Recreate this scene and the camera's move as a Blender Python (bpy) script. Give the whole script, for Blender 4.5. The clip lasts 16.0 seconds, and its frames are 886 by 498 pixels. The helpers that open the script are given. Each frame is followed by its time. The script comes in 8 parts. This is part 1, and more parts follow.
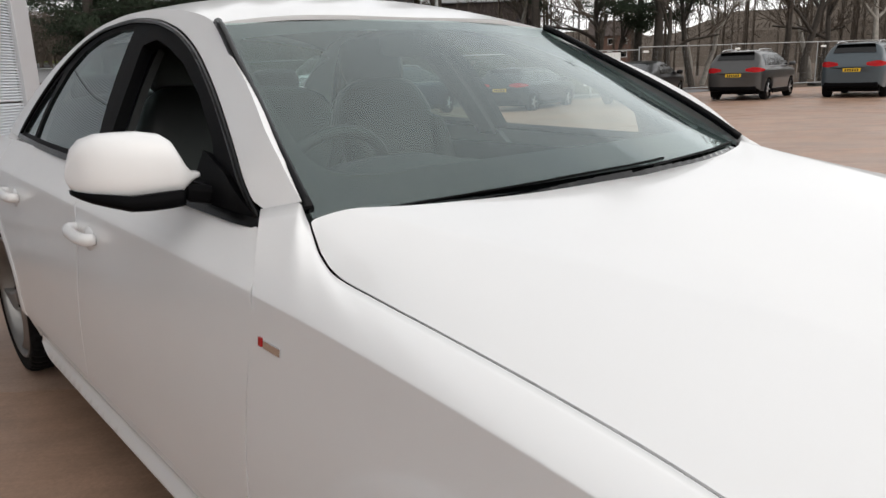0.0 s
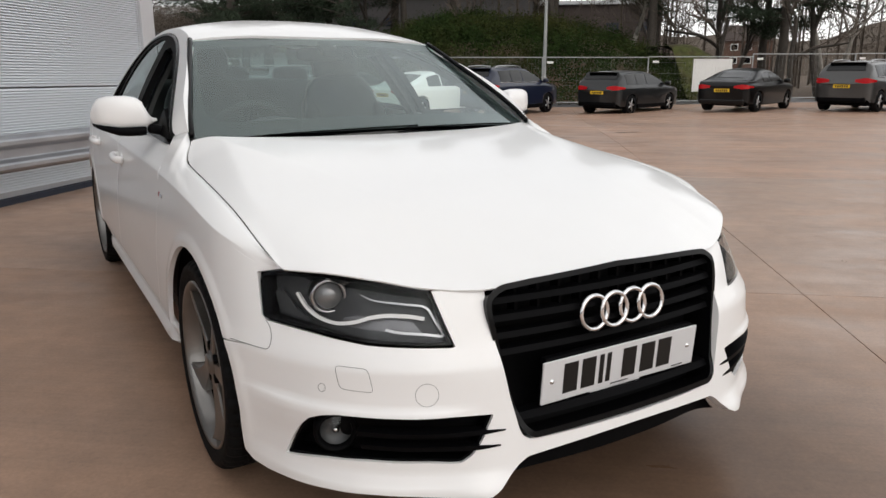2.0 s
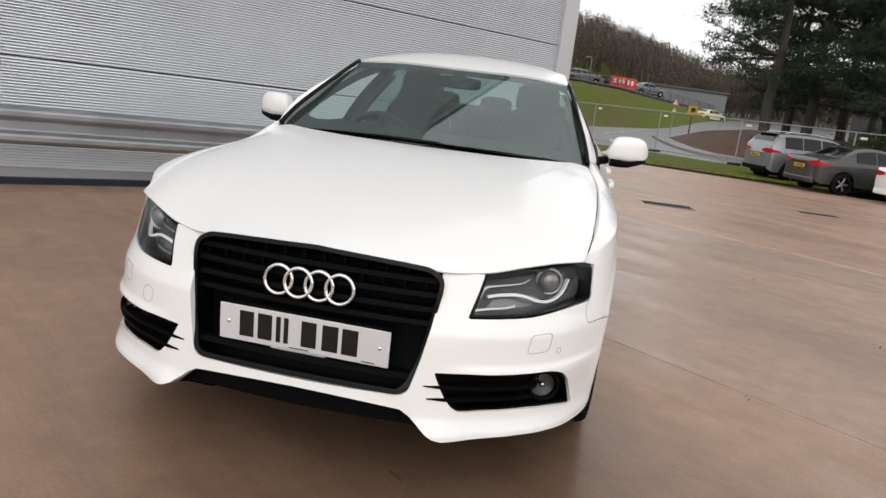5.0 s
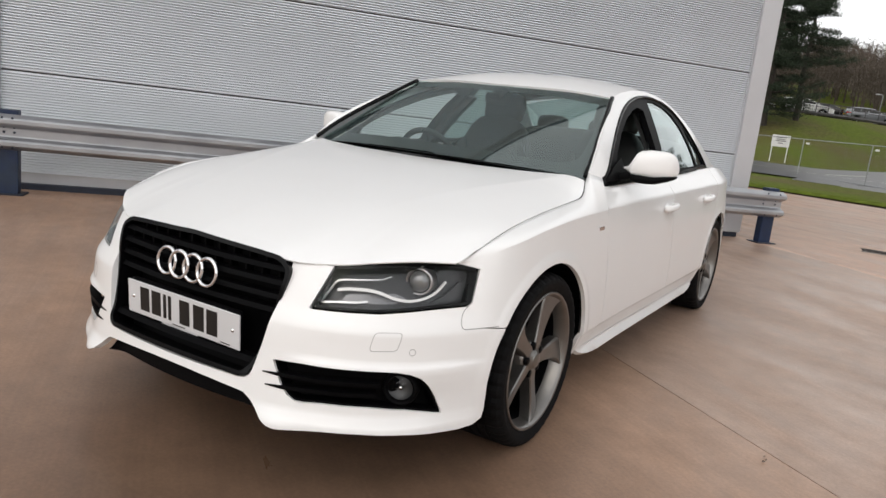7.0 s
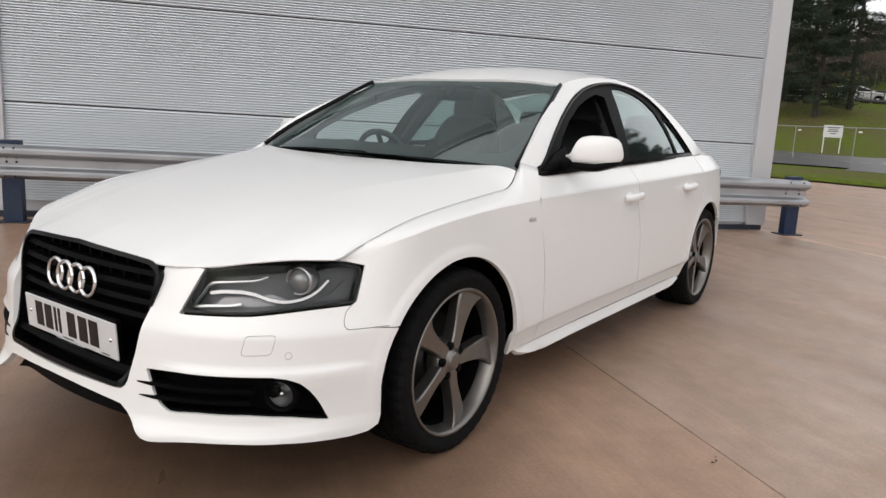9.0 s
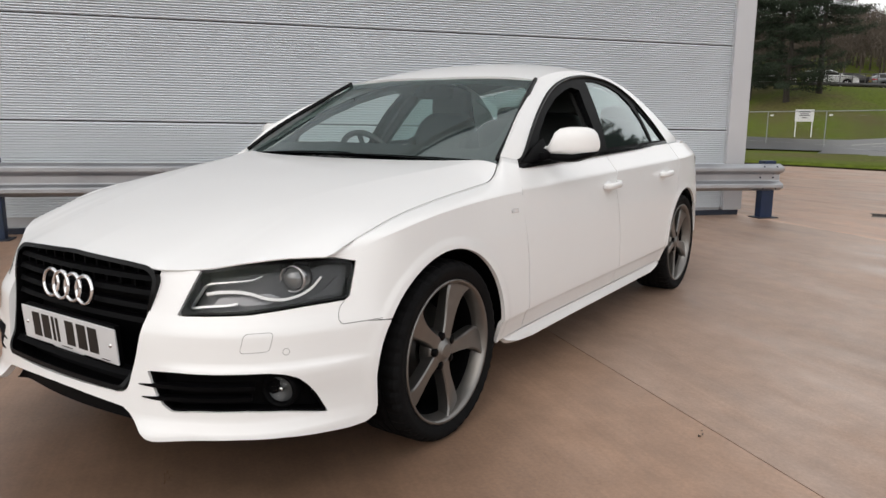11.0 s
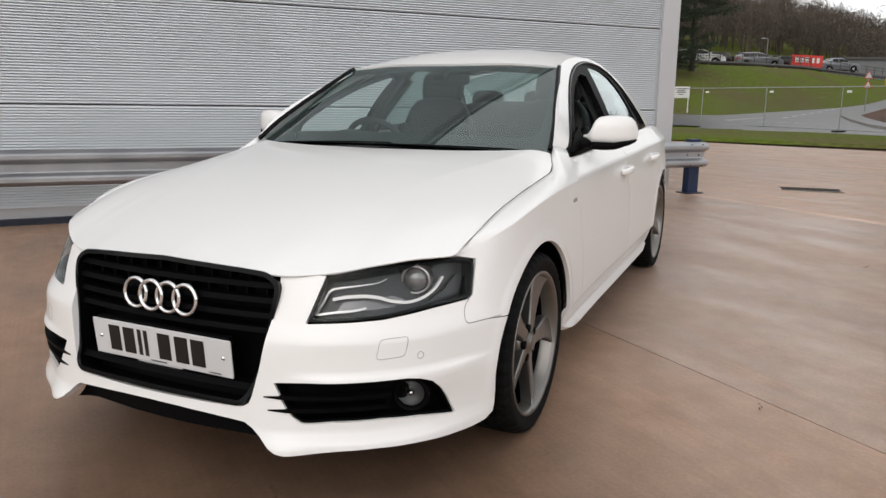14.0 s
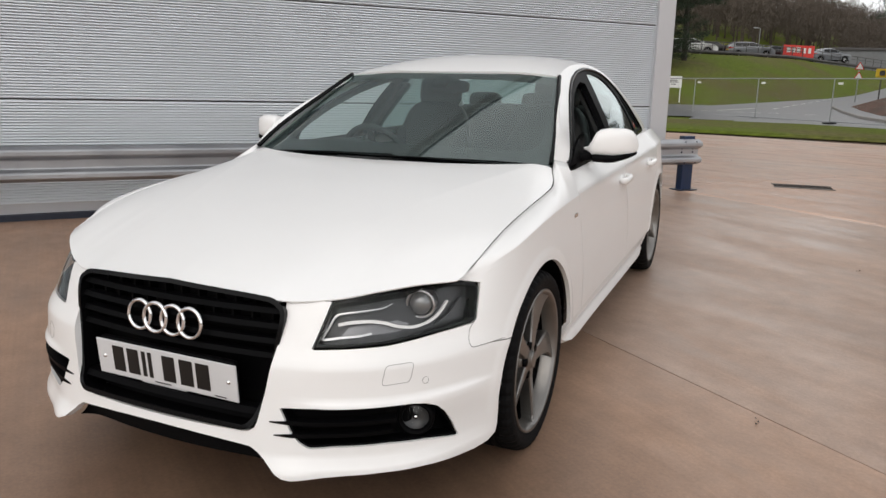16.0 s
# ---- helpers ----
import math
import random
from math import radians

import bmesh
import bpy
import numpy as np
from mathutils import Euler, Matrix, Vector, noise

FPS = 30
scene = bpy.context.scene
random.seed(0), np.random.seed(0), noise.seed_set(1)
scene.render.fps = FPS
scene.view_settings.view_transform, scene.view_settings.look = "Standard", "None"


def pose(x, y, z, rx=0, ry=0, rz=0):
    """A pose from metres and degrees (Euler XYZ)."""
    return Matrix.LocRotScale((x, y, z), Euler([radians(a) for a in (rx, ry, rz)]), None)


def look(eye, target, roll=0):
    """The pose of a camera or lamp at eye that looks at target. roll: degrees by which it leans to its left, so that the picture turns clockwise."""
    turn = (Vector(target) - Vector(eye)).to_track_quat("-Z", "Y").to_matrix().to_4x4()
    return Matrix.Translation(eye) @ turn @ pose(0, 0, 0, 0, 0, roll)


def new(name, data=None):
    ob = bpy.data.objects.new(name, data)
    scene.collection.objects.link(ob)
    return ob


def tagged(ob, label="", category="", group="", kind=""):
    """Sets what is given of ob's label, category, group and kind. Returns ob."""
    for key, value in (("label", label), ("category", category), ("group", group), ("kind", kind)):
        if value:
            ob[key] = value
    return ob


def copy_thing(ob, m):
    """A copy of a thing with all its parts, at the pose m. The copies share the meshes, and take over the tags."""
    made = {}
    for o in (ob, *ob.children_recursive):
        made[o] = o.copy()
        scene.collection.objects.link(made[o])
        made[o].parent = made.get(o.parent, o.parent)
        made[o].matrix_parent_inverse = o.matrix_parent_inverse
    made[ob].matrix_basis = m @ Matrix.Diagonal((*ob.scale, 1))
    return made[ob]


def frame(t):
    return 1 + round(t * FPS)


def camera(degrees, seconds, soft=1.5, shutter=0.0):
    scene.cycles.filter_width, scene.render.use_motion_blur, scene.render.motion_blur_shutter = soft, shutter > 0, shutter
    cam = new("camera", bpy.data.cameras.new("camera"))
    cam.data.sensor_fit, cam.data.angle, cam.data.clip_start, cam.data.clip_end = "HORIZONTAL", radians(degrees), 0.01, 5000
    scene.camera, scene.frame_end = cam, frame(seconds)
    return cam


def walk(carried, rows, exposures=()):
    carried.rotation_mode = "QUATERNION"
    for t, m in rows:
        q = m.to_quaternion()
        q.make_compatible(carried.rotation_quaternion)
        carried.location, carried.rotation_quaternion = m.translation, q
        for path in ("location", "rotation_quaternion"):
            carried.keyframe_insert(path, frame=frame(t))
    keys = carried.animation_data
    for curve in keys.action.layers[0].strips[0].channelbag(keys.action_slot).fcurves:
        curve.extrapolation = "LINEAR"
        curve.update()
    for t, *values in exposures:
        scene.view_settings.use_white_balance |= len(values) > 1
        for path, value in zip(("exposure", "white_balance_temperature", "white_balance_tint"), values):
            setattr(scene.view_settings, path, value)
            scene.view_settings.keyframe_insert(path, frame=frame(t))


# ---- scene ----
cam = camera(63.0, 16.0)
PATH = [
    (0, (-1.333, -0.505, 1.167), (-0.079, 0.976, 0.684), -1.9),
    (0.5, (-1.364, -0.947, 1.136), (-0.157, 0.568, 0.637), -1.9),
    (1, (-1.437, -1.322, 1.147), (-0.258, 0.219, 0.663), -1.5),
    (1.5, (-1.448, -1.682, 1.173), (-0.335, -0.09, 0.697), -0.7),
    (2, (-1.27, -2.075, 1.164), (-0.28, -0.405, 0.684), -0.1),
    (2.5, (-0.966, -2.255, 1.142), (-0.139, -0.495, 0.671), 1.0),
    (3, (-0.638, -2.481, 1.16), (-0.02, -0.638, 0.691), 2.6),
    (5.5, (1.062, -2.724, 1.164), (0.501, -0.847, 0.761), 7.4),
    (6, (1.384, -2.627, 1.176), (0.637, -0.813, 0.788), 7.3),
    (6.5, (1.598, -2.459, 1.142), (0.706, -0.709, 0.767), 6.8),
    (7, (1.786, -2.282, 1.149), (0.779, -0.595, 0.771), 6.4),
    (7.5, (2.018, -2.147, 1.138), (0.936, -0.505, 0.775), 5.5),
    (8, (2.118, -2.028, 1.126), (1.002, -0.407, 0.77), 4.8),
    (8.5, (2.105, -1.936, 1.114), (0.982, -0.318, 0.765), 4.0),
    (9, (2.134, -1.913, 1.112), (1.002, -0.303, 0.757), 2.9),
    (9.5, (2.203, -1.922, 1.088), (1.055, -0.326, 0.724), 1.8),
    (12, (2.02, -2.112, 1.106), (1.008, -0.424, 0.752), -0.4),
    (12.5, (1.861, -2.182, 1.102), (0.905, -0.464, 0.735), -0.4),
    (13, (1.7, -2.182, 1.082), (0.792, -0.44, 0.704), -0.3),
    (13.5, (1.603, -2.234, 1.096), (0.755, -0.464, 0.714), 0.2),
    (14, (1.561, -2.288, 1.149), (0.745, -0.51, 0.736), 0.4),
    (14.5, (1.527, -2.3, 1.244), (0.734, -0.519, 0.8), 0.7),
    (15, (1.511, -2.297, 1.311), (0.735, -0.512, 0.853), 0.8),
    (15.5, (1.511, -2.292, 1.297), (0.731, -0.508, 0.842), 0.8),
    (16, (1.516, -2.29, 1.255), (0.727, -0.508, 0.806), 0.9),
]
walk(cam, [(t, look(eye, target, roll)) for t, eye, target, roll in PATH], [(0.0, 0.05), (1.5, 0.02), (3.0, 0.05), (5.5, 0.13), (7.0, 0.09), (9.5, 0.08), (12.0, 0.05), (16.0, 0.02)])

# ---- world, sun, exposure ----
world = bpy.data.worlds.new("overcast_sky")
scene.world = world
world.use_nodes = True
wn, wl = world.node_tree.nodes, world.node_tree.links
wn.clear()
sky = wn.new("ShaderNodeTexSky")
sky.sky_type, sky.sun_disc = "NISHITA", False
sky.sun_elevation, sky.sun_rotation = radians(39), radians(173)
sky.air_density, sky.dust_density, sky.ozone_density = 1.0, 5.0, 1.0
tc, mp = wn.new("ShaderNodeTexCoord"), wn.new("ShaderNodeMapping")
cloud = wn.new("ShaderNodeTexNoise")
cloud.inputs["Scale"].default_value, cloud.inputs["Detail"].default_value = 2.2, 5
mp.inputs["Scale"].default_value = (1, 1, 2.5)
wl.new(tc.outputs["Generated"], mp.inputs["Vector"])
wl.new(mp.outputs["Vector"], cloud.inputs["Vector"])
ramp = wn.new("ShaderNodeValToRGB")
ramp.color_ramp.elements[0].position, ramp.color_ramp.elements[0].color = 0.3, (7.6, 7.7, 7.9, 1)
ramp.color_ramp.elements[1].position, ramp.color_ramp.elements[1].color = 0.75, (10.5, 10.3, 10.0, 1)
wl.new(cloud.outputs["Fac"], ramp.inputs["Fac"])
veil = wn.new("ShaderNodeMixRGB")
veil.inputs["Fac"].default_value = 0.88
wl.new(sky.outputs["Color"], veil.inputs["Color1"])
wl.new(ramp.outputs["Color"], veil.inputs["Color2"])
bg, wo = wn.new("ShaderNodeBackground"), wn.new("ShaderNodeOutputWorld")
bg.inputs["Strength"].default_value = 0.112
# an overcast dome with thin bright cloud low down
up = wn.new("ShaderNodeSeparateXYZ")
wl.new(tc.outputs["Generated"], up.inputs["Vector"])
lift = wn.new("ShaderNodeMapRange")
lift.inputs["From Min"].default_value, lift.inputs["From Max"].default_value = 0.0, 0.8
lift.inputs["To Min"].default_value, lift.inputs["To Max"].default_value = 1.52, 0.93
wl.new(up.outputs["Z"], lift.inputs["Value"])
dome = wn.new("ShaderNodeVectorMath")
dome.operation = "SCALE"
wl.new(veil.outputs["Color"], dome.inputs[0])
wl.new(lift.outputs["Result"], dome.inputs["Scale"])
wl.new(dome.outputs["Vector"], bg.inputs["Color"])
wl.new(bg.outputs["Background"], wo.inputs["Surface"])
sun = new("sun", bpy.data.lights.new("sun", "SUN"))
sun.data.energy, sun.data.angle, sun.data.color = 0.60, radians(60), (1.0, 0.97, 0.93)
sun.matrix_world = look((4, -32, 26), (0, 0, 0))


# ---- materials ----
def material(name, color, rough=0.5, metal=0.0, spread=0.0, scale=8.0, bump=0.0, fine=0.0, coat=0.0, spec=0.5,
             second=None, patch_scale=0.6, patch=(0.45, 0.65), ior=1.45):
    """A procedural surface: base colour with fine variation (spread), patches of a second colour, and relief."""
    m = bpy.data.materials.new(name)
    m.use_nodes = True
    nt = m.node_tree
    b = nt.nodes["Principled BSDF"]
    b.inputs["Roughness"].default_value, b.inputs["Metallic"].default_value = rough, metal
    b.inputs["Specular IOR Level"].default_value, b.inputs["IOR"].default_value = spec, ior
    b.inputs["Coat Weight"].default_value, b.inputs["Coat Roughness"].default_value = coat, 0.03
    b.inputs["Base Color"].default_value = (*color, 1)
    if not (spread or second or bump or fine):
        return m
    co = nt.nodes.new("ShaderNodeTexCoord")
    n1 = nt.nodes.new("ShaderNodeTexNoise")
    n1.inputs["Scale"].default_value, n1.inputs["Detail"].default_value = scale, 6
    nt.links.new(co.outputs["Object"], n1.inputs["Vector"])
    base = None
    if second:
        n2 = nt.nodes.new("ShaderNodeTexNoise")
        n2.inputs["Scale"].default_value, n2.inputs["Detail"].default_value = patch_scale, 5
        nt.links.new(co.outputs["Object"], n2.inputs["Vector"])
        r2 = nt.nodes.new("ShaderNodeMapRange")
        r2.inputs["From Min"].default_value, r2.inputs["From Max"].default_value = patch
        nt.links.new(n2.outputs["Fac"], r2.inputs["Value"])
        mx = nt.nodes.new("ShaderNodeMixRGB")
        mx.inputs["Color1"].default_value, mx.inputs["Color2"].default_value = (*color, 1), (*second, 1)
        nt.links.new(r2.outputs["Result"], mx.inputs["Fac"])
        base = mx.outputs["Color"]
    if spread:
        hs = nt.nodes.new("ShaderNodeHueSaturation")
        mr = nt.nodes.new("ShaderNodeMapRange")
        mr.inputs["From Min"].default_value, mr.inputs["From Max"].default_value = 0.25, 0.75
        mr.inputs["To Min"].default_value, mr.inputs["To Max"].default_value = 1 - spread, 1 + spread
        nt.links.new(n1.outputs["Fac"], mr.inputs["Value"])
        nt.links.new(mr.outputs["Result"], hs.inputs["Value"])
        hs.inputs["Color"].default_value = (*color, 1)
        if base:
            nt.links.new(base, hs.inputs["Color"])
        base = hs.outputs["Color"]
    if base:
        nt.links.new(base, b.inputs["Base Color"])
    if bump or fine:
        bp = nt.nodes.new("ShaderNodeBump")
        bp.inputs["Strength"].default_value, bp.inputs["Distance"].default_value = 1.0, bump or fine
        if fine:
            n3 = nt.nodes.new("ShaderNodeTexNoise")
            n3.inputs["Scale"].default_value, n3.inputs["Detail"].default_value = 180, 3
            nt.links.new(co.outputs["Object"], n3.inputs["Vector"])
            nt.links.new(n3.outputs["Fac"], bp.inputs["Height"])
        else:
            nt.links.new(n1.outputs["Fac"], bp.inputs["Height"])
        nt.links.new(bp.outputs["Normal"], b.inputs["Normal"])
    return m


def glass_material(name, tint, rough=0.0, ior=2.0, gloss=1.0, haze=0.0):
    """Thin sheet of tinted glass: see-through with a Fresnel gloss."""
    m = bpy.data.materials.new(name)
    m.use_nodes = True
    nt = m.node_tree
    nt.nodes.clear()
    out, mix = nt.nodes.new("ShaderNodeOutputMaterial"), nt.nodes.new("ShaderNodeMixShader")
    tr, gl = nt.nodes.new("ShaderNodeBsdfTransparent"), nt.nodes.new("ShaderNodeBsdfGlossy")
    tr.inputs["Color"].default_value = (*tint, 1)
    gl.inputs["Roughness"].default_value = rough
    gl.inputs["Color"].default_value = (0.93 * gloss, gloss, gloss, 1)
    # gloss rises from its head-on value to full at grazing angles, alike from both sides
    lw, pw, ma = nt.nodes.new("ShaderNodeLayerWeight"), nt.nodes.new("ShaderNodeMath"), nt.nodes.new("ShaderNodeMath")
    lw.inputs["Blend"].default_value = 0.5
    pw.operation, ma.operation = "POWER", "MULTIPLY_ADD"
    r0 = ((ior - 1) / (ior + 1)) ** 2
    pw.inputs[1].default_value, ma.inputs[1].default_value, ma.inputs[2].default_value = 5.0, 1 - r0, r0
    nt.links.new(lw.outputs["Facing"], pw.inputs[0])
    nt.links.new(pw.outputs["Value"], ma.inputs[0])
    nt.links.new(ma.outputs["Value"], mix.inputs["Fac"])
    nt.links.new(tr.outputs["BSDF"], mix.inputs[1])
    nt.links.new(gl.outputs["BSDF"], mix.inputs[2])
    last = mix
    if haze:
        # a teal haze: the reflected sky's veil on the glass, put in as diffuse colour
        df, film = nt.nodes.new("ShaderNodeBsdfDiffuse"), nt.nodes.new("ShaderNodeMixShader")
        df.inputs["Color"].default_value = (0.52, 0.72, 0.72, 1)
        film.inputs["Fac"].default_value = haze
        nt.links.new(mix.outputs["Shader"], film.inputs[1])
        nt.links.new(df.outputs["BSDF"], film.inputs[2])
        last = film
    nt.links.new(last.outputs["Shader"], out.inputs["Surface"])
    return m


M_WHITE = material("white_car_paint", (0.84, 0.84, 0.84), 0.35, coat=0.6, spread=0.012, scale=3)
M_WHITE.node_tree.nodes["Principled BSDF"].inputs["Coat Roughness"].default_value = 0.09
M_GREYPAINT = material("grey_car_paint", (0.05, 0.049, 0.048), 0.3, metal=0.3, coat=0.7, spread=0.03)
M_DARKGREY = material("dark_grey_car_paint", (0.010, 0.011, 0.012), 0.3, metal=0.1, coat=0.6, spec=0.3, spread=0.03)
M_BLACKPAINT = material("black_car_paint", (0.002, 0.002, 0.0024), 0.3, coat=0.4, spec=0.15, spread=0.05)
M_NAVY = material("navy_car_paint", (0.005, 0.010, 0.030), 0.3, metal=0.1, coat=1.0, spec=0.3, spread=0.05)
M_SILVER = material("silver_car_paint", (0.20, 0.21, 0.225), 0.35, metal=0.5, coat=0.8, spread=0.03)
M_BLUEGREY = material("blue_grey_car_paint", (0.06, 0.078, 0.09), 0.4, metal=0.4, coat=0.5, spread=0.03)
M_GLOSSBLACK = material("gloss_black_plastic", (0.003, 0.003, 0.0035), 0.2, spread=0.1, spec=0.17)
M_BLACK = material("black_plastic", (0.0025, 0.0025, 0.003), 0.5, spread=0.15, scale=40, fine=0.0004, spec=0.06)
M_RUBBER = material("rubber_seal", (0.01, 0.01, 0.01), 0.6, spread=0.2, scale=30)
M_GROOVE = material("grey_shut_line", (0.20, 0.20, 0.20), 0.6, spread=0.1)
M_TYRE = material("tyre_rubber", (0.007, 0.007, 0.0075), 0.72, spread=0.3, scale=25, fine=0.0008, spec=0.10)
M_RIM = material("titanium_grey_alloy", (0.205, 0.196, 0.186), 0.30, metal=0.85, spread=0.08, scale=20, coat=0.3)
M_DISC = material("brake_disc_iron", (0.035, 0.034, 0.033), 0.45, metal=0.5, spread=0.1)
M_PROJECTOR = material("projector_glass", (0.24, 0.245, 0.25), 0.08, metal=0.5, spec=0.6)
M_CHROME = material("chrome", (0.75, 0.75, 0.76), 0.08, metal=1.0)
M_ALU = material("brushed_aluminium", (0.55, 0.55, 0.56), 0.3, metal=1.0, spread=0.05)
M_LAMPDARK = material("lamp_housing", (0.065, 0.067, 0.07), 0.3, metal=0.3, spread=0.1)
M_LAMPGREY = material("lamp_reflector", (0.24, 0.24, 0.25), 0.25, metal=0.6)
M_DRL = material("light_guide", (0.8, 0.8, 0.8), 0.2)
M_GLASS = glass_material("tinted_glass", (0.74, 0.88, 0.84), 0.0, 2.02, haze=0.040)
M_REARGLASS = glass_material("tinted_side_glass", (0.55, 0.68, 0.65), 0.0, 2.35, haze=0.02)
M_FRIT = material("black_glass_print", (0.008, 0.009, 0.009), 0.35, spec=0.15, spread=0.1)
M_LENS = glass_material("lamp_cover", (0.95, 0.95, 0.95), 0.0, 1.22)
M_DARKGLASS = material("dark_window_glass", (0.003, 0.0035, 0.004), 0.06, spec=0.5)
M_SEAT = material("black_leather", (0.007, 0.007, 0.0075), 0.45, spread=0.2, scale=30, bump=0.0006)
M_DASH = material("dashboard_plastic", (0.02, 0.02, 0.021), 0.6, spread=0.15, scale=60, fine=0.0005)
M_HEADLINER = material("grey_headliner", (0.25, 0.25, 0.24), 0.9, spread=0.05)
M_PLATE = material("plate_white", (0.62, 0.625, 0.64), 0.35, spread=0.02)
M_PLATEYELLOW = material("plate_yellow", (0.75, 0.48, 0.02), 0.4, spread=0.02)
M_INK = material("plate_black", (0.006, 0.006, 0.006), 0.4)
M_RED = material("red_lens", (0.42, 0.008, 0.012), 0.15, coat=0.3)
M_REDSIGN = material("red_banner", (0.62, 0.04, 0.03), 0.6, spread=0.05)
M_SIGNWHITE = material("white_board", (0.72, 0.72, 0.70), 0.5, spread=0.04, scale=3)
M_CREAM = material("pale_yellow_car_paint", (0.62, 0.58, 0.30), 0.35, coat=0.6, spread=0.03)
M_YELLOW = material("yellow_paint", (0.70, 0.48, 0.04), 0.5, spread=0.05)
M_STEEL = material("galvanised_steel", (0.42, 0.43, 0.45), 0.42, metal=0.85, spread=0.12, scale=6, second=(0.33, 0.34, 0.36), patch_scale=3)
M_BLUE = material("blue_painted_steel", (0.006, 0.018, 0.055), 0.45, spread=0.2, scale=9, second=(0.012, 0.024, 0.05), patch_scale=4)
M_CLAD = material("silver_cladding", (0.73, 0.765, 0.805), 0.42, metal=0.15, spread=0.03, scale=1.5, second=(0.715, 0.75, 0.79), patch_scale=0.8)
M_FLASH = material("grey_flashing", (0.50, 0.505, 0.525), 0.45, metal=0.25, spread=0.03, scale=2)
M_DARKBASE = material("dark_base_trim", (0.015, 0.02, 0.035), 0.6, spread=0.2)
M_GRASS = material("mown_grass", (0.088, 0.116, 0.012), 0.9, spread=0.4, scale=5, second=(0.104, 0.094, 0.034), patch_scale=0.22, patch=(0.40, 0.64), bump=0.06, spec=0.1)
M_ROUGHGRASS = material("rough_winter_grass", (0.050, 0.056, 0.012), 0.95, spread=0.5, scale=4, second=(0.045, 0.033, 0.016), patch_scale=1.1, bump=0.08)
M_ASPHALT = material("asphalt", (0.075, 0.075, 0.08), 0.42, spread=0.15, scale=30, second=(0.09, 0.088, 0.09), patch_scale=0.15, bump=0.003)
M_LINE = material("road_paint", (0.6, 0.6, 0.58), 0.6, spread=0.15, scale=6)
M_EARTH = material("brown_earth", (0.09, 0.055, 0.035), 0.9, spread=0.35, scale=5, second=(0.06, 0.05, 0.03), patch_scale=0.5, bump=0.05)
M_REDEARTH = material("red_earth", (0.10, 0.048, 0.030), 0.9, spread=0.35, scale=3, second=(0.065, 0.04, 0.026), patch_scale=0.5, bump=0.05)
M_JOINT = material("joint_filler", (0.045, 0.036, 0.030), 0.8, spread=0.3, scale=6)
M_RUST = material("rusty_iron", (0.022, 0.015, 0.012), 0.8, spread=0.4, scale=20, spec=0.15, bump=0.002)
M_SHED = material("grey_shed_cladding", (0.17, 0.175, 0.18), 0.6, spread=0.1, scale=3)
M_KERB = material("kerb_concrete", (0.25, 0.235, 0.22), 0.8, spread=0.15, scale=12)
M_BARK = material("bark", (0.05, 0.042, 0.035), 0.9, spread=0.3, scale=12, bump=0.01)
M_PALEBARK = material("birch_bark", (0.28, 0.26, 0.23), 0.9, spread=0.3, scale=6)
M_TWIG = material("bare_twigs", (0.095, 0.076, 0.06), 0.9, spread=0.35, scale=2)
M_PINE = material("pine_needles", (0.022, 0.036, 0.018), 0.8, spread=0.5, scale=2.5)
M_IVY = material("dark_shrub_leaves", (0.019, 0.036, 0.008), 0.9, spread=0.5, scale=1.2, second=(0.040, 0.042, 0.012), patch_scale=0.35, spec=0.15)
M_BRICK = material("brick", (0.11, 0.062, 0.046), 0.85, spread=0.2, scale=10)
M_ROOFTILE = material("roof_tile", (0.06, 0.045, 0.04), 0.8, spread=0.2, scale=8)
M_DARKCLAD = material("dark_cladding", (0.075, 0.07, 0.07), 0.7, spread=0.1)
M_MESH = material("fence_wire", (0.33, 0.34, 0.34), 0.45, metal=0.7, spread=0.1)


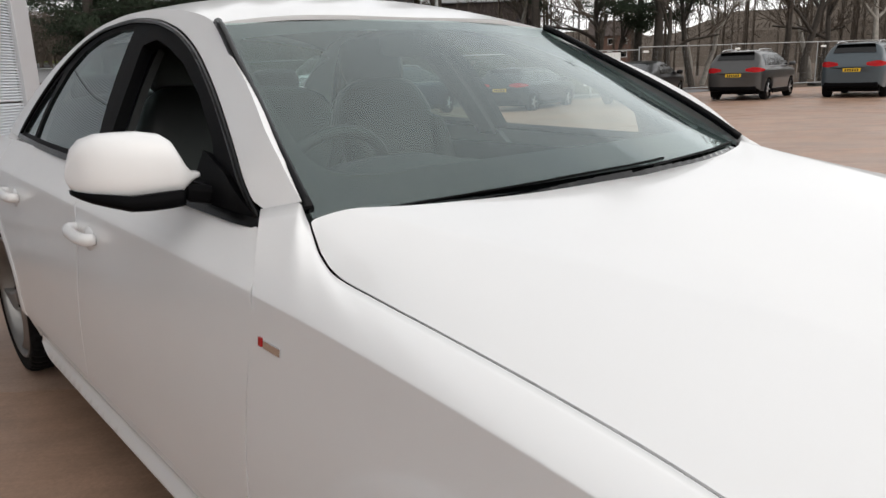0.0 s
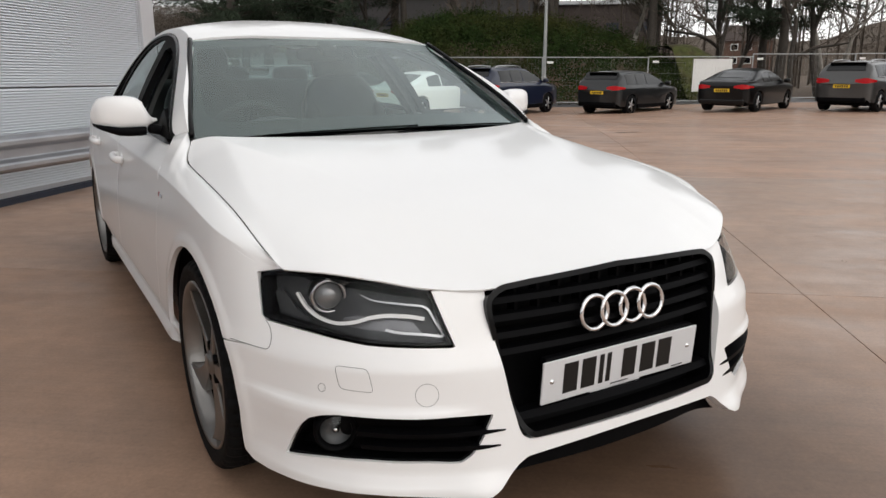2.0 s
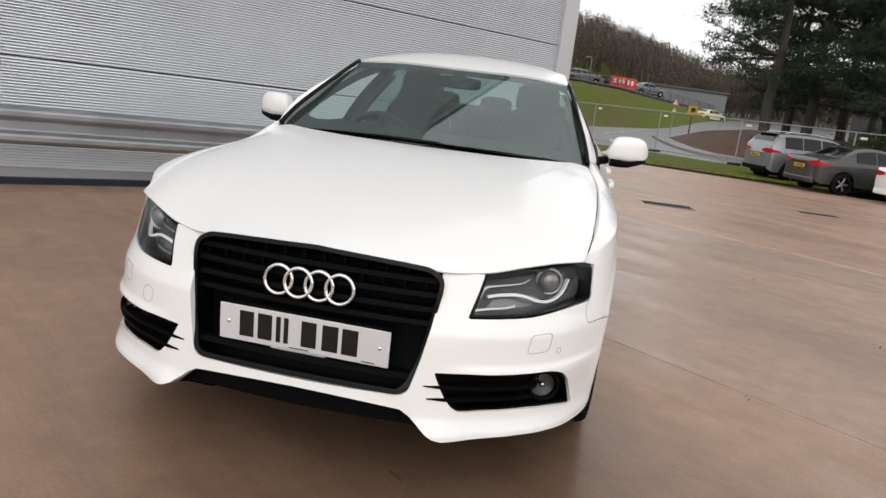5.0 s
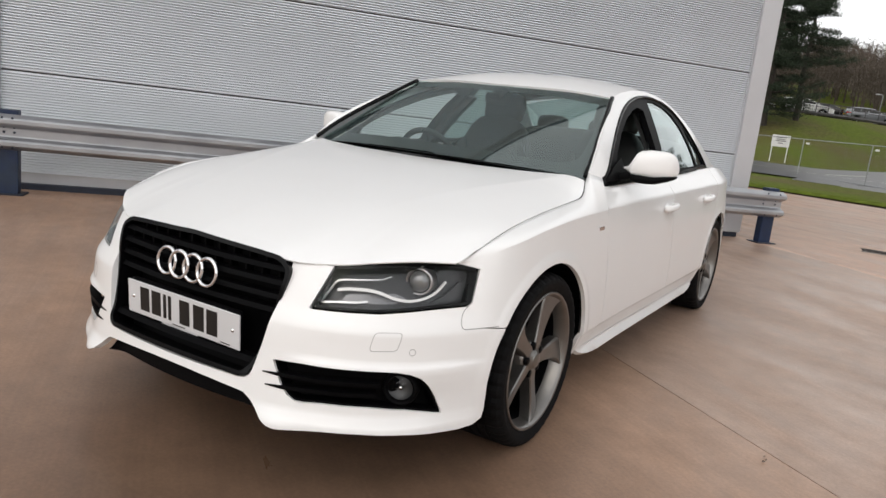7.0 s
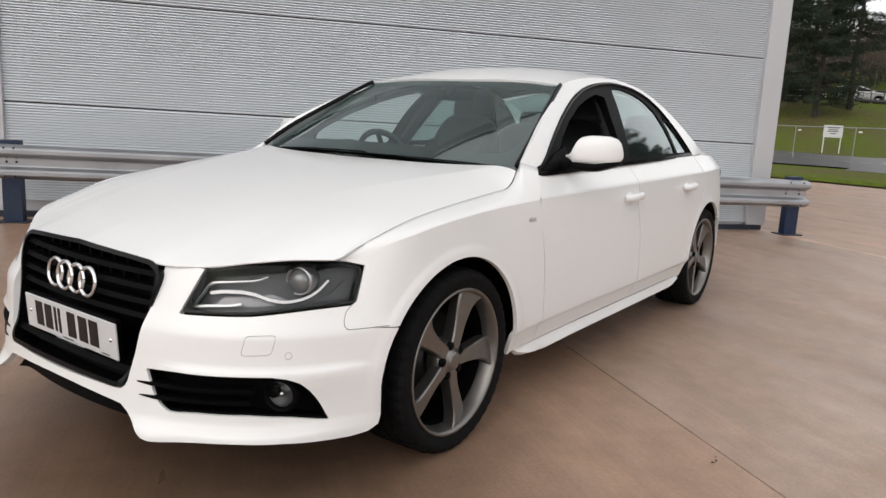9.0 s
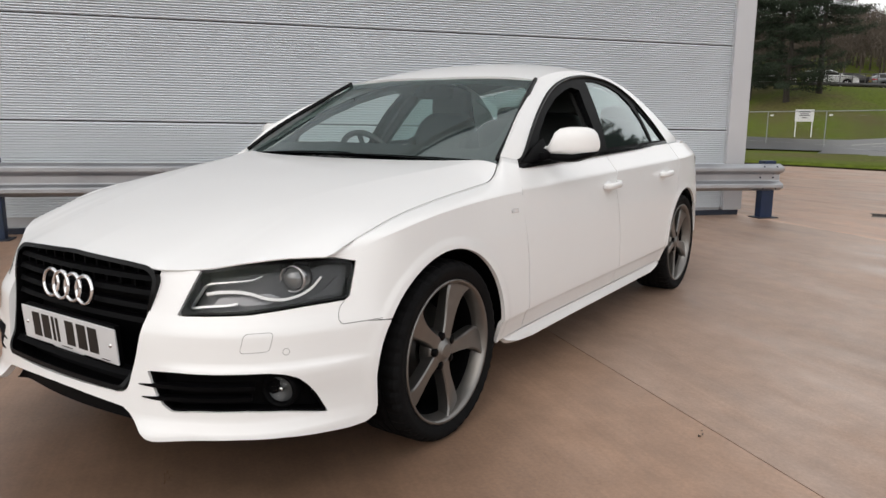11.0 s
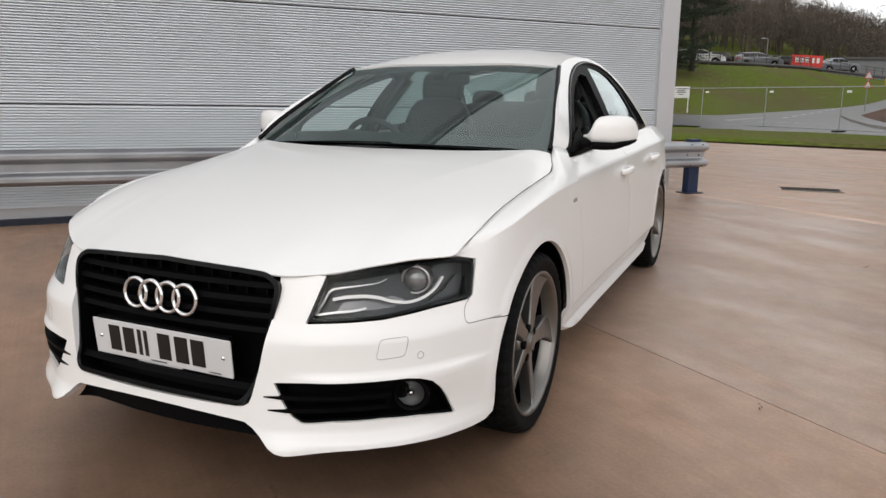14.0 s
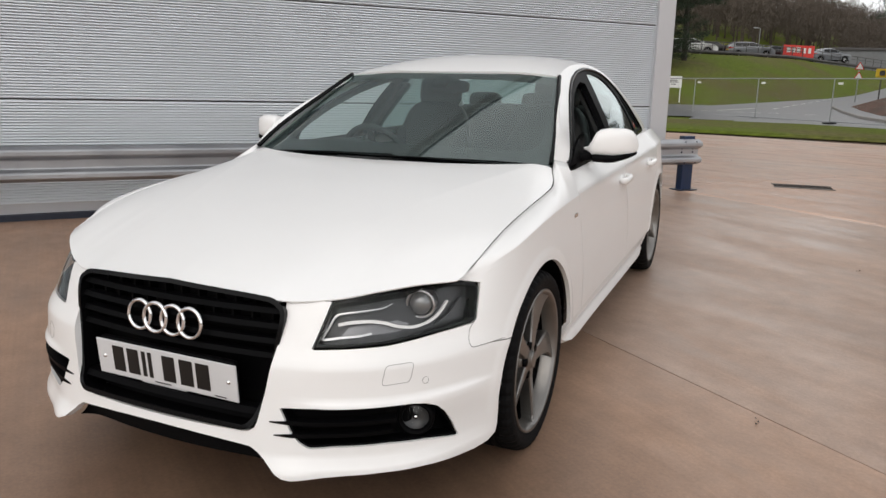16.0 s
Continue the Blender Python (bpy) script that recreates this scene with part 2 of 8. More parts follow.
def concrete_material():
    """Brushed, damp yard concrete: pinkish brown, with broom lines, damp glossy patches, tyre marks and shade painted
    before the car's nose.
    """
    m = material("yard_concrete", (0.262, 0.174, 0.125), 0.5, spread=0.08, scale=1.2, second=(0.224, 0.149, 0.107), spec=1.0, patch_scale=0.45, patch=(0.4, 0.62))
    nt = m.node_tree
    b = nt.nodes["Principled BSDF"]
    b.inputs["Coat Weight"].default_value, b.inputs["Coat Roughness"].default_value = 0.30, 0.22
    geo = nt.nodes.new("ShaderNodeNewGeometry")
    # broom lines run along the slabs' cross joints
    du, dv, mp = nt.nodes.new("ShaderNodeVectorMath"), nt.nodes.new("ShaderNodeVectorMath"), nt.nodes.new("ShaderNodeCombineXYZ")
    for node, axis, k, slot in ((du, (0.6115, 0.7912, 0), 55.0, "X"), (dv, (0.7912, -0.6115, 0), 0.5, "Y")):
        node.operation = "DOT_PRODUCT"
        node.inputs[1].default_value = [k * c for c in axis]
        nt.links.new(geo.outputs["Position"], node.inputs[0])
        nt.links.new(node.outputs["Value"], mp.inputs[slot])
    br = nt.nodes.new("ShaderNodeTexNoise")
    br.inputs["Scale"].default_value, br.inputs["Detail"].default_value = 1.0, 4
    nt.links.new(mp.outputs["Vector"], br.inputs["Vector"])
    # broad drag marks and blotches tint the surface
    mp2 = nt.nodes.new("ShaderNodeCombineXYZ")
    for node, k, slot in ((du, 0.055, "X"), (dv, 0.75, "Y")):
        sc = nt.nodes.new("ShaderNodeMath")
        sc.operation = "MULTIPLY"
        sc.inputs[1].default_value = k
        nt.links.new(node.outputs["Value"], sc.inputs[0])
        nt.links.new(sc.outputs["Value"], mp2.inputs[slot])
    dr = nt.nodes.new("ShaderNodeTexNoise")
    dr.inputs["Scale"].default_value, dr.inputs["Detail"].default_value, dr.inputs["Roughness"].default_value = 1.2, 8, 0.65
    nt.links.new(mp2.outputs["Vector"], dr.inputs["Vector"])
    grain = nt.nodes.new("ShaderNodeTexNoise")
    grain.inputs["Scale"].default_value, grain.inputs["Detail"].default_value, grain.inputs["Roughness"].default_value = 70, 4, 0.7
    nt.links.new(geo.outputs["Position"], grain.inputs["Vector"])
    mottle = nt.nodes.new("ShaderNodeTexNoise")
    mottle.inputs["Scale"].default_value, mottle.inputs["Detail"].default_value, mottle.inputs["Roughness"].default_value = 7.5, 5, 0.6
    nt.links.new(geo.outputs["Position"], mottle.inputs["Vector"])
    old = b.inputs["Base Color"].links[0].from_socket
    for noise_node, lo, hi in ((br, 0.945, 1.05), (dr, 0.86, 1.12), (grain, 0.86, 1.13), (mottle, 0.88, 1.12)):
        rng_ = nt.nodes.new("ShaderNodeMapRange")
        rng_.inputs["From Min"].default_value, rng_.inputs["From Max"].default_value = 0.3, 0.7
        rng_.inputs["To Min"].default_value, rng_.inputs["To Max"].default_value = lo, hi
        nt.links.new(noise_node.outputs["Fac"], rng_.inputs["Value"])
        tone = nt.nodes.new("ShaderNodeVectorMath")
        tone.operation = "SCALE"
        nt.links.new(old, tone.inputs[0])
        nt.links.new(rng_.outputs["Result"], tone.inputs["Scale"])
        old = tone.outputs["Vector"]
    # contact shade painted into the colour round the car's nose, paler beyond it
    away, unshaded = nt.nodes.new("ShaderNodeVectorMath"), nt.nodes.new("ShaderNodeMapRange")
    away.operation, unshaded.interpolation_type = "DISTANCE", "SMOOTHSTEP"
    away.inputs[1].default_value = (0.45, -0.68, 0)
    unshaded.inputs["From Min"].default_value, unshaded.inputs["From Max"].default_value = 0.25, 1.5
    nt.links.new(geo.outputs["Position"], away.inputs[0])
    nt.links.new(away.outputs["Value"], unshaded.inputs["Value"])

    def by_nose_shade(shaded_value, open_value):
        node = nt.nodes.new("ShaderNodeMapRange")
        node.inputs["To Min"].default_value, node.inputs["To Max"].default_value = shaded_value, open_value
        nt.links.new(unshaded.outputs["Result"], node.inputs["Value"])
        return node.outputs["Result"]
    # the tone drops near the nose to stand for the bumper's shade
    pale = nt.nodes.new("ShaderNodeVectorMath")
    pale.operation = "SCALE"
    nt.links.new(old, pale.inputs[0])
    nt.links.new(by_nose_shade(0.63, 1.33), pale.inputs["Scale"])
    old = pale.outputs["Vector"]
    # a film of water lies in streaks and shallow dips out on the open slabs
    film, lies = nt.nodes.new("ShaderNodeMapRange"), nt.nodes.new("ShaderNodeMath")
    film.inputs["From Min"].default_value, film.inputs["From Max"].default_value = 0.44, 0.62
    film.inputs["To Min"].default_value, film.inputs["To Max"].default_value = 0.02, 0.46
    pool = nt.nodes.new("ShaderNodeTexNoise")
    pool.inputs["Scale"].default_value, pool.inputs["Detail"].default_value, pool.inputs["Roughness"].default_value = 1.5, 9, 0.68
    mp3 = nt.nodes.new("ShaderNodeCombineXYZ")
    for node, k, slot in ((du, 0.028, "X"), (dv, 1.15, "Y")):
        sc = nt.nodes.new("ShaderNodeMath")
        sc.operation = "MULTIPLY"
        sc.inputs[1].default_value = k
        nt.links.new(node.outputs["Value"], sc.inputs[0])
        nt.links.new(sc.outputs["Value"], mp3.inputs[slot])
    nt.links.new(mp3.outputs["Vector"], pool.inputs["Vector"])
    nt.links.new(pool.outputs["Fac"], film.inputs["Value"])
    lies.operation = "MULTIPLY"
    nt.links.new(film.outputs["Result"], lies.inputs[0])
    nt.links.new(by_nose_shade(0.08, 1.0), lies.inputs[1])
    nt.links.new(lies.outputs["Value"], b.inputs["Coat Weight"])
    nt.links.new(by_nose_shade(0.30, 0.85), b.inputs["Specular IOR Level"])
    # each slab was poured by itself and has its own tone
    info, own, tone = nt.nodes.new("ShaderNodeObjectInfo"), nt.nodes.new("ShaderNodeMapRange"), nt.nodes.new("ShaderNodeVectorMath")
    own.inputs["To Min"].default_value, own.inputs["To Max"].default_value = 0.96, 1.04
    pour = nt.nodes.new("ShaderNodeVectorMath")
    pour.operation = "MULTIPLY"
    nt.links.new(old, pour.inputs[0])
    nt.links.new(info.outputs["Color"], pour.inputs[1])
    old = pour.outputs["Vector"]
    # the joint past the barrier's end has worn, pale edges
    off, side, edge, worn = (nt.nodes.new("ShaderNodeMath") for _ in range(4))
    off.operation, side.operation, edge.operation, worn.operation = "MULTIPLY_ADD", "ABSOLUTE", "LESS_THAN", "MULTIPLY_ADD"
    off.inputs[1].default_value, off.inputs[2].default_value = 1 / 55.0, -(1.47 + 4.45)
    nt.links.new(du.outputs["Value"], off.inputs[0])
    nt.links.new(off.outputs["Value"], side.inputs[0])
    wide = nt.nodes.new("ShaderNodeMapRange")
    wide.inputs["From Min"].default_value, wide.inputs["From Max"].default_value = 0.34, 0.62
    wide.inputs["To Min"].default_value, wide.inputs["To Max"].default_value = 0.0, 0.09
    nt.links.new(dr.outputs["Fac"], wide.inputs["Value"])
    nt.links.new(side.outputs["Value"], edge.inputs[0])
    nt.links.new(wide.outputs["Result"], edge.inputs[1])
    worn.inputs[1].default_value, worn.inputs[2].default_value = 0.40, 1.0
    nt.links.new(edge.outputs["Value"], worn.inputs[0])
    pale2 = nt.nodes.new("ShaderNodeVectorMath")
    pale2.operation = "SCALE"
    nt.links.new(old, pale2.inputs[0])
    nt.links.new(worn.outputs["Value"], pale2.inputs["Scale"])
    old = pale2.outputs["Vector"]
    tone.operation = "SCALE"
    nt.links.new(info.outputs["Random"], own.inputs["Value"])
    nt.links.new(old, tone.inputs[0])
    nt.links.new(own.outputs["Result"], tone.inputs["Scale"])
    old = tone.outputs["Vector"]
    nt.links.new(old, b.inputs["Base Color"])
    bp = nt.nodes.new("ShaderNodeBump")
    bp.inputs["Distance"].default_value, bp.inputs["Strength"].default_value = 0.0004, 0.6
    nt.links.new(br.outputs["Fac"], bp.inputs["Height"])
    nt.links.new(bp.outputs["Normal"], b.inputs["Normal"])
    wet = nt.nodes.new("ShaderNodeTexNoise")
    wet.inputs["Scale"].default_value, wet.inputs["Detail"].default_value = 0.45, 7
    nt.links.new(geo.outputs["Position"], wet.inputs["Vector"])
    mr = nt.nodes.new("ShaderNodeMapRange")
    mr.inputs["From Min"].default_value, mr.inputs["From Max"].default_value = 0.35, 0.68
    mr.inputs["To Min"].default_value, mr.inputs["To Max"].default_value = 0.26, 0.11
    nt.links.new(wet.outputs["Fac"], mr.inputs["Value"])
    rough = nt.nodes.new("ShaderNodeMath")
    streak = nt.nodes.new("ShaderNodeMath")
    streak.operation = "MULTIPLY_ADD"
    streak.inputs[1].default_value = 0.35
    nt.links.new(dr.outputs["Fac"], streak.inputs[0])
    nt.links.new(mr.outputs["Result"], streak.inputs[2])
    nt.links.new(streak.outputs["Value"], rough.inputs[0])
    nt.links.new(by_nose_shade(0.0, 0.14), rough.inputs[1])
    nt.links.new(rough.outputs["Value"], b.inputs["Roughness"])
    return m


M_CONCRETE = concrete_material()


# ---- building blocks ----
def thing(name, label, category, group="", m=None):
    ob = new(name)
    ob.empty_display_size = 0.2
    if m:
        ob.matrix_world = m
    return tagged(ob, label, category, group)


def link_mesh(name, verts, faces, mat, parent=None, label="", smooth=False, normals=None):
    me = bpy.data.meshes.new(name)
    me.from_pydata([tuple(map(float, v)) for v in verts], [], [tuple(map(int, f)) for f in faces])
    me.materials.append(mat)
    if smooth:
        me.shade_smooth()
    if normals is not None:
        me.normals_split_custom_set_from_vertices([tuple(map(float, n)) for n in normals])
    ob = new(name, me)
    if parent:
        ob.parent = parent
    return tagged(ob, label)


def part(name, bm, mat, parent=None, label="", smooth=False):
    me = bpy.data.meshes.new(name)
    bm.to_mesh(me)
    bm.free()
    me.materials.append(mat)
    if smooth:
        me.shade_smooth()
    ob = new(name, me)
    if parent:
        ob.parent = parent
    return tagged(ob, label)


def box_bm(size, m=None, bevel=0.0, seg=2, bm=None):
    bm = bm or bmesh.new()
    r = bmesh.ops.create_cube(bm, size=1.0, matrix=(m or Matrix()) @ Matrix.Diagonal((*size, 1)))
    if bevel:
        es = list({e for v in r["verts"] for e in v.link_edges})
        bmesh.ops.bevel(bm, geom=es, offset=bevel, segments=seg, profile=0.5, affect="EDGES")
    return bm


def tube(points, radius, sides=8, cap=True):
    """Vertices and faces of a pipe along points; radius may be one number or one for each point."""
    pts = [Vector(p) for p in points]
    rad = [float(r) for r in radius] if hasattr(radius, "__len__") else [float(radius)] * len(pts)
    vs, fs = [], []
    for i, p in enumerate(pts):
        d = (pts[min(i + 1, len(pts) - 1)] - pts[max(i - 1, 0)]).normalized()
        a = d.cross(Vector((0, 0, 1)) if abs(d.z) < 0.9 else Vector((1, 0, 0))).normalized()
        b = d.cross(a)
        for k in range(sides):
            w = 2 * math.pi * k / sides
            vs.append(p + rad[i] * (math.cos(w) * a + math.sin(w) * b))
    n = len(pts)
    for i in range(n - 1):
        for k in range(sides):
            k2 = (k + 1) % sides
            fs.append((i * sides + k, i * sides + k2, (i + 1) * sides + k2, (i + 1) * sides + k))
    if cap:
        fs.append(tuple(range(sides))[::-1])
        fs.append(tuple(range((n - 1) * sides, n * sides)))
    return vs, fs


def lathe(profile, seg=48, m=None):
    """Vertices and faces of a profile of (radius, along x) turned about the x axis."""
    vs, fs, n = [], [], len(profile)
    for k in range(seg):
        w = 2 * math.pi * k / seg
        for r, x in profile:
            v = Vector((x, r * math.cos(w), r * math.sin(w)))
            vs.append(m @ v if m else v)
    for k in range(seg):
        k2 = (k + 1) % seg
        for i in range(n - 1):
            fs.append((k * n + i, k * n + i + 1, k2 * n + i + 1, k2 * n + i))
    return vs, fs


def spline(pts):
    """A smooth curve through (t, value, ...) knots, with no overshoot; works on arrays of t."""
    p = np.array(pts, float)
    t, v = p[:, 0], p[:, 1:]
    h, d = np.diff(t), np.diff(v, axis=0) / np.diff(t)[:, None]
    g = np.zeros_like(v)
    g[0], g[-1] = d[0], d[-1]
    for i in range(1, len(t) - 1):
        ok = d[i - 1] * d[i] > 0
        w1, w2 = 2 * h[i] + h[i - 1], h[i] + 2 * h[i - 1]
        with np.errstate(divide="ignore", invalid="ignore"):
            g[i] = np.where(ok, (w1 + w2) / (w1 / d[i - 1] + w2 / d[i]), 0)

    def at(q):
        q = np.clip(np.asarray(q, float), t[0], t[-1])
        i = np.clip(np.searchsorted(t, q, side="right") - 1, 0, len(t) - 2)
        u = ((q - t[i]) / h[i])[..., None]
        r = ((1 + 2 * u) * (1 - u) ** 2 * v[i] + u * (1 - u) ** 2 * h[i][..., None] * g[i]
             + u * u * (3 - 2 * u) * v[i + 1] + u * u * (u - 1) * h[i][..., None] * g[i + 1])
        return r[..., 0] if v.shape[1] == 1 else r
    return at


def step(x, a, b):
    u = np.clip((np.asarray(x, float) - a) / (b - a), 0, 1)
    return u * u * (3 - 2 * u)


# ---- the yard, the building and the land ----
A2, N2 = Vector((0.669, 0.743, 0)).normalized(), Vector((0.743, -0.669, 0)).normalized()


def yard(a, n, z=0.0):
    """A place from metres along the cladded wall (a), out from it (n) and up."""
    return A2 * a + N2 * n + Vector((0, 0, z))


def sheet(name, outline, z, mat, label, parent=None):
    bm = bmesh.new()
    bm.faces.new([bm.verts.new((x, y, z)) for x, y in outline])
    bmesh.ops.recalc_face_normals(bm, faces=bm.faces)
    if bm.faces[:][0].normal.z < 0:
        bmesh.ops.reverse_faces(bm, faces=bm.faces[:])
    bmesh.ops.triangulate(bm, faces=bm.faces[:])
    ob = part(name, bm, mat, parent, label)
    return tagged(ob, kind="structure") if not parent else ob


def fall(x, y):
    """The yard falls gently away from the warehouse's corner."""
    deep = 0.15 + 0.16 * float(step(math.degrees(math.atan2(y + 2.3, x - 0.5)), 36, 50))
    return -deep * min(1.0, max(0.0, (math.hypot(x - 0.5, y + 2.3) - 9.8) / 13.0))


def out(x, y, k=1.27):
    return 0.5 + k * (x - 0.5), -2.3 + k * (y + 2.3)


def road_z(x, y):
    far = math.hypot(x - 1.0, y + 2.7)
    return -0.33 + 0.024 * max(0.0, far - 33) + 0.03 * max(0.0, far - 66) * float(step(x, 6, 12))


ground = sheet("ground", [(-900, -900), (900, -900), (900, 900), (-900, 900)], -0.36, M_EARTH, "bare brown earth reaching the horizon under the yard")
SLAB_A, SLAB_N = 4.45, 6.0
A3, N3 = Vector((0.6115, 0.7912, 0)), Vector((0.7912, -0.6115, 0))


def build_yard():
    """The yard in two convex fields: along the wall, and behind the building's corner."""
    fields = [[(-24, -5.2), (23.2, -5.2), (26.9, -4.9), (29.4, 4.0), (31.9, 12.7), (35.3, 26.0), (26, 42), (-24, 42)],
              [(5.75, -27), (13.2, -26), (16.9, -17.0), (20.5, -10.2), (23.2, -5.2), (5.75, -5.2)]]
    bed = tagged(new("yard"), "concrete yard falling gently away from the warehouse", kind="structure")
    low_v, low_f = [], []
    for field in fields:
        poly = [yard(a, n) for a, n in field]
        pn = [(A3.dot(p), N3.dot(p)) for p in poly]
        turn = sum(p[0] * q[1] - p[1] * q[0] for p, q in zip(pn, pn[1:] + pn[:1]))
        pn = pn if turn > 0 else pn[::-1]
        # slabs of brushed concrete, each a piece of its own
        for i in range(-7, 10):
            for j in range(-6, 9):
                a0, a1 = 1.47 + i * SLAB_A, 1.47 + (i + 1) * SLAB_A
                n0, n1 = 1.72 + j * SLAB_N, 1.72 + (j + 1) * SLAB_N
                g = 0.0026
                whole = None
                for grow in (-0.002, g):
                    ring = [(a0 + grow, n0 + grow), (a1 - grow, n0 + grow), (a1 - grow, n1 - grow), (a0 + grow, n1 - grow)]
                    for (p1, q1), (p2, q2) in zip(pn, pn[1:] + pn[:1]):
                        cut = []
                        s = lambda p: (p2 - p1) * (p[1] - q1) - (q2 - q1) * (p[0] - p1)
                        for u, v in zip(ring, ring[1:] + ring[:1]):
                            su, sv = s(u), s(v)
                            if su >= 0:
                                cut.append(u)
                            if (su >= 0) != (sv >= 0):
                                k = su / (su - sv)
                                cut.append((u[0] + k * (v[0] - u[0]), u[1] + k * (v[1] - u[1])))
                        ring = cut
                        if len(ring) < 3:
                            break
                    whole = whole or ring
                if len(ring) < 3 or len(whole) < 3:
                    continue
                lift = lambda a, n, dz: Vector(((A3 * a + N3 * n).x, (A3 * a + N3 * n).y, fall((A3 * a + N3 * n).x, (A3 * a + N3 * n).y) + dz))
                k = len(low_v)
                low_v += [lift(a, n, -0.011) for a, n in whole]
                low_f.append(tuple(range(k, len(low_v))))
                bm = bmesh.new()
                top = [bm.verts.new(lift(a, n, 0.0)) for a, n in ring]
                low = [bm.verts.new(lift(a, n, -0.010)) for a, n in ring]
                f0 = bm.faces.new(top)
                for k in range(len(ring)):
                    bm.faces.new((top[k], low[k], low[(k + 1) % len(ring)], top[(k + 1) % len(ring)]))
                f0.normal_update()
                if f0.normal.z < 0:
                    bmesh.ops.reverse_faces(bm, faces=bm.faces[:])
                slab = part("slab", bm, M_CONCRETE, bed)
                # the pours differ: browner before the joint under the car, greyer past it, pinker beyond the barrier
                slab.color = (0.96, 0.90, 0.84, 1) if i < 0 else (0.99, 1.0, 1.02, 1) if i < 1 else (1.07, 0.99, 0.94, 1)
    link_mesh("joint_bed", low_v, low_f, M_JOINT, bed, "dark filled joints between the slabs")
    # scraps of leaf and grit on the concrete
    r = np.random.default_rng(4)
    spots = [(1.59, 0.535), (2.6, 1.9), (3.1, 0.4), (2.2, 3.4), (4.0, 2.2), (3.4, 4.4), (-1.9, 0.6), (-2.4, -0.2), (-0.2, -1.55), (-1.0, -1.5), (1.9, -0.9), (2.9, -0.4), (-2.8, 2.2), (4.8, 5.6), (6.5, 6.4), (5.2, 1.2), (7.4, 4.0), (2.5, 10.2), (5.4, 8.2), (0.9, 12.6)]
    vs, fs = [], []
    for x, y in spots:
        for _ in range(int(r.integers(1, 4))):
            c, a, w = Vector((x + r.normal(0, 0.02), y + r.normal(0, 0.02), 0.002 + fall(x, y))), r.uniform(0, 6.28), r.uniform(0.003, 0.008)
            k = len(vs)
            for d, up in ((0, 0.0), (1.3, 0.006), (3.1, 0.002), (4.6, 0.008)):
                vs.append(c + Vector((w * math.cos(a + d), w * math.sin(a + d), up)))
            fs.append((k, k + 1, k + 2, k + 3))
    tagged(link_mesh("leaf_litter", vs, fs, M_BARK, None, "small dark scraps of leaf lying on the concrete"), "", "litter", kind="stuff")
    return bed


def slope(a):
    """The sheets and the barrier rise a little towards the hall's far end."""
    return 0.0090 * (5.4 - a)


def build_building():
    hall = thing("warehouse", "silver ribbed metal-clad warehouse beside the concrete yard", "building")
    top, left, right = 7.0, -16.0, 5.36
    zs = [0.08] + [0.999 + 0.965 * k for k in range(7)]
    bays = [(left, -2.67), (-2.50, right)]
    pitch, depth = 0.0244, 0.038
    for a0, a1 in bays:
        for z0, z1 in zip(zs, zs[1:]):
            vs, fs, z, prof = [], [], z0 + 0.004, []
            prof.append((-4.662, z))
            while z + pitch < z1 - 0.006:
                prof += [(-4.62 - depth, z), (-4.62 - depth, z + pitch * 0.36), (-4.621, z + pitch * 0.42), (-4.62, z + pitch * 0.48), (-4.633, z + pitch * 0.97)]
                z += pitch
            prof += [(-4.62 - depth, z), (-4.62 - depth, z1 - 0.004), (-4.66, z1 - 0.004)]
            for n, zz in prof:
                vs += [yard(a0, n, zz + slope(a0)), yard(a1, n, zz + slope(a1))]
            fs = [(2 * k, 2 * k + 1, 2 * k + 3, 2 * k + 2) for k in range(len(prof) - 1)]
            link_mesh("cladding_panel", vs, fs, M_CLAD, hall)
            seal = [yard(a, -4.650, z1 + d + slope(a)) for d in (-0.005, 0.005) for a in (a0, a1)]
            link_mesh("joint_seal", seal, [(0, 1, 3, 2)], M_RUBBER, hall)
    wall = box_bm((right - left + 0.1, 0.25, top), Matrix.Translation(yard((left + right) / 2, -4.79, top / 2)) @ pose(0, 0, 0, 0, 0, 48))
    part("wall", wall, M_FLASH, hall)
    # return wall and far walls close the hall
    for a, n, sa, sn in ((right + 0.11, -14.6, 0.22, 19.8), (left - 0.1, -14.6, 0.22, 19.8), ((left + right) / 2, -24.6, right - left, 0.22)):
        part("wall", box_bm((sa, sn, top), Matrix.Translation(yard(a, n, top / 2)) @ pose(0, 0, 0, 0, 0, 48)), M_FLASH, hall)
    part("roof", box_bm((right - left + 0.4, 20.2, 0.18), Matrix.Translation(yard((left + right) / 2, -14.6, top + 0.08)) @ pose(0, 0, 0, 0, 0, 48)), M_FLASH, hall)
    part("eaves_gutter", box_bm((right - left + 0.5, 0.14, 0.07), Matrix.Translation(yard((left + right) / 2, -4.50, top + 0.14)) @ pose(0, 0, 0, 0, 0, 48), 0.03), M_DARKBASE, hall, "dark gutter along the eaves")
    for a, w in ((right + 0.115, 0.25), (-2.585, 0.19)):
        part("corner_flashing", box_bm((w, 0.09, top), Matrix.Translation(yard(a, -4.635, top / 2 + 0.06)) @ pose(0, 0, 0, 0, 0, 48), 0.006), M_FLASH, hall)
    part("base_trim", box_bm((right - left + 0.2, 0.07, 0.17), Matrix.Translation(yard((left + right) / 2 + 0.1, -4.63, -0.03)) @ pose(0, 0, 0, 0, 0, 48), 0.004), M_DARKBASE, hall,
         "dark blue base trim")


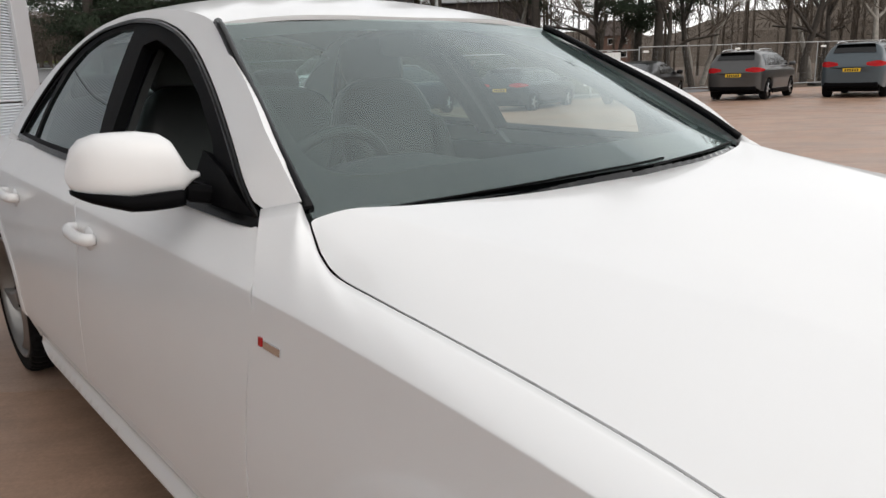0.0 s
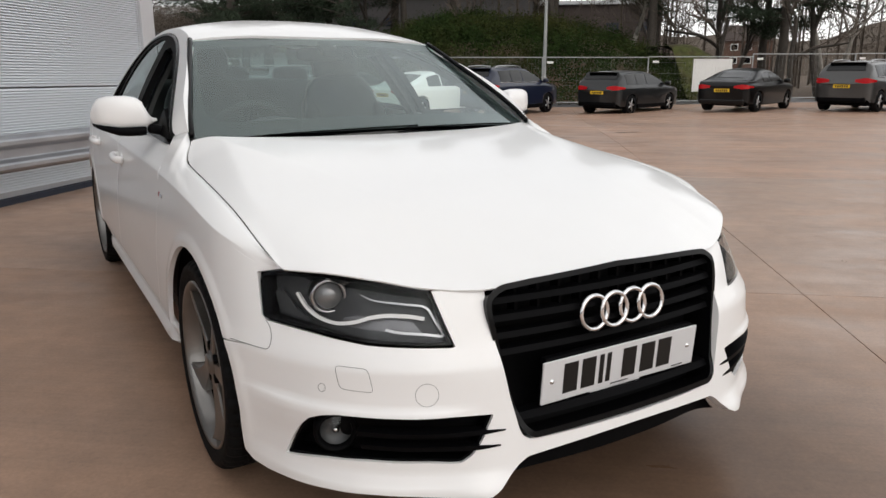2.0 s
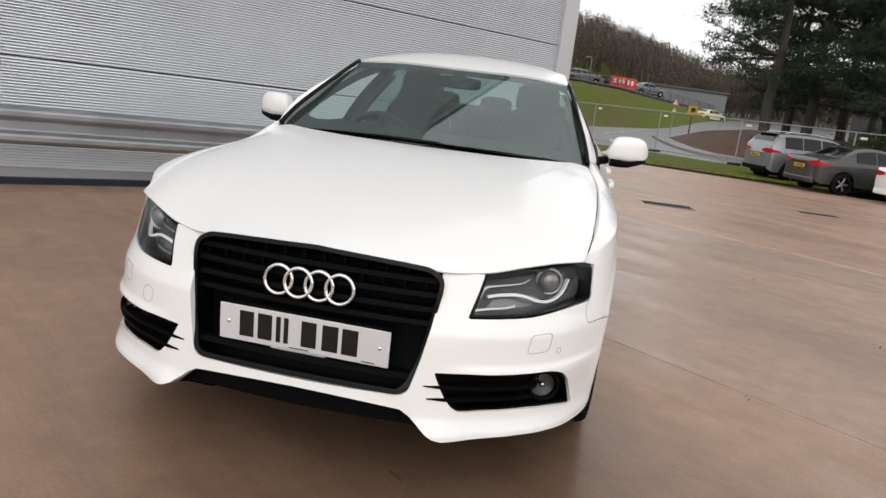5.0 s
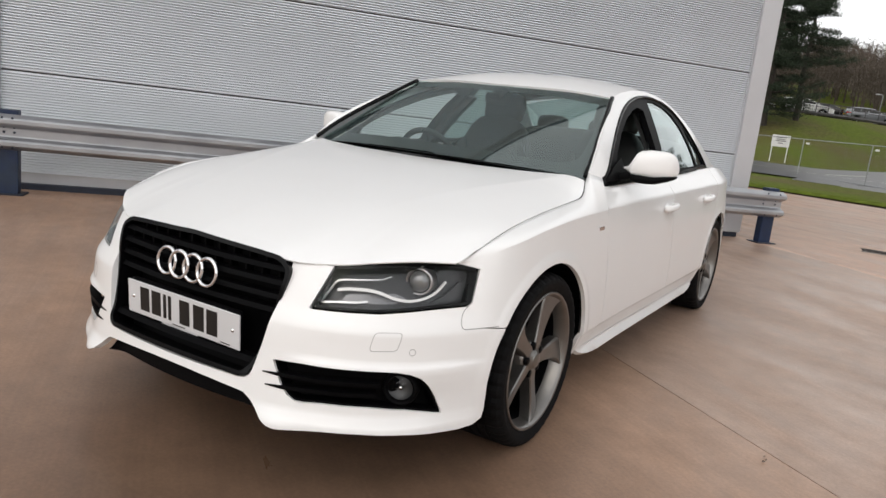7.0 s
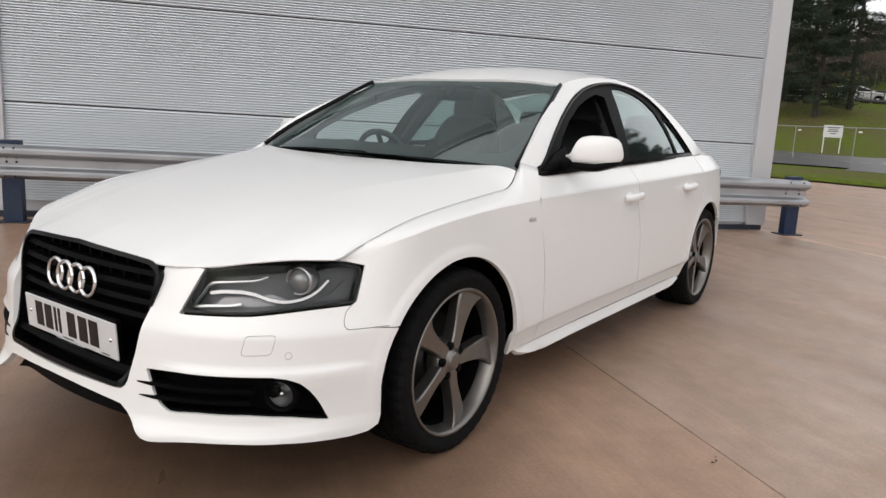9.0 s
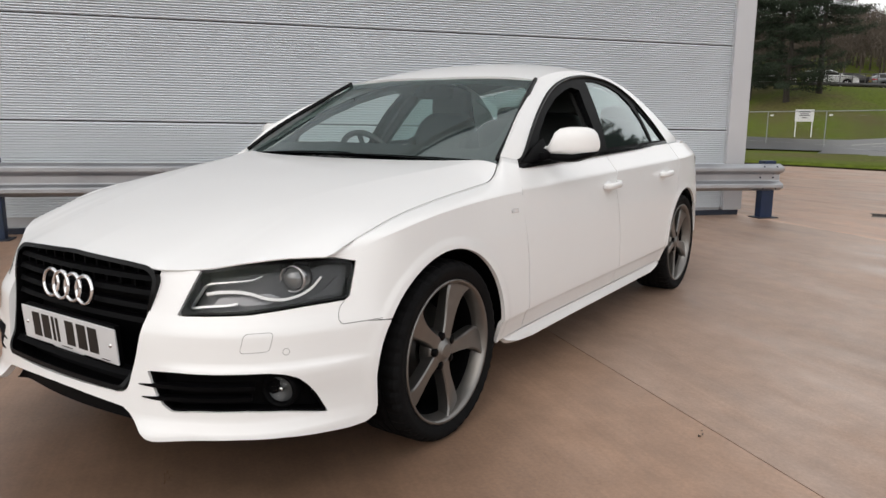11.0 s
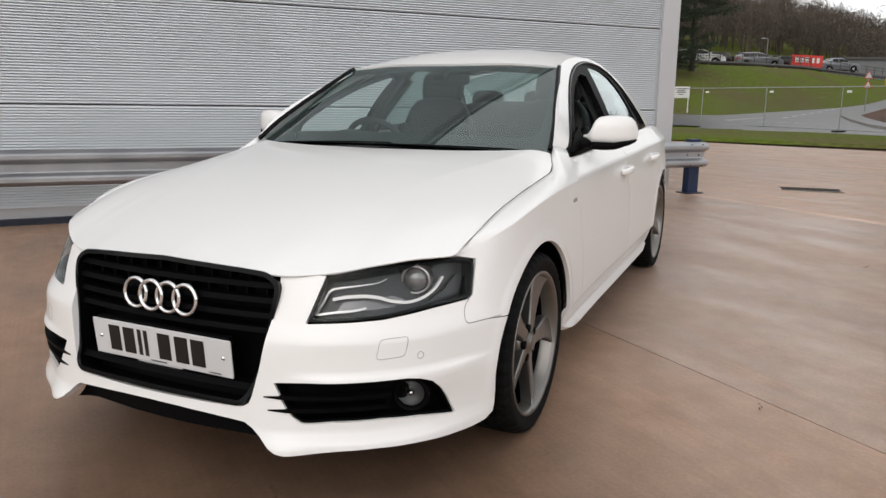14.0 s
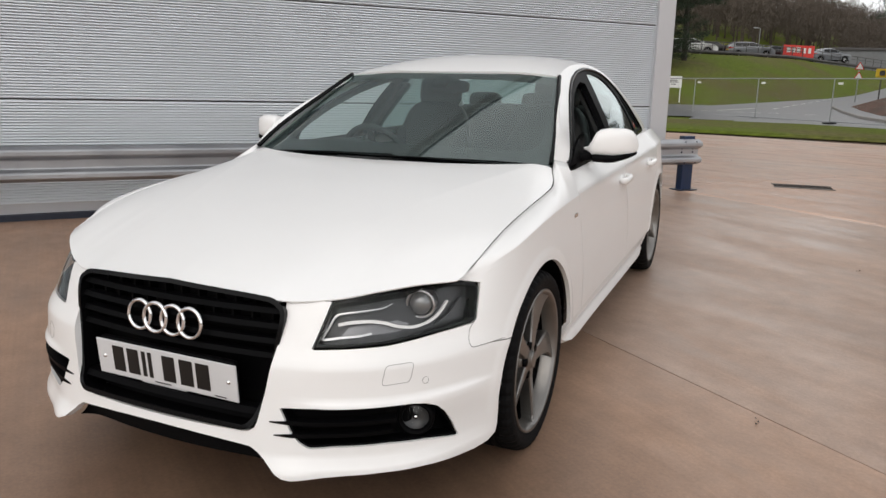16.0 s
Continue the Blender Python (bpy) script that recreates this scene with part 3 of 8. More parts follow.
def build_rail():
    rail = thing("crash_barrier", "galvanised W-beam crash barrier on blue posts along the cladding", "crash barrier")
    a0, a1 = -2.42, 5.81
    # W-beam profile (out, up), doubled back for thickness
    prof = [(0.0, 0.325), (0.012, 0.33), (0.062, 0.352), (0.075, 0.365), (0.075, 0.395), (0.062, 0.41), (0.005, 0.435), (0.0, 0.445), (0.0, 0.505),
            (0.005, 0.515), (0.062, 0.54), (0.075, 0.555), (0.075, 0.585), (0.062, 0.6), (0.012, 0.624), (0.0, 0.63)]
    prof += [(n - 0.004, z) for n, z in reversed(prof)]
    k = len(prof)
    for s0, s1 in ((a0, a1),):
        vs, fs = [], []
        for a in (s0, s1):
            vs += [yard(a, -4.23 + n, z + slope(a)) for n, z in prof]
        fs = [(i, (i + 1) % k, k + (i + 1) % k, k + i) for i in range(k)] + [tuple(range(k)), tuple(range(k, 2 * k))]
        bm = bmesh.new()
        bv = [bm.verts.new(v) for v in vs]
        for f in fs[:-2]:
            bm.faces.new([bv[i] for i in f])
        bmesh.ops.recalc_face_normals(bm, faces=bm.faces)
        part("beam", bm, M_STEEL, rail)
    for a in (-2.335, 5.68):
        p = part("post", box_bm((0.16, 0.1, 0.665 + slope(a)), Matrix.Translation(yard(a, -4.29, 0.3325 + slope(a) / 2)) @ pose(0, 0, 0, 0, 0, 48), 0.005), M_BLUE, rail, "dark blue steel post")
        part("base_plate", box_bm((0.26, 0.2, 0.012), Matrix.Translation(yard(a, -4.29, 0.006)) @ pose(0, 0, 0, 0, 0, 48), 0.002), M_DARKBASE, p)
    for a in (-2.36, -2.28, 5.55, 5.72):
        for z in (0.352, 0.475, 0.6, 0.52):
            vs, fs = lathe([(0.0, 0.008), (0.008, 0.007), (0.011, 0.0)], 10)
            m = Matrix.Translation(yard(a, -4.23 + (0.062 if z in (0.352, 0.6) else 0.004), z + slope(a))) @ pose(0, 0, 0, 0, 0, -42)
            link_mesh("bolt", [m @ v for v in vs], fs, M_DARKBASE, rail)


def build_drain(x, y, turn, w, d, name="drain_cover"):
    dr = thing(name, "flat rusty iron drain cover set in the concrete", "drain cover", m=pose(x, y, fall(x, y), 0, 0, turn))
    part("cover", box_bm((w, d, 0.008), Matrix.Translation((0, 0, 0.001)), 0.003), M_RUST, dr)
    for sg in (-1, 1):
        part("rim", box_bm((w + 0.04, 0.02, 0.008), Matrix.Translation((0, sg * (d / 2 + 0.012), 0.002))), M_KERB, dr)
    for k in range(9):
        part("rib", box_bm((0.012, d * 0.86, 0.004), Matrix.Translation((-w / 2 + (k + 0.5) * w / 9, 0, 0.006))), M_BARK, dr)


def build_land():
    # grass strip beyond the yard
    edge = [(-22, 26.5), (-8, 21.3), (-1.4, 19.2), (0.7, 18.6), (2.0, 18.25), (4.6, 17.6), (8.0, 16.9)]
    far = [(8.6, 20.5), (6.6, 22.4), (4.7, 23.9), (2.2, 25.7), (-2.6, 28.8), (-9, 32), (-22, 38)]
    edge, far = [out(*p) for p in edge], [out(*p) for p in far]
    vs = [(x, y, -0.315) for x, y in edge] + [(x, y + 0.3, -0.22) for x, y in edge]
    n = len(edge)
    fs = [(i, i + 1, n + i + 1, n + i) for i in range(n - 1)]
    fr = [(x, y) for x, y in far][::-1]
    vs += [(x, y, -0.26) for x, y in fr]
    fs += [(n + i, n + i + 1, 2 * n + i + 1, 2 * n + i) for i in range(n - 1)]
    tagged(link_mesh("grass_strip", vs, fs, M_GRASS, None, "strip of rough green grass between the yard and the road"), kind="structure")
    # the road rises gently as it leaves the yard
    near = [out(*p) for p in ((-22, 37.8), (-9, 31.9), (-2.6, 28.7), (2.2, 25.6), (4.7, 23.8), (6.6, 22.3), (8.6, 20.4), (14, 17.5), (40, 4))]
    line = np.array(near)
    xs, ys = np.arange(-60, 84, 2.0), np.arange(4, 132, 2.0)
    vs = [(x, y, road_z(x, y)) for y in ys for x in xs]
    w = len(xs)
    fs = [(q * w + p, q * w + p + 1, (q + 1) * w + p + 1, (q + 1) * w + p) for q in range(len(ys) - 1) for p in range(w - 1)
          if ys[q] > np.interp(xs[p], line[:, 0], line[:, 1]) - 3 and abs(xs[p]) < 20 + 0.6 * ys[q]]
    tagged(link_mesh("road", vs, fs, M_ASPHALT, None, "wet grey asphalt road junction beyond the grass", True), kind="structure")
    for (x0, y0), (x1, y1), wide in (((-3, 41.5), (4.0, 40.0), 0.12), ((-1.2, 41.9), (0.6, 45.2), 0.3), ((-18, 50), (-3.5, 42.3), 0.1), ((1.6, 45), (6.0, 64), 0.1)):
        d = Vector((x1 - x0, y1 - y0, 0))
        for k in range(8):
            p0, p1 = Vector((x0, y0, 0)) + d * (k / 8), Vector((x0, y0, 0)) + d * ((k + 0.6) / 8)
            s = d.normalized().cross(Vector((0, 0, 1))) * wide / 2
            quad = [(p.x, p.y, road_z(p.x, p.y) + 0.012) for p in (p0 - s, p0 + s, p1 + s, p1 - s)]
            tagged(link_mesh("road_line", quad, [(0, 1, 2, 3)], M_LINE, None, "white painted road line"), kind="structure")
    # raised bed of bare earth at the junction, behind a kerb and a strip of paving
    ring, (cx, cy) = [(4.8, 48.1), (4.95, 43.0), (5.4, 38.1), (6.2, 35.2), (8.5, 33.2), (12, 32.0), (17, 32.5), (22, 38), (20, 48), (14, 55), (8.5, 55), (5.8, 52)], (12.5, 44.0)
    lay = [(1.0, -0.05), (1.0, 0.12), (0.985, 0.13), (0.87, 0.13), (0.62, 0.85), (0.3, 1.3)]
    vs, fs, n = [], [], len(ring)
    for k, z in lay:
        vs += [(cx + (x - cx) * k, cy + (y - cy) * k, z + road_z(cx + (x - cx) * k, cy + (y - cy) * k)) for x, y in ring]
    for r in range(len(lay) - 1):
        fs += [(r * n + i, r * n + (i + 1) % n, (r + 1) * n + (i + 1) % n, (r + 1) * n + i) for i in range(n)]
    fs.append(tuple(range((len(lay) - 1) * n, len(lay) * n)))
    ob = tagged(link_mesh("earth_bed", vs, fs, M_REDEARTH, None, "raised bed of red-brown earth with a concrete kerb"), kind="structure")
    ob.data.materials.append(M_KERB)
    ob.data.materials.append(M_ASPHALT)
    for p in ob.data.polygons:
        if p.index < 3 * n:
            p.material_index = 1 if p.index < 2 * n else 2

    # grass bank up to the upper car park, and the hill behind
    def height(x, y):
        toe = np.interp(x, [-40, -16, -5.2, -1.9, 5.6, 14.8, 30, 60], [66, 54, 47.5, 47, 63, 90, 118, 150])
        crest = np.interp(x, [-40, -6.6, -2.2, 2.8, 12, 30, 60], [76, 67, 71, 78, 94, 124, 160])
        top = np.interp(x, [-40, -6.6, 2.8, 12, 30], [5.0, 4.15, 4.0, 3.2, 2.0])
        k = np.clip((y - toe) / np.maximum(crest - toe, 4), 0, 1)
        base = np.vectorize(road_z)(x, y) - 0.06 * (1 - np.clip(8 * k, 0, 1))
        z = base + (np.maximum(top, base) - base) * (0.35 * k + 0.65 * (k * k * (3 - 2 * k)))
        return np.where(y > crest + 14, top + np.maximum(y - crest - 14, 0) * 0.13, z)
    xs = np.r_[np.linspace(-90, -22, 24), np.linspace(-20, 26, 116), np.linspace(28, 90, 22)]
    ys = np.r_[np.linspace(40, 100, 150), np.linspace(102, 240, 48)]
    gx, gy = np.meshgrid(xs, ys)
    gz = height(gx, gy)
    lie = gz - np.vectorize(road_z)(gx, gy)
    vs = np.stack([gx, gy, gz], -1).reshape(-1, 3)
    w = len(xs)
    fs = [(j * w + i, j * w + i + 1, (j + 1) * w + i + 1, (j + 1) * w + i) for j in range(len(ys) - 1) for i in range(w - 1)
          if max(lie[j, i], lie[j + 1, i + 1], lie[j + 1, i], lie[j, i + 1]) > -0.055]
    tagged(link_mesh("grass_bank", vs, fs, M_GRASS, None, "mown green grass bank rising to an upper car park", True), kind="structure")
    return height


build_yard()
build_building()
build_rail()
build_drain(2.0, 8.37, 5, 0.7, 0.32)
build_drain(9.93, 9.08, -14, 0.54, 0.24)
build_drain(4.9, 11.1, 0, 0.62, 0.3)
bank_height = build_land()


# ---- the white saloon ----
PLAN = np.array([(0, -0.868), (0.2, -0.858), (0.4, -0.826), (0.55, -0.77), (0.66, -0.695), (0.74, -0.605), (0.81, -0.475), (0.857, -0.36), (0.880, -0.2), (0.886, 0.0),
                 (0.878, 0.4), (0.871, 0.9), (0.871, 1.6), (0.870, 2.3), (0.868, 2.8), (0.826, 3.2), (0.742, 3.5), (0.638, 3.67), (0.50, 3.765), (0.28, 3.815), (0, 3.83)])


def plan_table():
    k = np.r_[0, np.cumsum(np.hypot(*np.diff(PLAN, axis=0).T))]
    at = lambda q: spline(np.c_[k, PLAN])(q)
    # Catmull-Rom for a fair outline
    q = np.linspace(0, k[-1], 1600)
    i = np.clip(np.searchsorted(k, q, side="right") - 1, 0, len(k) - 2)
    g = np.zeros_like(PLAN)
    g[1:-1] = (PLAN[2:] - PLAN[:-2]) / (k[2:] - k[:-2])[:, None]
    g[0], g[-1] = (1, 0), (-1, 0)
    h = (k[i + 1] - k[i])[:, None]
    u = ((q - k[i])[:, None]) / h
    p = ((1 + 2 * u) * (1 - u) ** 2 * PLAN[i] + u * (1 - u) ** 2 * h * g[i] + u * u * (3 - 2 * u) * PLAN[i + 1] + u * u * (u - 1) * h * g[i + 1])
    s = np.r_[0, np.cumsum(np.hypot(*np.diff(p, axis=0).T))]
    d = np.gradient(p, s, axis=0)
    n = np.stack([-d[:, 1], d[:, 0]], -1) * -1
    n /= np.linalg.norm(n, axis=1)[:, None]
    return s, p, n


PS, PP, PNRM = plan_table()


def s_at(x, y):
    """The way along the outline that lies nearest to a place."""
    return float(PS[np.argmin((PP[:, 0] - abs(x)) ** 2 + (PP[:, 1] - y) ** 2)])


S_FRONT, S_CORNER, S_SIDE, S_REAR, S_TAIL = s_at(0.66, -0.695), s_at(0.81, -0.475), s_at(0.876, -0.2), s_at(0.826, 3.2), s_at(0.638, 3.67)
AXLE_F, AXLE_R, HUB_Z, ARCH = 0.0, 2.808, 0.327, 0.375
crease_z = spline([(-0.6, 0.68), (-0.45, 0.712), (-0.38, 0.735), (-0.31, 0.758), (-0.19, 0.784), (-0.04, 0.804), (0.126, 0.816), (0.314, 0.824), (0.505, 0.829), (0.8, 0.833), (1.36, 0.842), (2.4, 0.860), (3.2, 0.875), (3.8, 0.88)])
off_front = spline([(0.1, 0.06), (0.17, -0.006), (0.20, -0.021), (0.225, -0.020), (0.245, -0.012), (0.275, -0.003), (0.31, -0.002), (0.36, -0.003), (0.41, 0.000), (0.45, 0.004), (0.47, 0.006), (0.5, 0.008), (0.56, 0.038), (0.62, 0.062), (0.67, 0.086), (0.71, 0.112), (0.8, 0.18)])
off_shelf = spline([(0.1, 0.0), (0.31, 0.0), (0.37, -0.005), (0.400, -0.0085), (0.411, -0.0075), (0.4185, -0.003), (0.426, 0.0), (0.8, 0.0)])
off_plain = spline([(0.1, 0.06), (0.17, -0.012), (0.20, -0.024), (0.26, -0.018), (0.34, -0.008), (0.42, 0.002), (0.5, 0.011), (0.56, 0.038), (0.62, 0.062), (0.67, 0.086), (0.71, 0.112), (0.8, 0.18)])
off_side = spline([(0.1, 0.06), (0.2, 0.042), (0.262, 0.034), (0.30, 0.022), (0.335, 0.009), (0.348, -0.004), (0.40, -0.006), (0.5, -0.005), (0.62, 0.004), (0.70, 0.013), (0.76, 0.020), (0.788, 0.023), (0.797, 0.024), (0.802, 0.0265), (0.811, 0.033), (0.827, 0.049), (0.85, 0.069), (0.875, 0.092), (0.92, 0.125)])
off_wing = spline([(0.1, 0.05), (0.2, 0.012), (0.262, 0.006), (0.32, 0.000), (0.40, -0.005), (0.5, -0.005), (0.62, 0.004), (0.70, 0.013), (0.76, 0.020), (0.788, 0.023), (0.797, 0.024), (0.802, 0.0265), (0.811, 0.033), (0.827, 0.049), (0.85, 0.069), (0.875, 0.092), (0.92, 0.125)])
off_tail = spline([(0.1, 0.06), (0.2, 0.01), (0.4, 0.0), (0.55, 0.0), (0.6, 0.02), (0.7, 0.05), (0.9, 0.09), (1.0, 0.13)])


def body(s, z):
    """A place on the lower body (left half) from the way along its outline and the height."""
    s, z = np.asarray(s, float), np.asarray(z, float)
    q = np.abs(s)
    x, y = np.interp(q, PS, PP[:, 0]), np.interp(q, PS, PP[:, 1])
    nx, ny = np.interp(q, PS, PNRM[:, 0]), np.interp(q, PS, PNRM[:, 1])
    wf, wt = 1 - step(q, S_FRONT, S_SIDE), step(q, S_REAR, S_TAIL)
    zs = z - (crease_z(y) - 0.80) * step(z, 0.45, 0.68)
    crisp, aft = step(q, 0.41, 0.56), step(y, 0.0, 0.32)
    off = wf * (crisp * off_front(z) + (1 - crisp) * off_plain(z)) + wt * off_tail(z) + (1 - wf - wt) * (aft * off_side(zs) + (1 - aft) * off_wing(zs))
    off = off + crisp * (1 - step(q, 0.90, 1.10)) * off_shelf(z)
    # the lip juts out most beside the grille
    off = off - 0.020 * np.exp(-((q - 0.425) / 0.07) ** 2) * step(z, 0.275, 0.215) * wf
    for yc in (AXLE_F, AXLE_R):
        r = np.hypot(y - yc, (z - HUB_Z) / np.where(z > HUB_Z, 0.93, 1.0))
        off = off - 0.0048 * (1 - step(r, 0.388, 0.424)) * step(z, 0.2, 0.3) * (1 - wt)
    return np.stack([np.sign(s + 1e-12) * (x - nx * off), y - ny * off, z + 0 * x], -1)


def sy(y):
    """The way along the outline at a place along the car's side."""
    m = (PS > S_FRONT) & (PS < S_TAIL)
    return float(np.interp(y, PP[m, 1], PS[m]))


def inside_poly(pts, poly):
    x, y = pts[:, 0], pts[:, 1]
    hit = np.zeros(len(pts), bool)
    for (x1, y1), (x2, y2) in zip(poly, np.roll(poly, -1, axis=0)):
        with np.errstate(divide="ignore", invalid="ignore"):
            hit ^= ((y1 > y) != (y2 > y)) & (x < x1 + (y - y1) / (y2 - y1) * (x2 - x1))
    return hit


def rounded(poly, r=0.02, seg=5):
    """The outline with its corners rounded; r is one number or one for each corner."""
    p, out = [Vector(v) for v in poly], []
    rs = r if hasattr(r, "__len__") else [r] * len(p)
    for i, v in enumerate(p):
        a, b = p[i - 1], p[(i + 1) % len(p)]
        rr = min(rs[i], 0.45 * (a - v).length, 0.45 * (b - v).length)
        if rr < 1e-4:
            out.append(tuple(v))
            continue
        u, w = v + (a - v).normalized() * rr, v + (b - v).normalized() * rr
        for k in range(seg + 1):
            t = k / seg
            out.append(tuple((1 - t) ** 2 * u + 2 * t * (1 - t) * v + t * t * w))
    return out


def dense(poly, gap):
    p, out = np.array(poly, float), []
    for a, b in zip(p, np.roll(p, -1, axis=0)):
        n = max(1, int(np.ceil(np.linalg.norm(b - a) / gap)))
        out += [a + (b - a) * k / n for k in range(n)]
    return np.array(out)


def shrink(poly, d):
    """The outline moved inwards by d (outwards where negative)."""
    p = np.array(poly, float)
    area = np.sum(p[:, 0] * np.roll(p[:, 1], -1) - p[:, 1] * np.roll(p[:, 0], -1))
    t = np.roll(p, -1, axis=0) - np.roll(p, 1, axis=0)
    t /= np.maximum(np.linalg.norm(t, axis=1), 1e-9)[:, None]
    n = np.stack([-t[:, 1], t[:, 0]], -1) * np.sign(area)
    return [tuple(v) for v in p + n * d]


def panel_mesh(outline, surface, gap=0.03, holes=(), flange=0.015, mirror=False, sink=0.0, lines=()):
    """Vertices and faces of a sheet cut out of a surface(u, v), with folded-in edges. sink: metres below the surface."""
    from mathutils.geometry import delaunay_2d_cdt
    loops = [dense(outline, gap * 0.6)] + [dense(h, gap * 0.6) for h in holes]
    rim = np.concatenate(loops)
    lo, hi = rim.min(0), rim.max(0)
    gx, gy = np.meshgrid(np.arange(lo[0] + gap / 2, hi[0], gap), np.arange(lo[1] + gap / 2, hi[1], gap))
    grid = np.stack([gx.ravel(), gy.ravel()], -1)
    keep = inside_poly(grid, loops[0])
    for h in loops[1:]:
        keep &= ~inside_poly(grid, h)
    grid = grid[keep]
    soft = [np.array(l, float) for l in lines]
    soft = [l[inside_poly(l, loops[0])] for l in soft]
    soft = [l[np.array([np.min((rim[:, 0] - q[0]) ** 2 + (rim[:, 1] - q[1]) ** 2) for q in l]) > 1e-5] for l in soft if len(l)]
    rim_all = np.concatenate([rim] + [l for l in soft if len(l)])
    near = np.array([np.min((rim_all[:, 0] - g[0]) ** 2 + (rim_all[:, 1] - g[1]) ** 2) for g in grid]) if len(grid) else np.array([])
    grid = grid[near > (0.45 * gap) ** 2] if len(grid) else grid
    pts = np.concatenate([rim_all, grid.reshape(-1, 2)])
    edges, k = [], 0
    for l in loops:
        edges += [(k + i, k + (i + 1) % len(l)) for i in range(len(l))]
        k += len(l)
    for l in soft:
        edges += [(k + i, k + i + 1) for i in range(len(l) - 1)]
        k += len(l)
    v2, _, f2, *_ = delaunay_2d_cdt([Vector(p) for p in pts], edges, [], 0, 1e-7)
    v2 = np.array([tuple(v) for v in v2])
    tri = np.array([f for f in f2 if len(f) == 3])
    mid = v2[tri].mean(1)
    keep = inside_poly(mid, loops[0])
    for h in loops[1:]:
        keep &= ~inside_poly(mid, h)
    tri = tri[keep]
    e = 1e-3
    p = surface(v2[:, 0], v2[:, 1])
    du = surface(v2[:, 0] + e, v2[:, 1]) - surface(v2[:, 0] - e, v2[:, 1])
    dv = surface(v2[:, 0], v2[:, 1] + e) - surface(v2[:, 0], v2[:, 1] - e)
    n = np.cross(du, dv)
    n /= np.maximum(np.linalg.norm(n, axis=1), 1e-12)[:, None]
    # faces follow the surface's own sense
    a, b, c = v2[tri[:, 0]], v2[tri[:, 1]], v2[tri[:, 2]]
    turn = (b[:, 0] - a[:, 0]) * (c[:, 1] - a[:, 1]) - (b[:, 1] - a[:, 1]) * (c[:, 0] - a[:, 0])
    tri[turn < 0] = tri[turn < 0][:, ::-1]
    tri = tri[np.abs(turn) > 2e-7]
    p = p - n * sink
    faces, verts, normals = [tuple(t) for t in tri], list(p), list(n)
    if flange:
        count = {}
        for t in faces:
            for i in range(3):
                count[(t[i], t[(i + 1) % 3])] = 1
        for (i, j) in [k for k in count if (k[1], k[0]) not in count]:
            m = len(verts)
            verts += [p[i], p[j], p[j] - n[j] * flange, p[i] - n[i] * flange]
            faces.append((m + 1, m, m + 3, m + 2))
            side = np.cross(p[j] - p[i], n[i])
            normals += [side / max(np.linalg.norm(side), 1e-9)] * 4
    verts, normals = np.array(verts), np.array(normals)
    if mirror:
        verts, normals = verts * (-1, 1, 1), normals * (-1, 1, 1)
        faces = [f[::-1] for f in faces]
    return verts, faces, normals


def weld_bm(verts, faces):
    bm = bmesh.new()
    bv = [bm.verts.new(v) for v in verts]
    for f in faces:
        try:
            bm.faces.new([bv[i] for i in f])
        except ValueError:
            pass
    return bm


def panel(name, outline, surface, mat, parent, label="", gap=0.03, holes=(), flange=0.015, mirror=False, sink=0.0, lines=()):
    v, f, n = panel_mesh(outline, surface, gap, holes, flange, mirror, sink, lines)
    return link_mesh(name, v, f, mat, parent, label, True, n)


car = thing("saloon_car", "white four-door saloon car with black grille and grey alloys", "car")

# waist line: height of the windows' lower edge


def belt_z(y):
    return 0.912 + 0.025 * (y - 0.634)




def hl_points():
    """The headlamp's corners as (way along the outline, height)."""
    c = [(0.492, -0.70, 0.676), (0.60, -0.625, 0.692), (0.70, -0.54, 0.702), (0.765, -0.47, 0.703)]
    return [(0.489, 0.560)] + [(s_at(x, y), z) for x, y, z in c] + [(1.031, 0.690), (1.000, 0.589), (0.862, 0.580), (0.70, 0.5655)]


HL = hl_points()
HL_R = (0.008, 0.006, 0.02, 0.02, 0.012, 0.026, 0.010, 0.03, 0.03)
GR_TOP, GR_BOT = 0.674, 0.326


def arch_pts(yc, a0, a1, r=ARCH, n=14):
    return [(sy(yc + r * math.sin(radians(a)) * (0.955 if a > 0 and yc < 1 else 1.0)), HUB_Z + r * math.cos(radians(a)) * (0.93 if abs(a) < 90 else 1.0)) for a in np.linspace(a0, a1, n)]


SEAM = [(1.136, 0.518), (1.043, 0.519), (0.974, 0.518), (0.962, 0.530), (0.969, 0.561), (0.990, 0.583)]
FOG = [(0.398, 0.398), (0.50, 0.404), (0.634, 0.405), (0.71, 0.405), (0.758, 0.404), (0.798, 0.397), (0.833, 0.383), (0.862, 0.357), (0.890, 0.319), (0.920, 0.264), (0.80, 0.284), (0.694, 0.292), (0.557, 0.291), (0.50, 0.288),
       (0.477, 0.289), (0.453, 0.305), (0.430, 0.334)]


def strip(points, width):
    """An outline round a line of the given width (one number, or one for each point)."""
    p = np.array(points, float)
    w = np.broadcast_to(np.asarray(width, float), (len(p),))
    t = np.gradient(p, axis=0)
    t /= np.linalg.norm(t, axis=1)[:, None]
    n = np.stack([-t[:, 1], t[:, 0]], -1)
    return [tuple(v) for v in p - n * w[:, None] / 2] + [tuple(v) for v in (p + n * w[:, None] / 2)[::-1]]


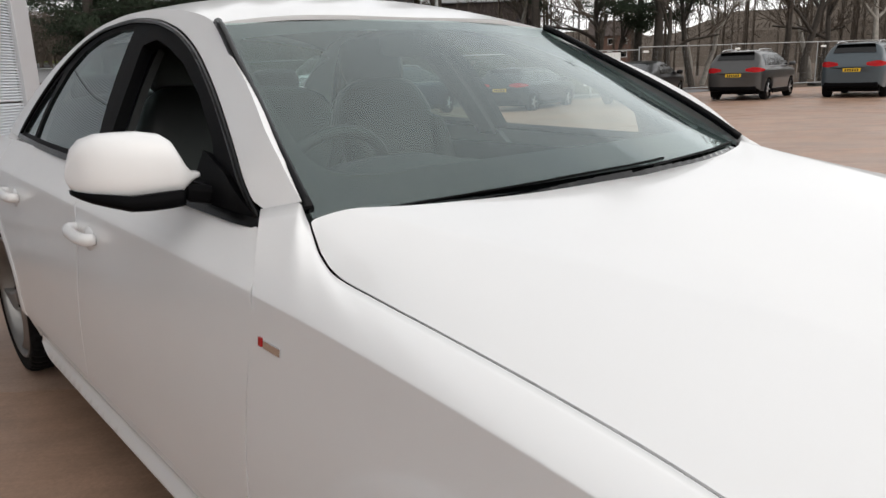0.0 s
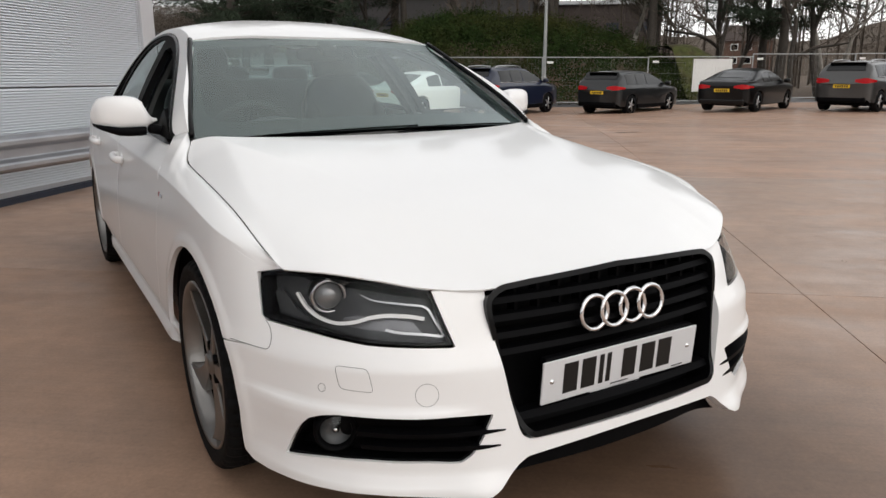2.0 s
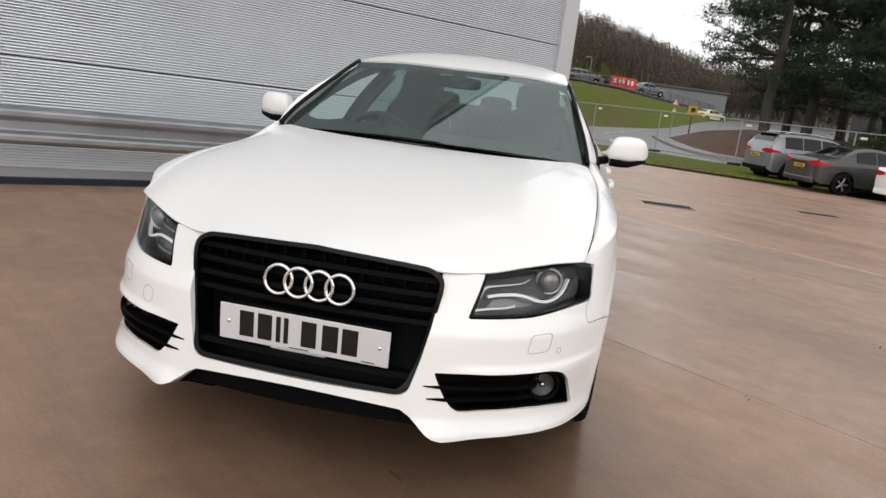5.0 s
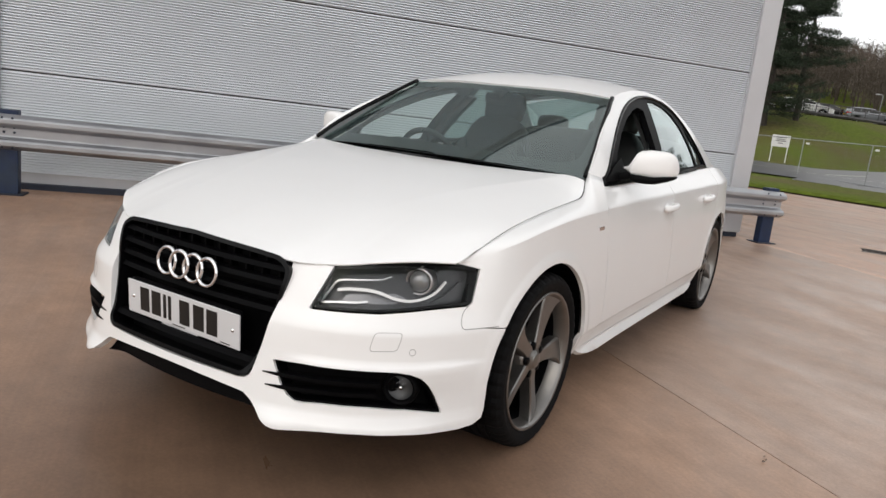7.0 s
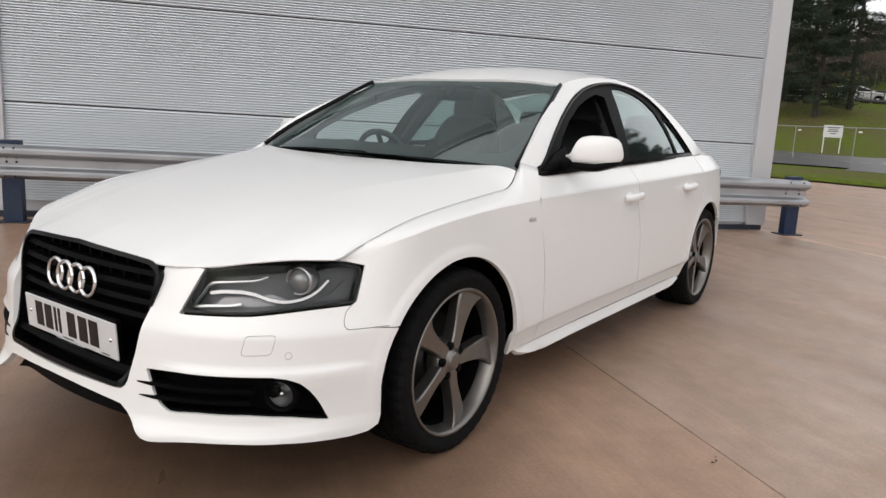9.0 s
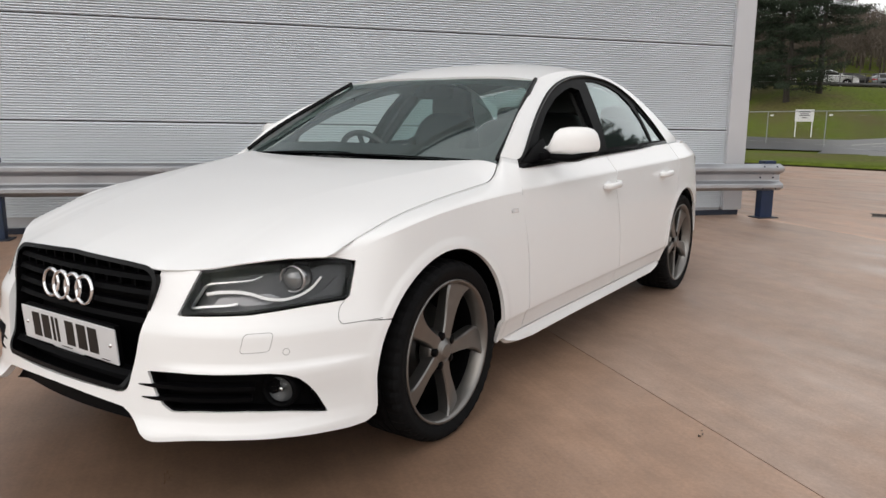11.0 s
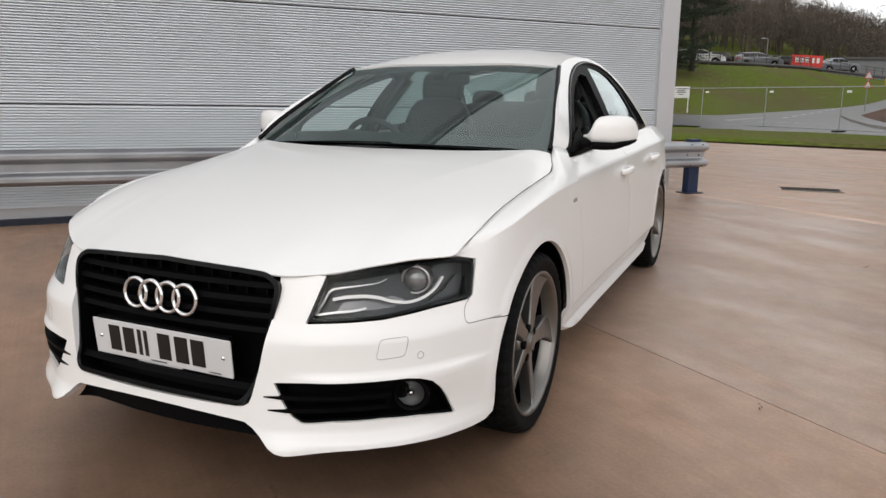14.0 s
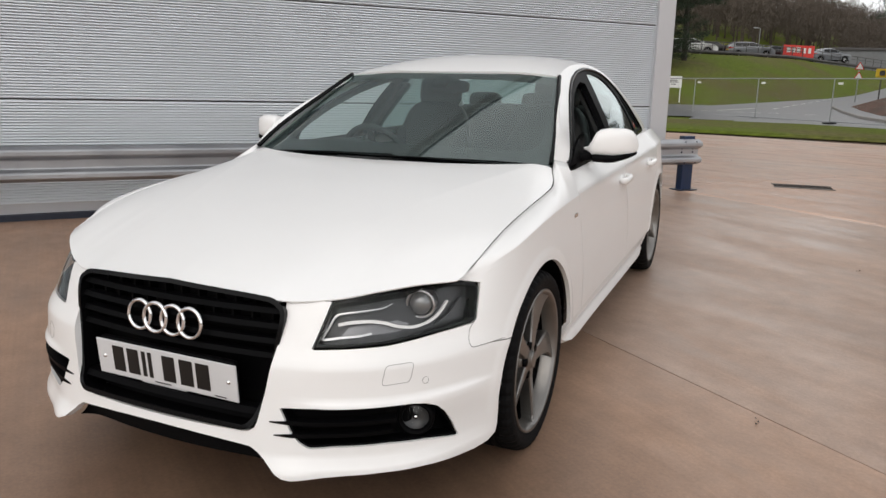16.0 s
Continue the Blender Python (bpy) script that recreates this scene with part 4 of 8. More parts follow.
def build_bumper():
    half = [(0.0, 0.299), (0.10, 0.297), (0.20, 0.292), (0.285, 0.286), (0.315, 0.283), (0.34, 0.268), (0.365, 0.246), (0.39, 0.224), (0.412, 0.213), (0.435, 0.209), (0.50, 0.212), (0.58, 0.217), (0.67, 0.219), (0.79, 0.216), (0.89, 0.208), (0.98, 0.203), (1.04, 0.207), (sy(-0.375), 0.222)]
    back = [(sy(-0.368), 0.25)] + arch_pts(AXLE_F, -88, -58.8, ARCH, 6)
    seam = [(s, z - 0.0016) for s, z in SEAM]
    under = [(s, z - 0.006) for s, z in ((0.988, 0.588), HL[7], HL[8], HL[0])]
    up = [(HL[0][0] - 0.006, HL[0][1] - 0.002), (HL[1][0] - 0.006, HL[1][1] - 0.002), (0.392, GR_TOP + 0.0)]
    right = half + back + seam[1:5] + under + up
    gr = [(0.394, GR_TOP - 0.010), (0.396, 0.64), (0.385, 0.568), (0.357, 0.435), (0.335, 0.352), (0.327, 0.336), (0.312, GR_BOT), (0.29, GR_BOT - 0.003), (0, GR_BOT - 0.004)]
    # one skin over the whole front: the grille's opening is open at the top
    left = [(-s, z) for s, z in right]
    gr_l = [(-s, z) for s, z in gr]
    outline = left[::-1][:-1] + right + gr + gr_l[::-1][1:]
    holes = [rounded(FOG, 0.007), rounded([(-s, z) for s, z in FOG], 0.007)]
    bumper = panel("front_bumper", outline, body, M_WHITE, car, gap=0.016, holes=holes, flange=0.022,
                   lines=[[(s, z) for s in np.linspace(-1.1, 1.1, 150)] for z in (0.215, 0.235, 0.258, 0.406, 0.416, 0.424, 0.434, 0.450)])
    return bumper


front_bumper = build_bumper()
for flip in (False, True):
    joint = [(0.989, 0.583), (0.976, 0.572), (0.969, 0.561), (0.9635, 0.546), (0.962, 0.530), (0.966, 0.5215), (0.974, 0.518), (1.01, 0.5185), (1.043, 0.519), (1.10, 0.5185)]
    panel("wing_joint", strip(joint, 0.0018), body, M_GROOVE, front_bumper, gap=0.01, mirror=flip, flange=0.001, sink=-0.0005)


CREASE_LOW = 0.016


def fender_outline():
    top = [(HL[4][0] + 0.004, HL[4][1] + 0.004)] + [(sy(y), float(crease_z(y)) - CREASE_LOW) for y in np.linspace(-0.40, 0.541, 40)]
    rear = [ (sy(0.56), 0.6), (sy(0.578), 0.3), (sy(0.58), 0.262), (sy(0.40), 0.255)]
    arch = arch_pts(AXLE_F, 90, -58, ARCH, 30)
    front = SEAM[1:] + [(HL[6][0] + 0.004, HL[6][1] + 0.004), (HL[5][0] + 0.006, HL[5][1] + 0.001)]
    return top + rear + [(sy(0.372), 0.25)] + arch + front


def wing_edge(t):
    """The wing's upper edge beside the bonnet, from the headlamp (0) to the windscreen pillar (1)."""
    k = np.array([(0.765, -0.468, 0.707), (0.780, -0.33, 0.768), (0.784, -0.19, 0.799), (0.786, -0.04, 0.823), (0.785, 0.12, 0.841), (0.783, 0.30, 0.858), (0.778, 0.40, 0.867), (0.767, 0.46, 0.885), (0.735, 0.549, 0.929), (0.737, 0.570, 0.956), (0.766, 0.655, 0.939)])
    return spline(np.c_[np.linspace(0, 1, len(k)), k])(t)


def build_wing(flip):
    v, f, nrm = panel_mesh(fender_outline(), body, 0.018, (), 0.015, flip, 0.0, [arch_pts(AXLE_F, -55, 85, r, 50) for r in (0.386, 0.398, 0.411, 0.424)])
    # the shoulder: a soft crease, then the rounded top up to the bonnet's joint
    ts, n = np.linspace(0, 1, 70), 12
    rows = []
    for t in ts:
        yb = -0.402 + (0.541 + 0.402) * t ** 1.06
        zc = float(crease_z(yb))
        low, flat = body(sy(yb), zc - CREASE_LOW), body(sy(yb), zc - 2 * CREASE_LOW)
        top = wing_edge(t) + np.array((0.0015, 0, 0))
        top[2] += (bonnet(top[0] - 0.004, top[1])[2] - top[2] - 0.0005) * float(step(t, 0.8, 0.7))
        edge = low + (low - flat) * 0.75
        turn = edge + (top - edge) * 0.45 + np.array((0.007, 0, 0.009)) * (0.35 + 0.65 * min(1.0, 4 * t)) * min(1.0, 5 * (1 - t) + 0.25)
        col = [low + (edge - low) * u for u in (0.0, 0.4, 0.8, 0.96)]
        col += [(1 - u) ** 2 * edge + 2 * u * (1 - u) * turn + u * u * top for u in (0.012, 0.06, 0.16, 0.3, 0.47, 0.65, 0.83, 1.0)]
        # beside the lamp the shoulder lies on the wing's own edge
        if t < 0.1:
            q0, q1 = np.array((sy(-0.402), float(crease_z(-0.402)) - CREASE_LOW)), np.array((HL[4][0] + 0.004, HL[4][1] + 0.002))
            w = float(step(t, 0.0, 0.1))
            lie = [body(*(q0 + (q1 - q0) * k / 11)) for k in range(12)]
            lie[-1] = top
            col = [a + (b - a) * w for a, b in zip(lie, col)]
        rows += col
        rows.append(rows[-1] + np.array((-0.003, 0.004, -0.003)) + np.array((0.004, -0.004, -0.027)) * float(step(t, 0.03, 0.2)))
    m, w = len(v), n + 1
    faces = [(m + i * w + k, m + (i + 1) * w + k, m + (i + 1) * w + k + 1, m + i * w + k + 1) for i in range(len(ts) - 1) for k in range(w - 1)]
    rows = np.array(rows) * ((-1, 1, 1) if flip else (1, 1, 1))
    faces = [q[::-1] for q in faces] if flip else faces
    link_mesh("front_wing", np.concatenate([v, rows]), list(f) + faces, M_WHITE, car, "", True, np.concatenate([nrm, np.zeros_like(rows)]))


def door_front_outline():
    return [(sy(0.625), 0.906), (sy(0.605), 0.895), (sy(0.551), 0.835), (sy(0.541), 0.79), (sy(0.566), 0.6), (sy(0.584), 0.3), (sy(0.586), 0.262), (sy(1.60), 0.262), (sy(1.605), 0.35), (sy(1.59), 0.6), (sy(1.565), 0.75), (sy(1.60), 0.929)] + [(sy(y), float(belt_z(y)) - 0.003) for y in np.linspace(1.55, 0.66, 12)]


def door_rear_outline():
    arch = arch_pts(AXLE_R, -70, -30, ARCH + 0.035, 8)
    return [(sy(1.606), 0.929), (sy(1.571), 0.75), (sy(1.596), 0.6), (sy(1.611), 0.35), (sy(1.606), 0.262), (sy(2.36), 0.262)] + arch + [(sy(2.66), 0.80), (sy(2.70), 0.958)] + [(sy(y), float(belt_z(y)) - 0.003) for y in np.linspace(2.66, 1.66, 12)]


def quarter_outline():
    arch = arch_pts(AXLE_R, 48, -90, ARCH, 30)
    return ([(sy(2.706), 0.958), (sy(2.666), 0.80)] + [(s + 0.008, z + 0.004) for s, z in arch_pts(AXLE_R, -70, -30, ARCH + 0.035, 8)][::-1]
            + [(sy(2.366), 0.262), (sy(2.42), 0.25)] + arch[::-1] + [(sy(3.2), 0.58), (sy(3.46), 0.60), (sy(3.43), 0.76), (sy(3.52), 0.78), (sy(3.54), 0.905), (sy(3.2), 0.952), (sy(2.9), 0.962)])


SKIRT = [(sy(0.425), 0.255), (sy(2.40), 0.255), (sy(2.38), 0.238), (sy(2.20), 0.216), (sy(0.66), 0.214), (sy(0.53), 0.224), (sy(0.455), 0.240)]


def skirt(s, z):
    p = body(s, z)
    k = 0.024 * step(z, 0.255, 0.218)
    p[..., 0] += np.sign(p[..., 0]) * k
    return p


CREASES = [[(sy(y), float(crease_z(y)) + d) for y in np.linspace(0.5, 3.5, 110)] for d in (-0.014, -0.004, 0.001, 0.006, 0.012, 0.03)] + [[(sy(y), z) for y in np.linspace(0.59, 2.4, 60)] for z in (0.318, 0.336, 0.350)]
for flip in (False, True):
    panel("front_door", door_front_outline(), body, M_WHITE, car, gap=0.03, mirror=flip, lines=CREASES)
    panel("rear_door", door_rear_outline(), body, M_WHITE, car, gap=0.03, mirror=flip, lines=CREASES)
    panel("rear_quarter", quarter_outline(), body, M_WHITE, car, gap=0.025, mirror=flip, lines=CREASES + [arch_pts(AXLE_R, -85, 45, r, 50) for r in (0.398, 0.423)])
    panel("side_skirt", SKIRT, skirt, M_WHITE, car, gap=0.02, mirror=flip, flange=0.02)


# bonnet
bl_edge = {}
for tt in np.linspace(0, 0.8, 60):
    q = wing_edge(tt)
    bl_edge[round(float(q[1]), 5)] = q
BLY = np.array(sorted(bl_edge))
BLX, BLZ = np.array([bl_edge[k][0] for k in sorted(bl_edge)]), np.array([bl_edge[k][2] for k in sorted(bl_edge)])
centre_z = spline([(-0.85, 0.655), (-0.80, 0.683), (-0.74, 0.710), (-0.6, 0.756), (-0.3, 0.828), (0, 0.882), (0.3, 0.922), (0.5, 0.945), (0.6, 0.955)])
ridge_x = spline([(-0.80, 0.33), (-0.5, 0.365), (-0.17, 0.44), (0.03, 0.505), (0.23, 0.57), (0.4, 0.625), (0.55, 0.665)])


FRONT_Y = spline([(0, -0.790), (0.30, -0.774), (0.39, -0.750), (0.495, -0.697), (0.60, -0.625), (0.70, -0.539), (0.764, -0.470)])
FRONT_Z = spline([(0, 0.694), (0.30, 0.681), (0.39, 0.674), (0.495, 0.680), (0.60, 0.699), (0.70, 0.711), (0.764, 0.711)])


def bonnet_section(w, y):
    """Height at w metres from the middle: flat crown, a soft ridge, then the fall to the joint."""
    xe, ze, zc, rx = np.interp(y, BLY, BLX), np.interp(y, BLY, BLZ), centre_z(y), ridge_x(y)
    d = zc - ze
    inner = 0.13 * (w / rx) ** 2
    t = np.clip((w - rx) / (xe - rx), 0, 1.15)
    outer = 0.13 + 0.47 * t + 0.40 * t ** 3
    return zc - d * np.where(w < rx, inner, outer)


def bonnet(x, y):
    ax = np.abs(x)
    soft = lambda w, yy: (bonnet_section(np.abs(w - 0.009), yy) + 2 * bonnet_section(w, yy) + bonnet_section(w + 0.009, yy)) / 4
    # the nose bends evenly down to the lamps' and the grille's upper line
    yf, reach = FRONT_Y(ax), 0.345
    y1, zf = yf + reach, FRONT_Z(ax)
    z1, m1 = soft(ax, y1), (soft(ax, y1 + 0.006) - soft(ax, y1 - 0.006)) / 0.012
    m0 = 2 * (z1 - zf) / reach - m1
    k = y - yf
    z = np.where(y < y1, zf + m0 * k + (m1 - m0) / (2 * reach) * k * k, soft(ax, y))
    return np.stack([x + 0 * z, y + 0 * z, z], -1)


def front_line(x):
    """How far ahead the bonnet reaches at x."""
    return float(FRONT_Y(x))


def cowl_y(x):
    return float(spline([(0, 0.40), (0.3, 0.425), (0.55, 0.485), (0.66, 0.53), (0.71, 0.555)])(abs(x)))


def build_bonnet():
    xs = np.linspace(0, 0.758, 30)
    front = [(x, front_line(x)) for x in xs]
    side = [(float(np.interp(y, BLY, BLX)) - 0.0026, y) for y in np.linspace(-0.455, 0.542, 28)]
    rear = [(x, cowl_y(x) - 0.012) for x in np.linspace(0.726, 0, 16)]
    half = front + side + rear
    outline = [(-x, y) for x, y in half[::-1]][1:-1] + half
    ridges = [[(sg * (float(ridge_x(y)) + d), y) for y in np.linspace(-0.62, 0.46, 60)] for sg in (-1, 1) for d in (-0.010, 0.0, 0.010)]
    panel("bonnet", outline, bonnet, M_WHITE, car, gap=0.022, flange=0.004, lines=ridges)


build_bonnet()
for flip in (False, True):
    build_wing(flip)


# cabin
def upper(y, z):
    """The side of the cabin above the waist (left)."""
    k = np.clip((z - 0.90) / 0.39, 0, 1.3)
    taper = 0.058 * (1 - step(y, 0.4, 0.75)) + 0.045 * np.clip((y - 1.9) / 0.95, 0, 2) ** 2
    x = 0.785 - 0.215 * k ** 1.3 - taper
    return np.stack([x, y + 0 * x, z + 0 * x], -1)


rail_z = spline([(0.52, 0.925), (0.551, 0.947), (0.60, 0.985), (0.659, 1.030), (0.815, 1.121), (1.025, 1.216), (1.19, 1.286), (1.4, 1.330), (1.7, 1.361), (1.95, 1.368), (2.2, 1.353), (2.45, 1.302), (2.7, 1.205), (2.95, 1.075), (3.2, 0.965)])
dlo_z = spline([(0.635, 0.916), (0.84, 1.050), (1.07, 1.167), (1.28, 1.249), (1.47, 1.300), (1.68, 1.334), (1.9, 1.349), (2.1, 1.342), (2.3, 1.309), (2.47, 1.235), (2.59, 1.140), (2.69, 1.050), (2.79, 0.968)])
DLO = [(float(y), float(dlo_z(y))) for y in np.linspace(0.635, 2.79, 44)] + [(float(y), float(belt_z(y)) + 0.004) for y in np.linspace(2.786, 0.64, 24)]


def header_y(u):
    """The windscreen's upper edge: nearly straight across, swept back only towards the pillars."""
    return 1.146 + 0.039 * u ** 2 + 0.073 * u ** 2 * (1 - u ** 2)


def windscreen(u, v):
    u, v = np.asarray(u, float), np.asarray(v, float)
    cy = spline([(0, 0.40), (0.3, 0.425), (0.55, 0.485), (0.66, 0.53), (0.72, 0.56)])(np.abs(u) * 0.72)
    cy = cy - 0.013 * (1 - u ** 2) + 0.083 * u ** 2 * (1 - u ** 2)
    bz = 0.955 - 0.028 * u ** 2
    ty, tz = header_y(u), 1.302 - 0.015 * np.abs(u) ** 2.2
    x = (0.72 + (0.572 - 0.72) * v) * u
    y, z = cy + (ty - cy) * v, bz + (tz - bz) * v
    bulge = np.sin(np.pi * np.clip(v, 0, 1)) * (0.0018 * (1 - 0.5 * u ** 2) + 0.0056 * u ** 2 * (1 - u ** 2))
    return np.stack([x, y - 0.5 * bulge, z + 0.86 * bulge], -1)


def roof(u, y):
    u, y = np.asarray(u, float), np.asarray(y, float)
    ez = rail_z(y)
    ex = upper(y, ez)[..., 0]
    cz = spline([(1.05, 1.270), (1.146, 1.306), (1.20, 1.325), (1.30, 1.354), (1.5, 1.392), (1.8, 1.415), (2.1, 1.417), (2.4, 1.398), (2.6, 1.352), (2.7, 1.335)])(y)
    z = ez + (cz - ez) * (1 - np.abs(u) ** 2.6)
    return np.stack([ex * u, y + 0 * z, z], -1)


def rear_glass(u, v):
    u, v = np.asarray(u, float), np.asarray(v, float)
    z = 1.335 - 0.10 * u ** 2 + (1.01 - 1.335 + 0.10 * u ** 2) * v
    y = 2.62 + 0.60 * v - 0.09 * u ** 2
    x = (0.575 + 0.09 * v) * u
    return np.stack([x, y, z + 0.02 * np.sin(np.pi * v)], -1)


def build_cabin():
    rail = [(float(y), float(rail_z(y))) for y in np.linspace(0.566, 3.15, 60)]
    low = [(3.15, 0.962), (2.9, 0.960), (2.80, 0.960)]
    outline = rail + low + DLO[43:0:-1] + [(0.648, 0.938)]
    for flip in (False, True):
        panel("roof_pillar", outline, lambda y, z: upper(y, z), M_WHITE, car, gap=0.03, mirror=not flip, flange=0.02)
    wy = [(float(u), float(header_y(u)) + 0.003) for u in np.linspace(-1, 1, 41)]
    panel("roof_panel", [(u, y + 0.008) for u, y in wy] + [(float(u), 2.66 - 0.12 * u * u) for u in np.linspace(1, -1, 25)], roof, M_WHITE, car, gap=0.05, flange=0.012)
    ws = [(-1, 0.0), (1, 0.0), (1, 0.5), (1, 1.0), (0.5, 1.0), (-0.5, 1.0), (-1, 1.0), (-1, 0.5)]
    glass = panel("windscreen", ws, windscreen, M_GLASS, car, "clear windscreen reflecting the sky", gap=0.03, flange=0)
    glass.visible_shadow = False
    band = rounded([(-0.935, 0.13), (0.935, 0.13), (0.955, 0.5), (0.962, 0.90), (0.5, 0.925), (-0.5, 0.925), (-0.962, 0.90), (-0.955, 0.5)], (0.16, 0.16, 0.02, 0.07, 0.02, 0.02, 0.07, 0.02), 8)
    panel("windscreen_band", ws, windscreen, M_FRIT, glass, "black printed border of the windscreen", gap=0.03, holes=[band], flange=0, sink=0.004)
    for sg in (-1, 1):
        pts = []
        for v in np.linspace(0.0, 1.0, 24):
            w = windscreen(np.array(float(sg)), np.array(v))
            yy = float(w[1]) + 0.004
            e = upper(np.array(yy), rail_z(yy)) * (sg, 1, 1)
            pts.append(Vector(w * 0.55 + e * 0.45) + Vector((0, -0.004, 0.004)))
        v, f = tube(pts, 0.011, 8)
        part("windscreen_seal", weld_bm(v, f), M_GLOSSBLACK, glass, smooth=True)
    rg = panel("rear_window", [(-1, 0), (-1, 1), (1, 1), (1, 0)], rear_glass, M_REARGLASS, car, gap=0.06, flange=0)
    rg.visible_shadow = False
    holes = [rounded([(0.80, 0.938), (1.555, 0.952), (1.585, 1.08), (1.615, 1.17), (1.665, 1.262), (1.57, 1.272), (1.455, 1.250), (1.285, 1.204), (1.10, 1.132), (0.945, 1.050)], 0.012, 3),
             rounded([(1.645, 0.962), (2.42, 0.978), (2.405, 1.10), (2.36, 1.205), (2.27, 1.268), (2.15, 1.301), (1.98, 1.321), (1.83, 1.317), (1.725, 1.12)], 0.012, 3),
             rounded([(2.455, 0.982), (2.715, 0.982), (2.60, 1.085), (2.44, 1.205)], 0.012, 3)]
    for flip in (False, True):
        for name, h in zip(("rear_door_window", "quarter_window"), holes[1:]):
            g = panel(name, shrink(h, -0.012), upper, M_REARGLASS, car, gap=0.05, mirror=not flip, flange=0, sink=0.010)
            g.visible_shadow = False
        panel("window_frame", shrink(DLO, 0.002), upper, M_BLACK, car, "black window surround and door pillar", gap=0.035, mirror=not flip, holes=holes, flange=0.03, sink=0.004)
        # a raised outer moulding round the surround
        rim = [Vector(upper(np.array(y), np.array(float(dlo_z(y)) - 0.010)) * (1 if flip else -1, 1, 1)) for y in np.linspace(0.66, 2.765, 60)]
        v, f = tube(rim, 0.0075, 6)
        part("window_moulding", weld_bm(v, f), M_GLOSSBLACK, car, smooth=True)
        sill = [(float(y), float(belt_z(y)) - 0.008) for y in np.linspace(0.65, 2.78, 24)] + [(float(y), float(belt_z(y)) + 0.010) for y in np.linspace(2.78, 0.65, 24)]
        panel("window_sill_trim", sill, upper, M_GLOSSBLACK, car, gap=0.03, mirror=not flip, flange=0.02, sink=-0.006)


build_cabin()


# ---- the saloon's lamps, grille, wheels, cabin fittings ----
def hlq(p, q):
    """A place in the headlamp: p from the inner to the outer end, q from the lower to the upper edge."""
    lo = np.array([HL[0], HL[8], HL[7], HL[6]])
    up = np.array([HL[1], HL[2], HL[3], HL[4], HL[5]])
    a = np.array([np.interp(p, np.linspace(0, 1, 4), lo[:, k]) for k in (0, 1)])
    b = np.array([np.interp(p, np.linspace(0, 1, 5), up[:, k]) for k in (0, 1)])
    return tuple(a + (b - a) * q)


def smooth_line(knots, n=24):
    k = np.array(knots, float)
    return spline(np.c_[np.arange(len(k)), k])(np.linspace(0, len(k) - 1, n))


def surf_frame(s, z, out=0.0, mirror=False):
    """A pose on the body: x axis along its normal."""
    p = body(s, z)
    e = 1e-3
    n = np.cross(body(s + e, z) - body(s - e, z), body(s, z + e) - body(s, z - e))
    n = Vector(n).normalized()
    p = Vector(p) + n * out
    if mirror:
        p.x, n.x = -p.x, -n.x
    up = Vector((0, 0, 1))
    y = up.cross(n).normalized()
    return Matrix.Translation(p) @ Matrix((n, y, n.cross(y))).transposed().to_4x4()


def place_lathe(name, profile, m, mat, parent, label="", seg=32):
    v, f = lathe(profile, seg)
    return link_mesh(name, [m @ q for q in v], f, mat, parent, label, True)


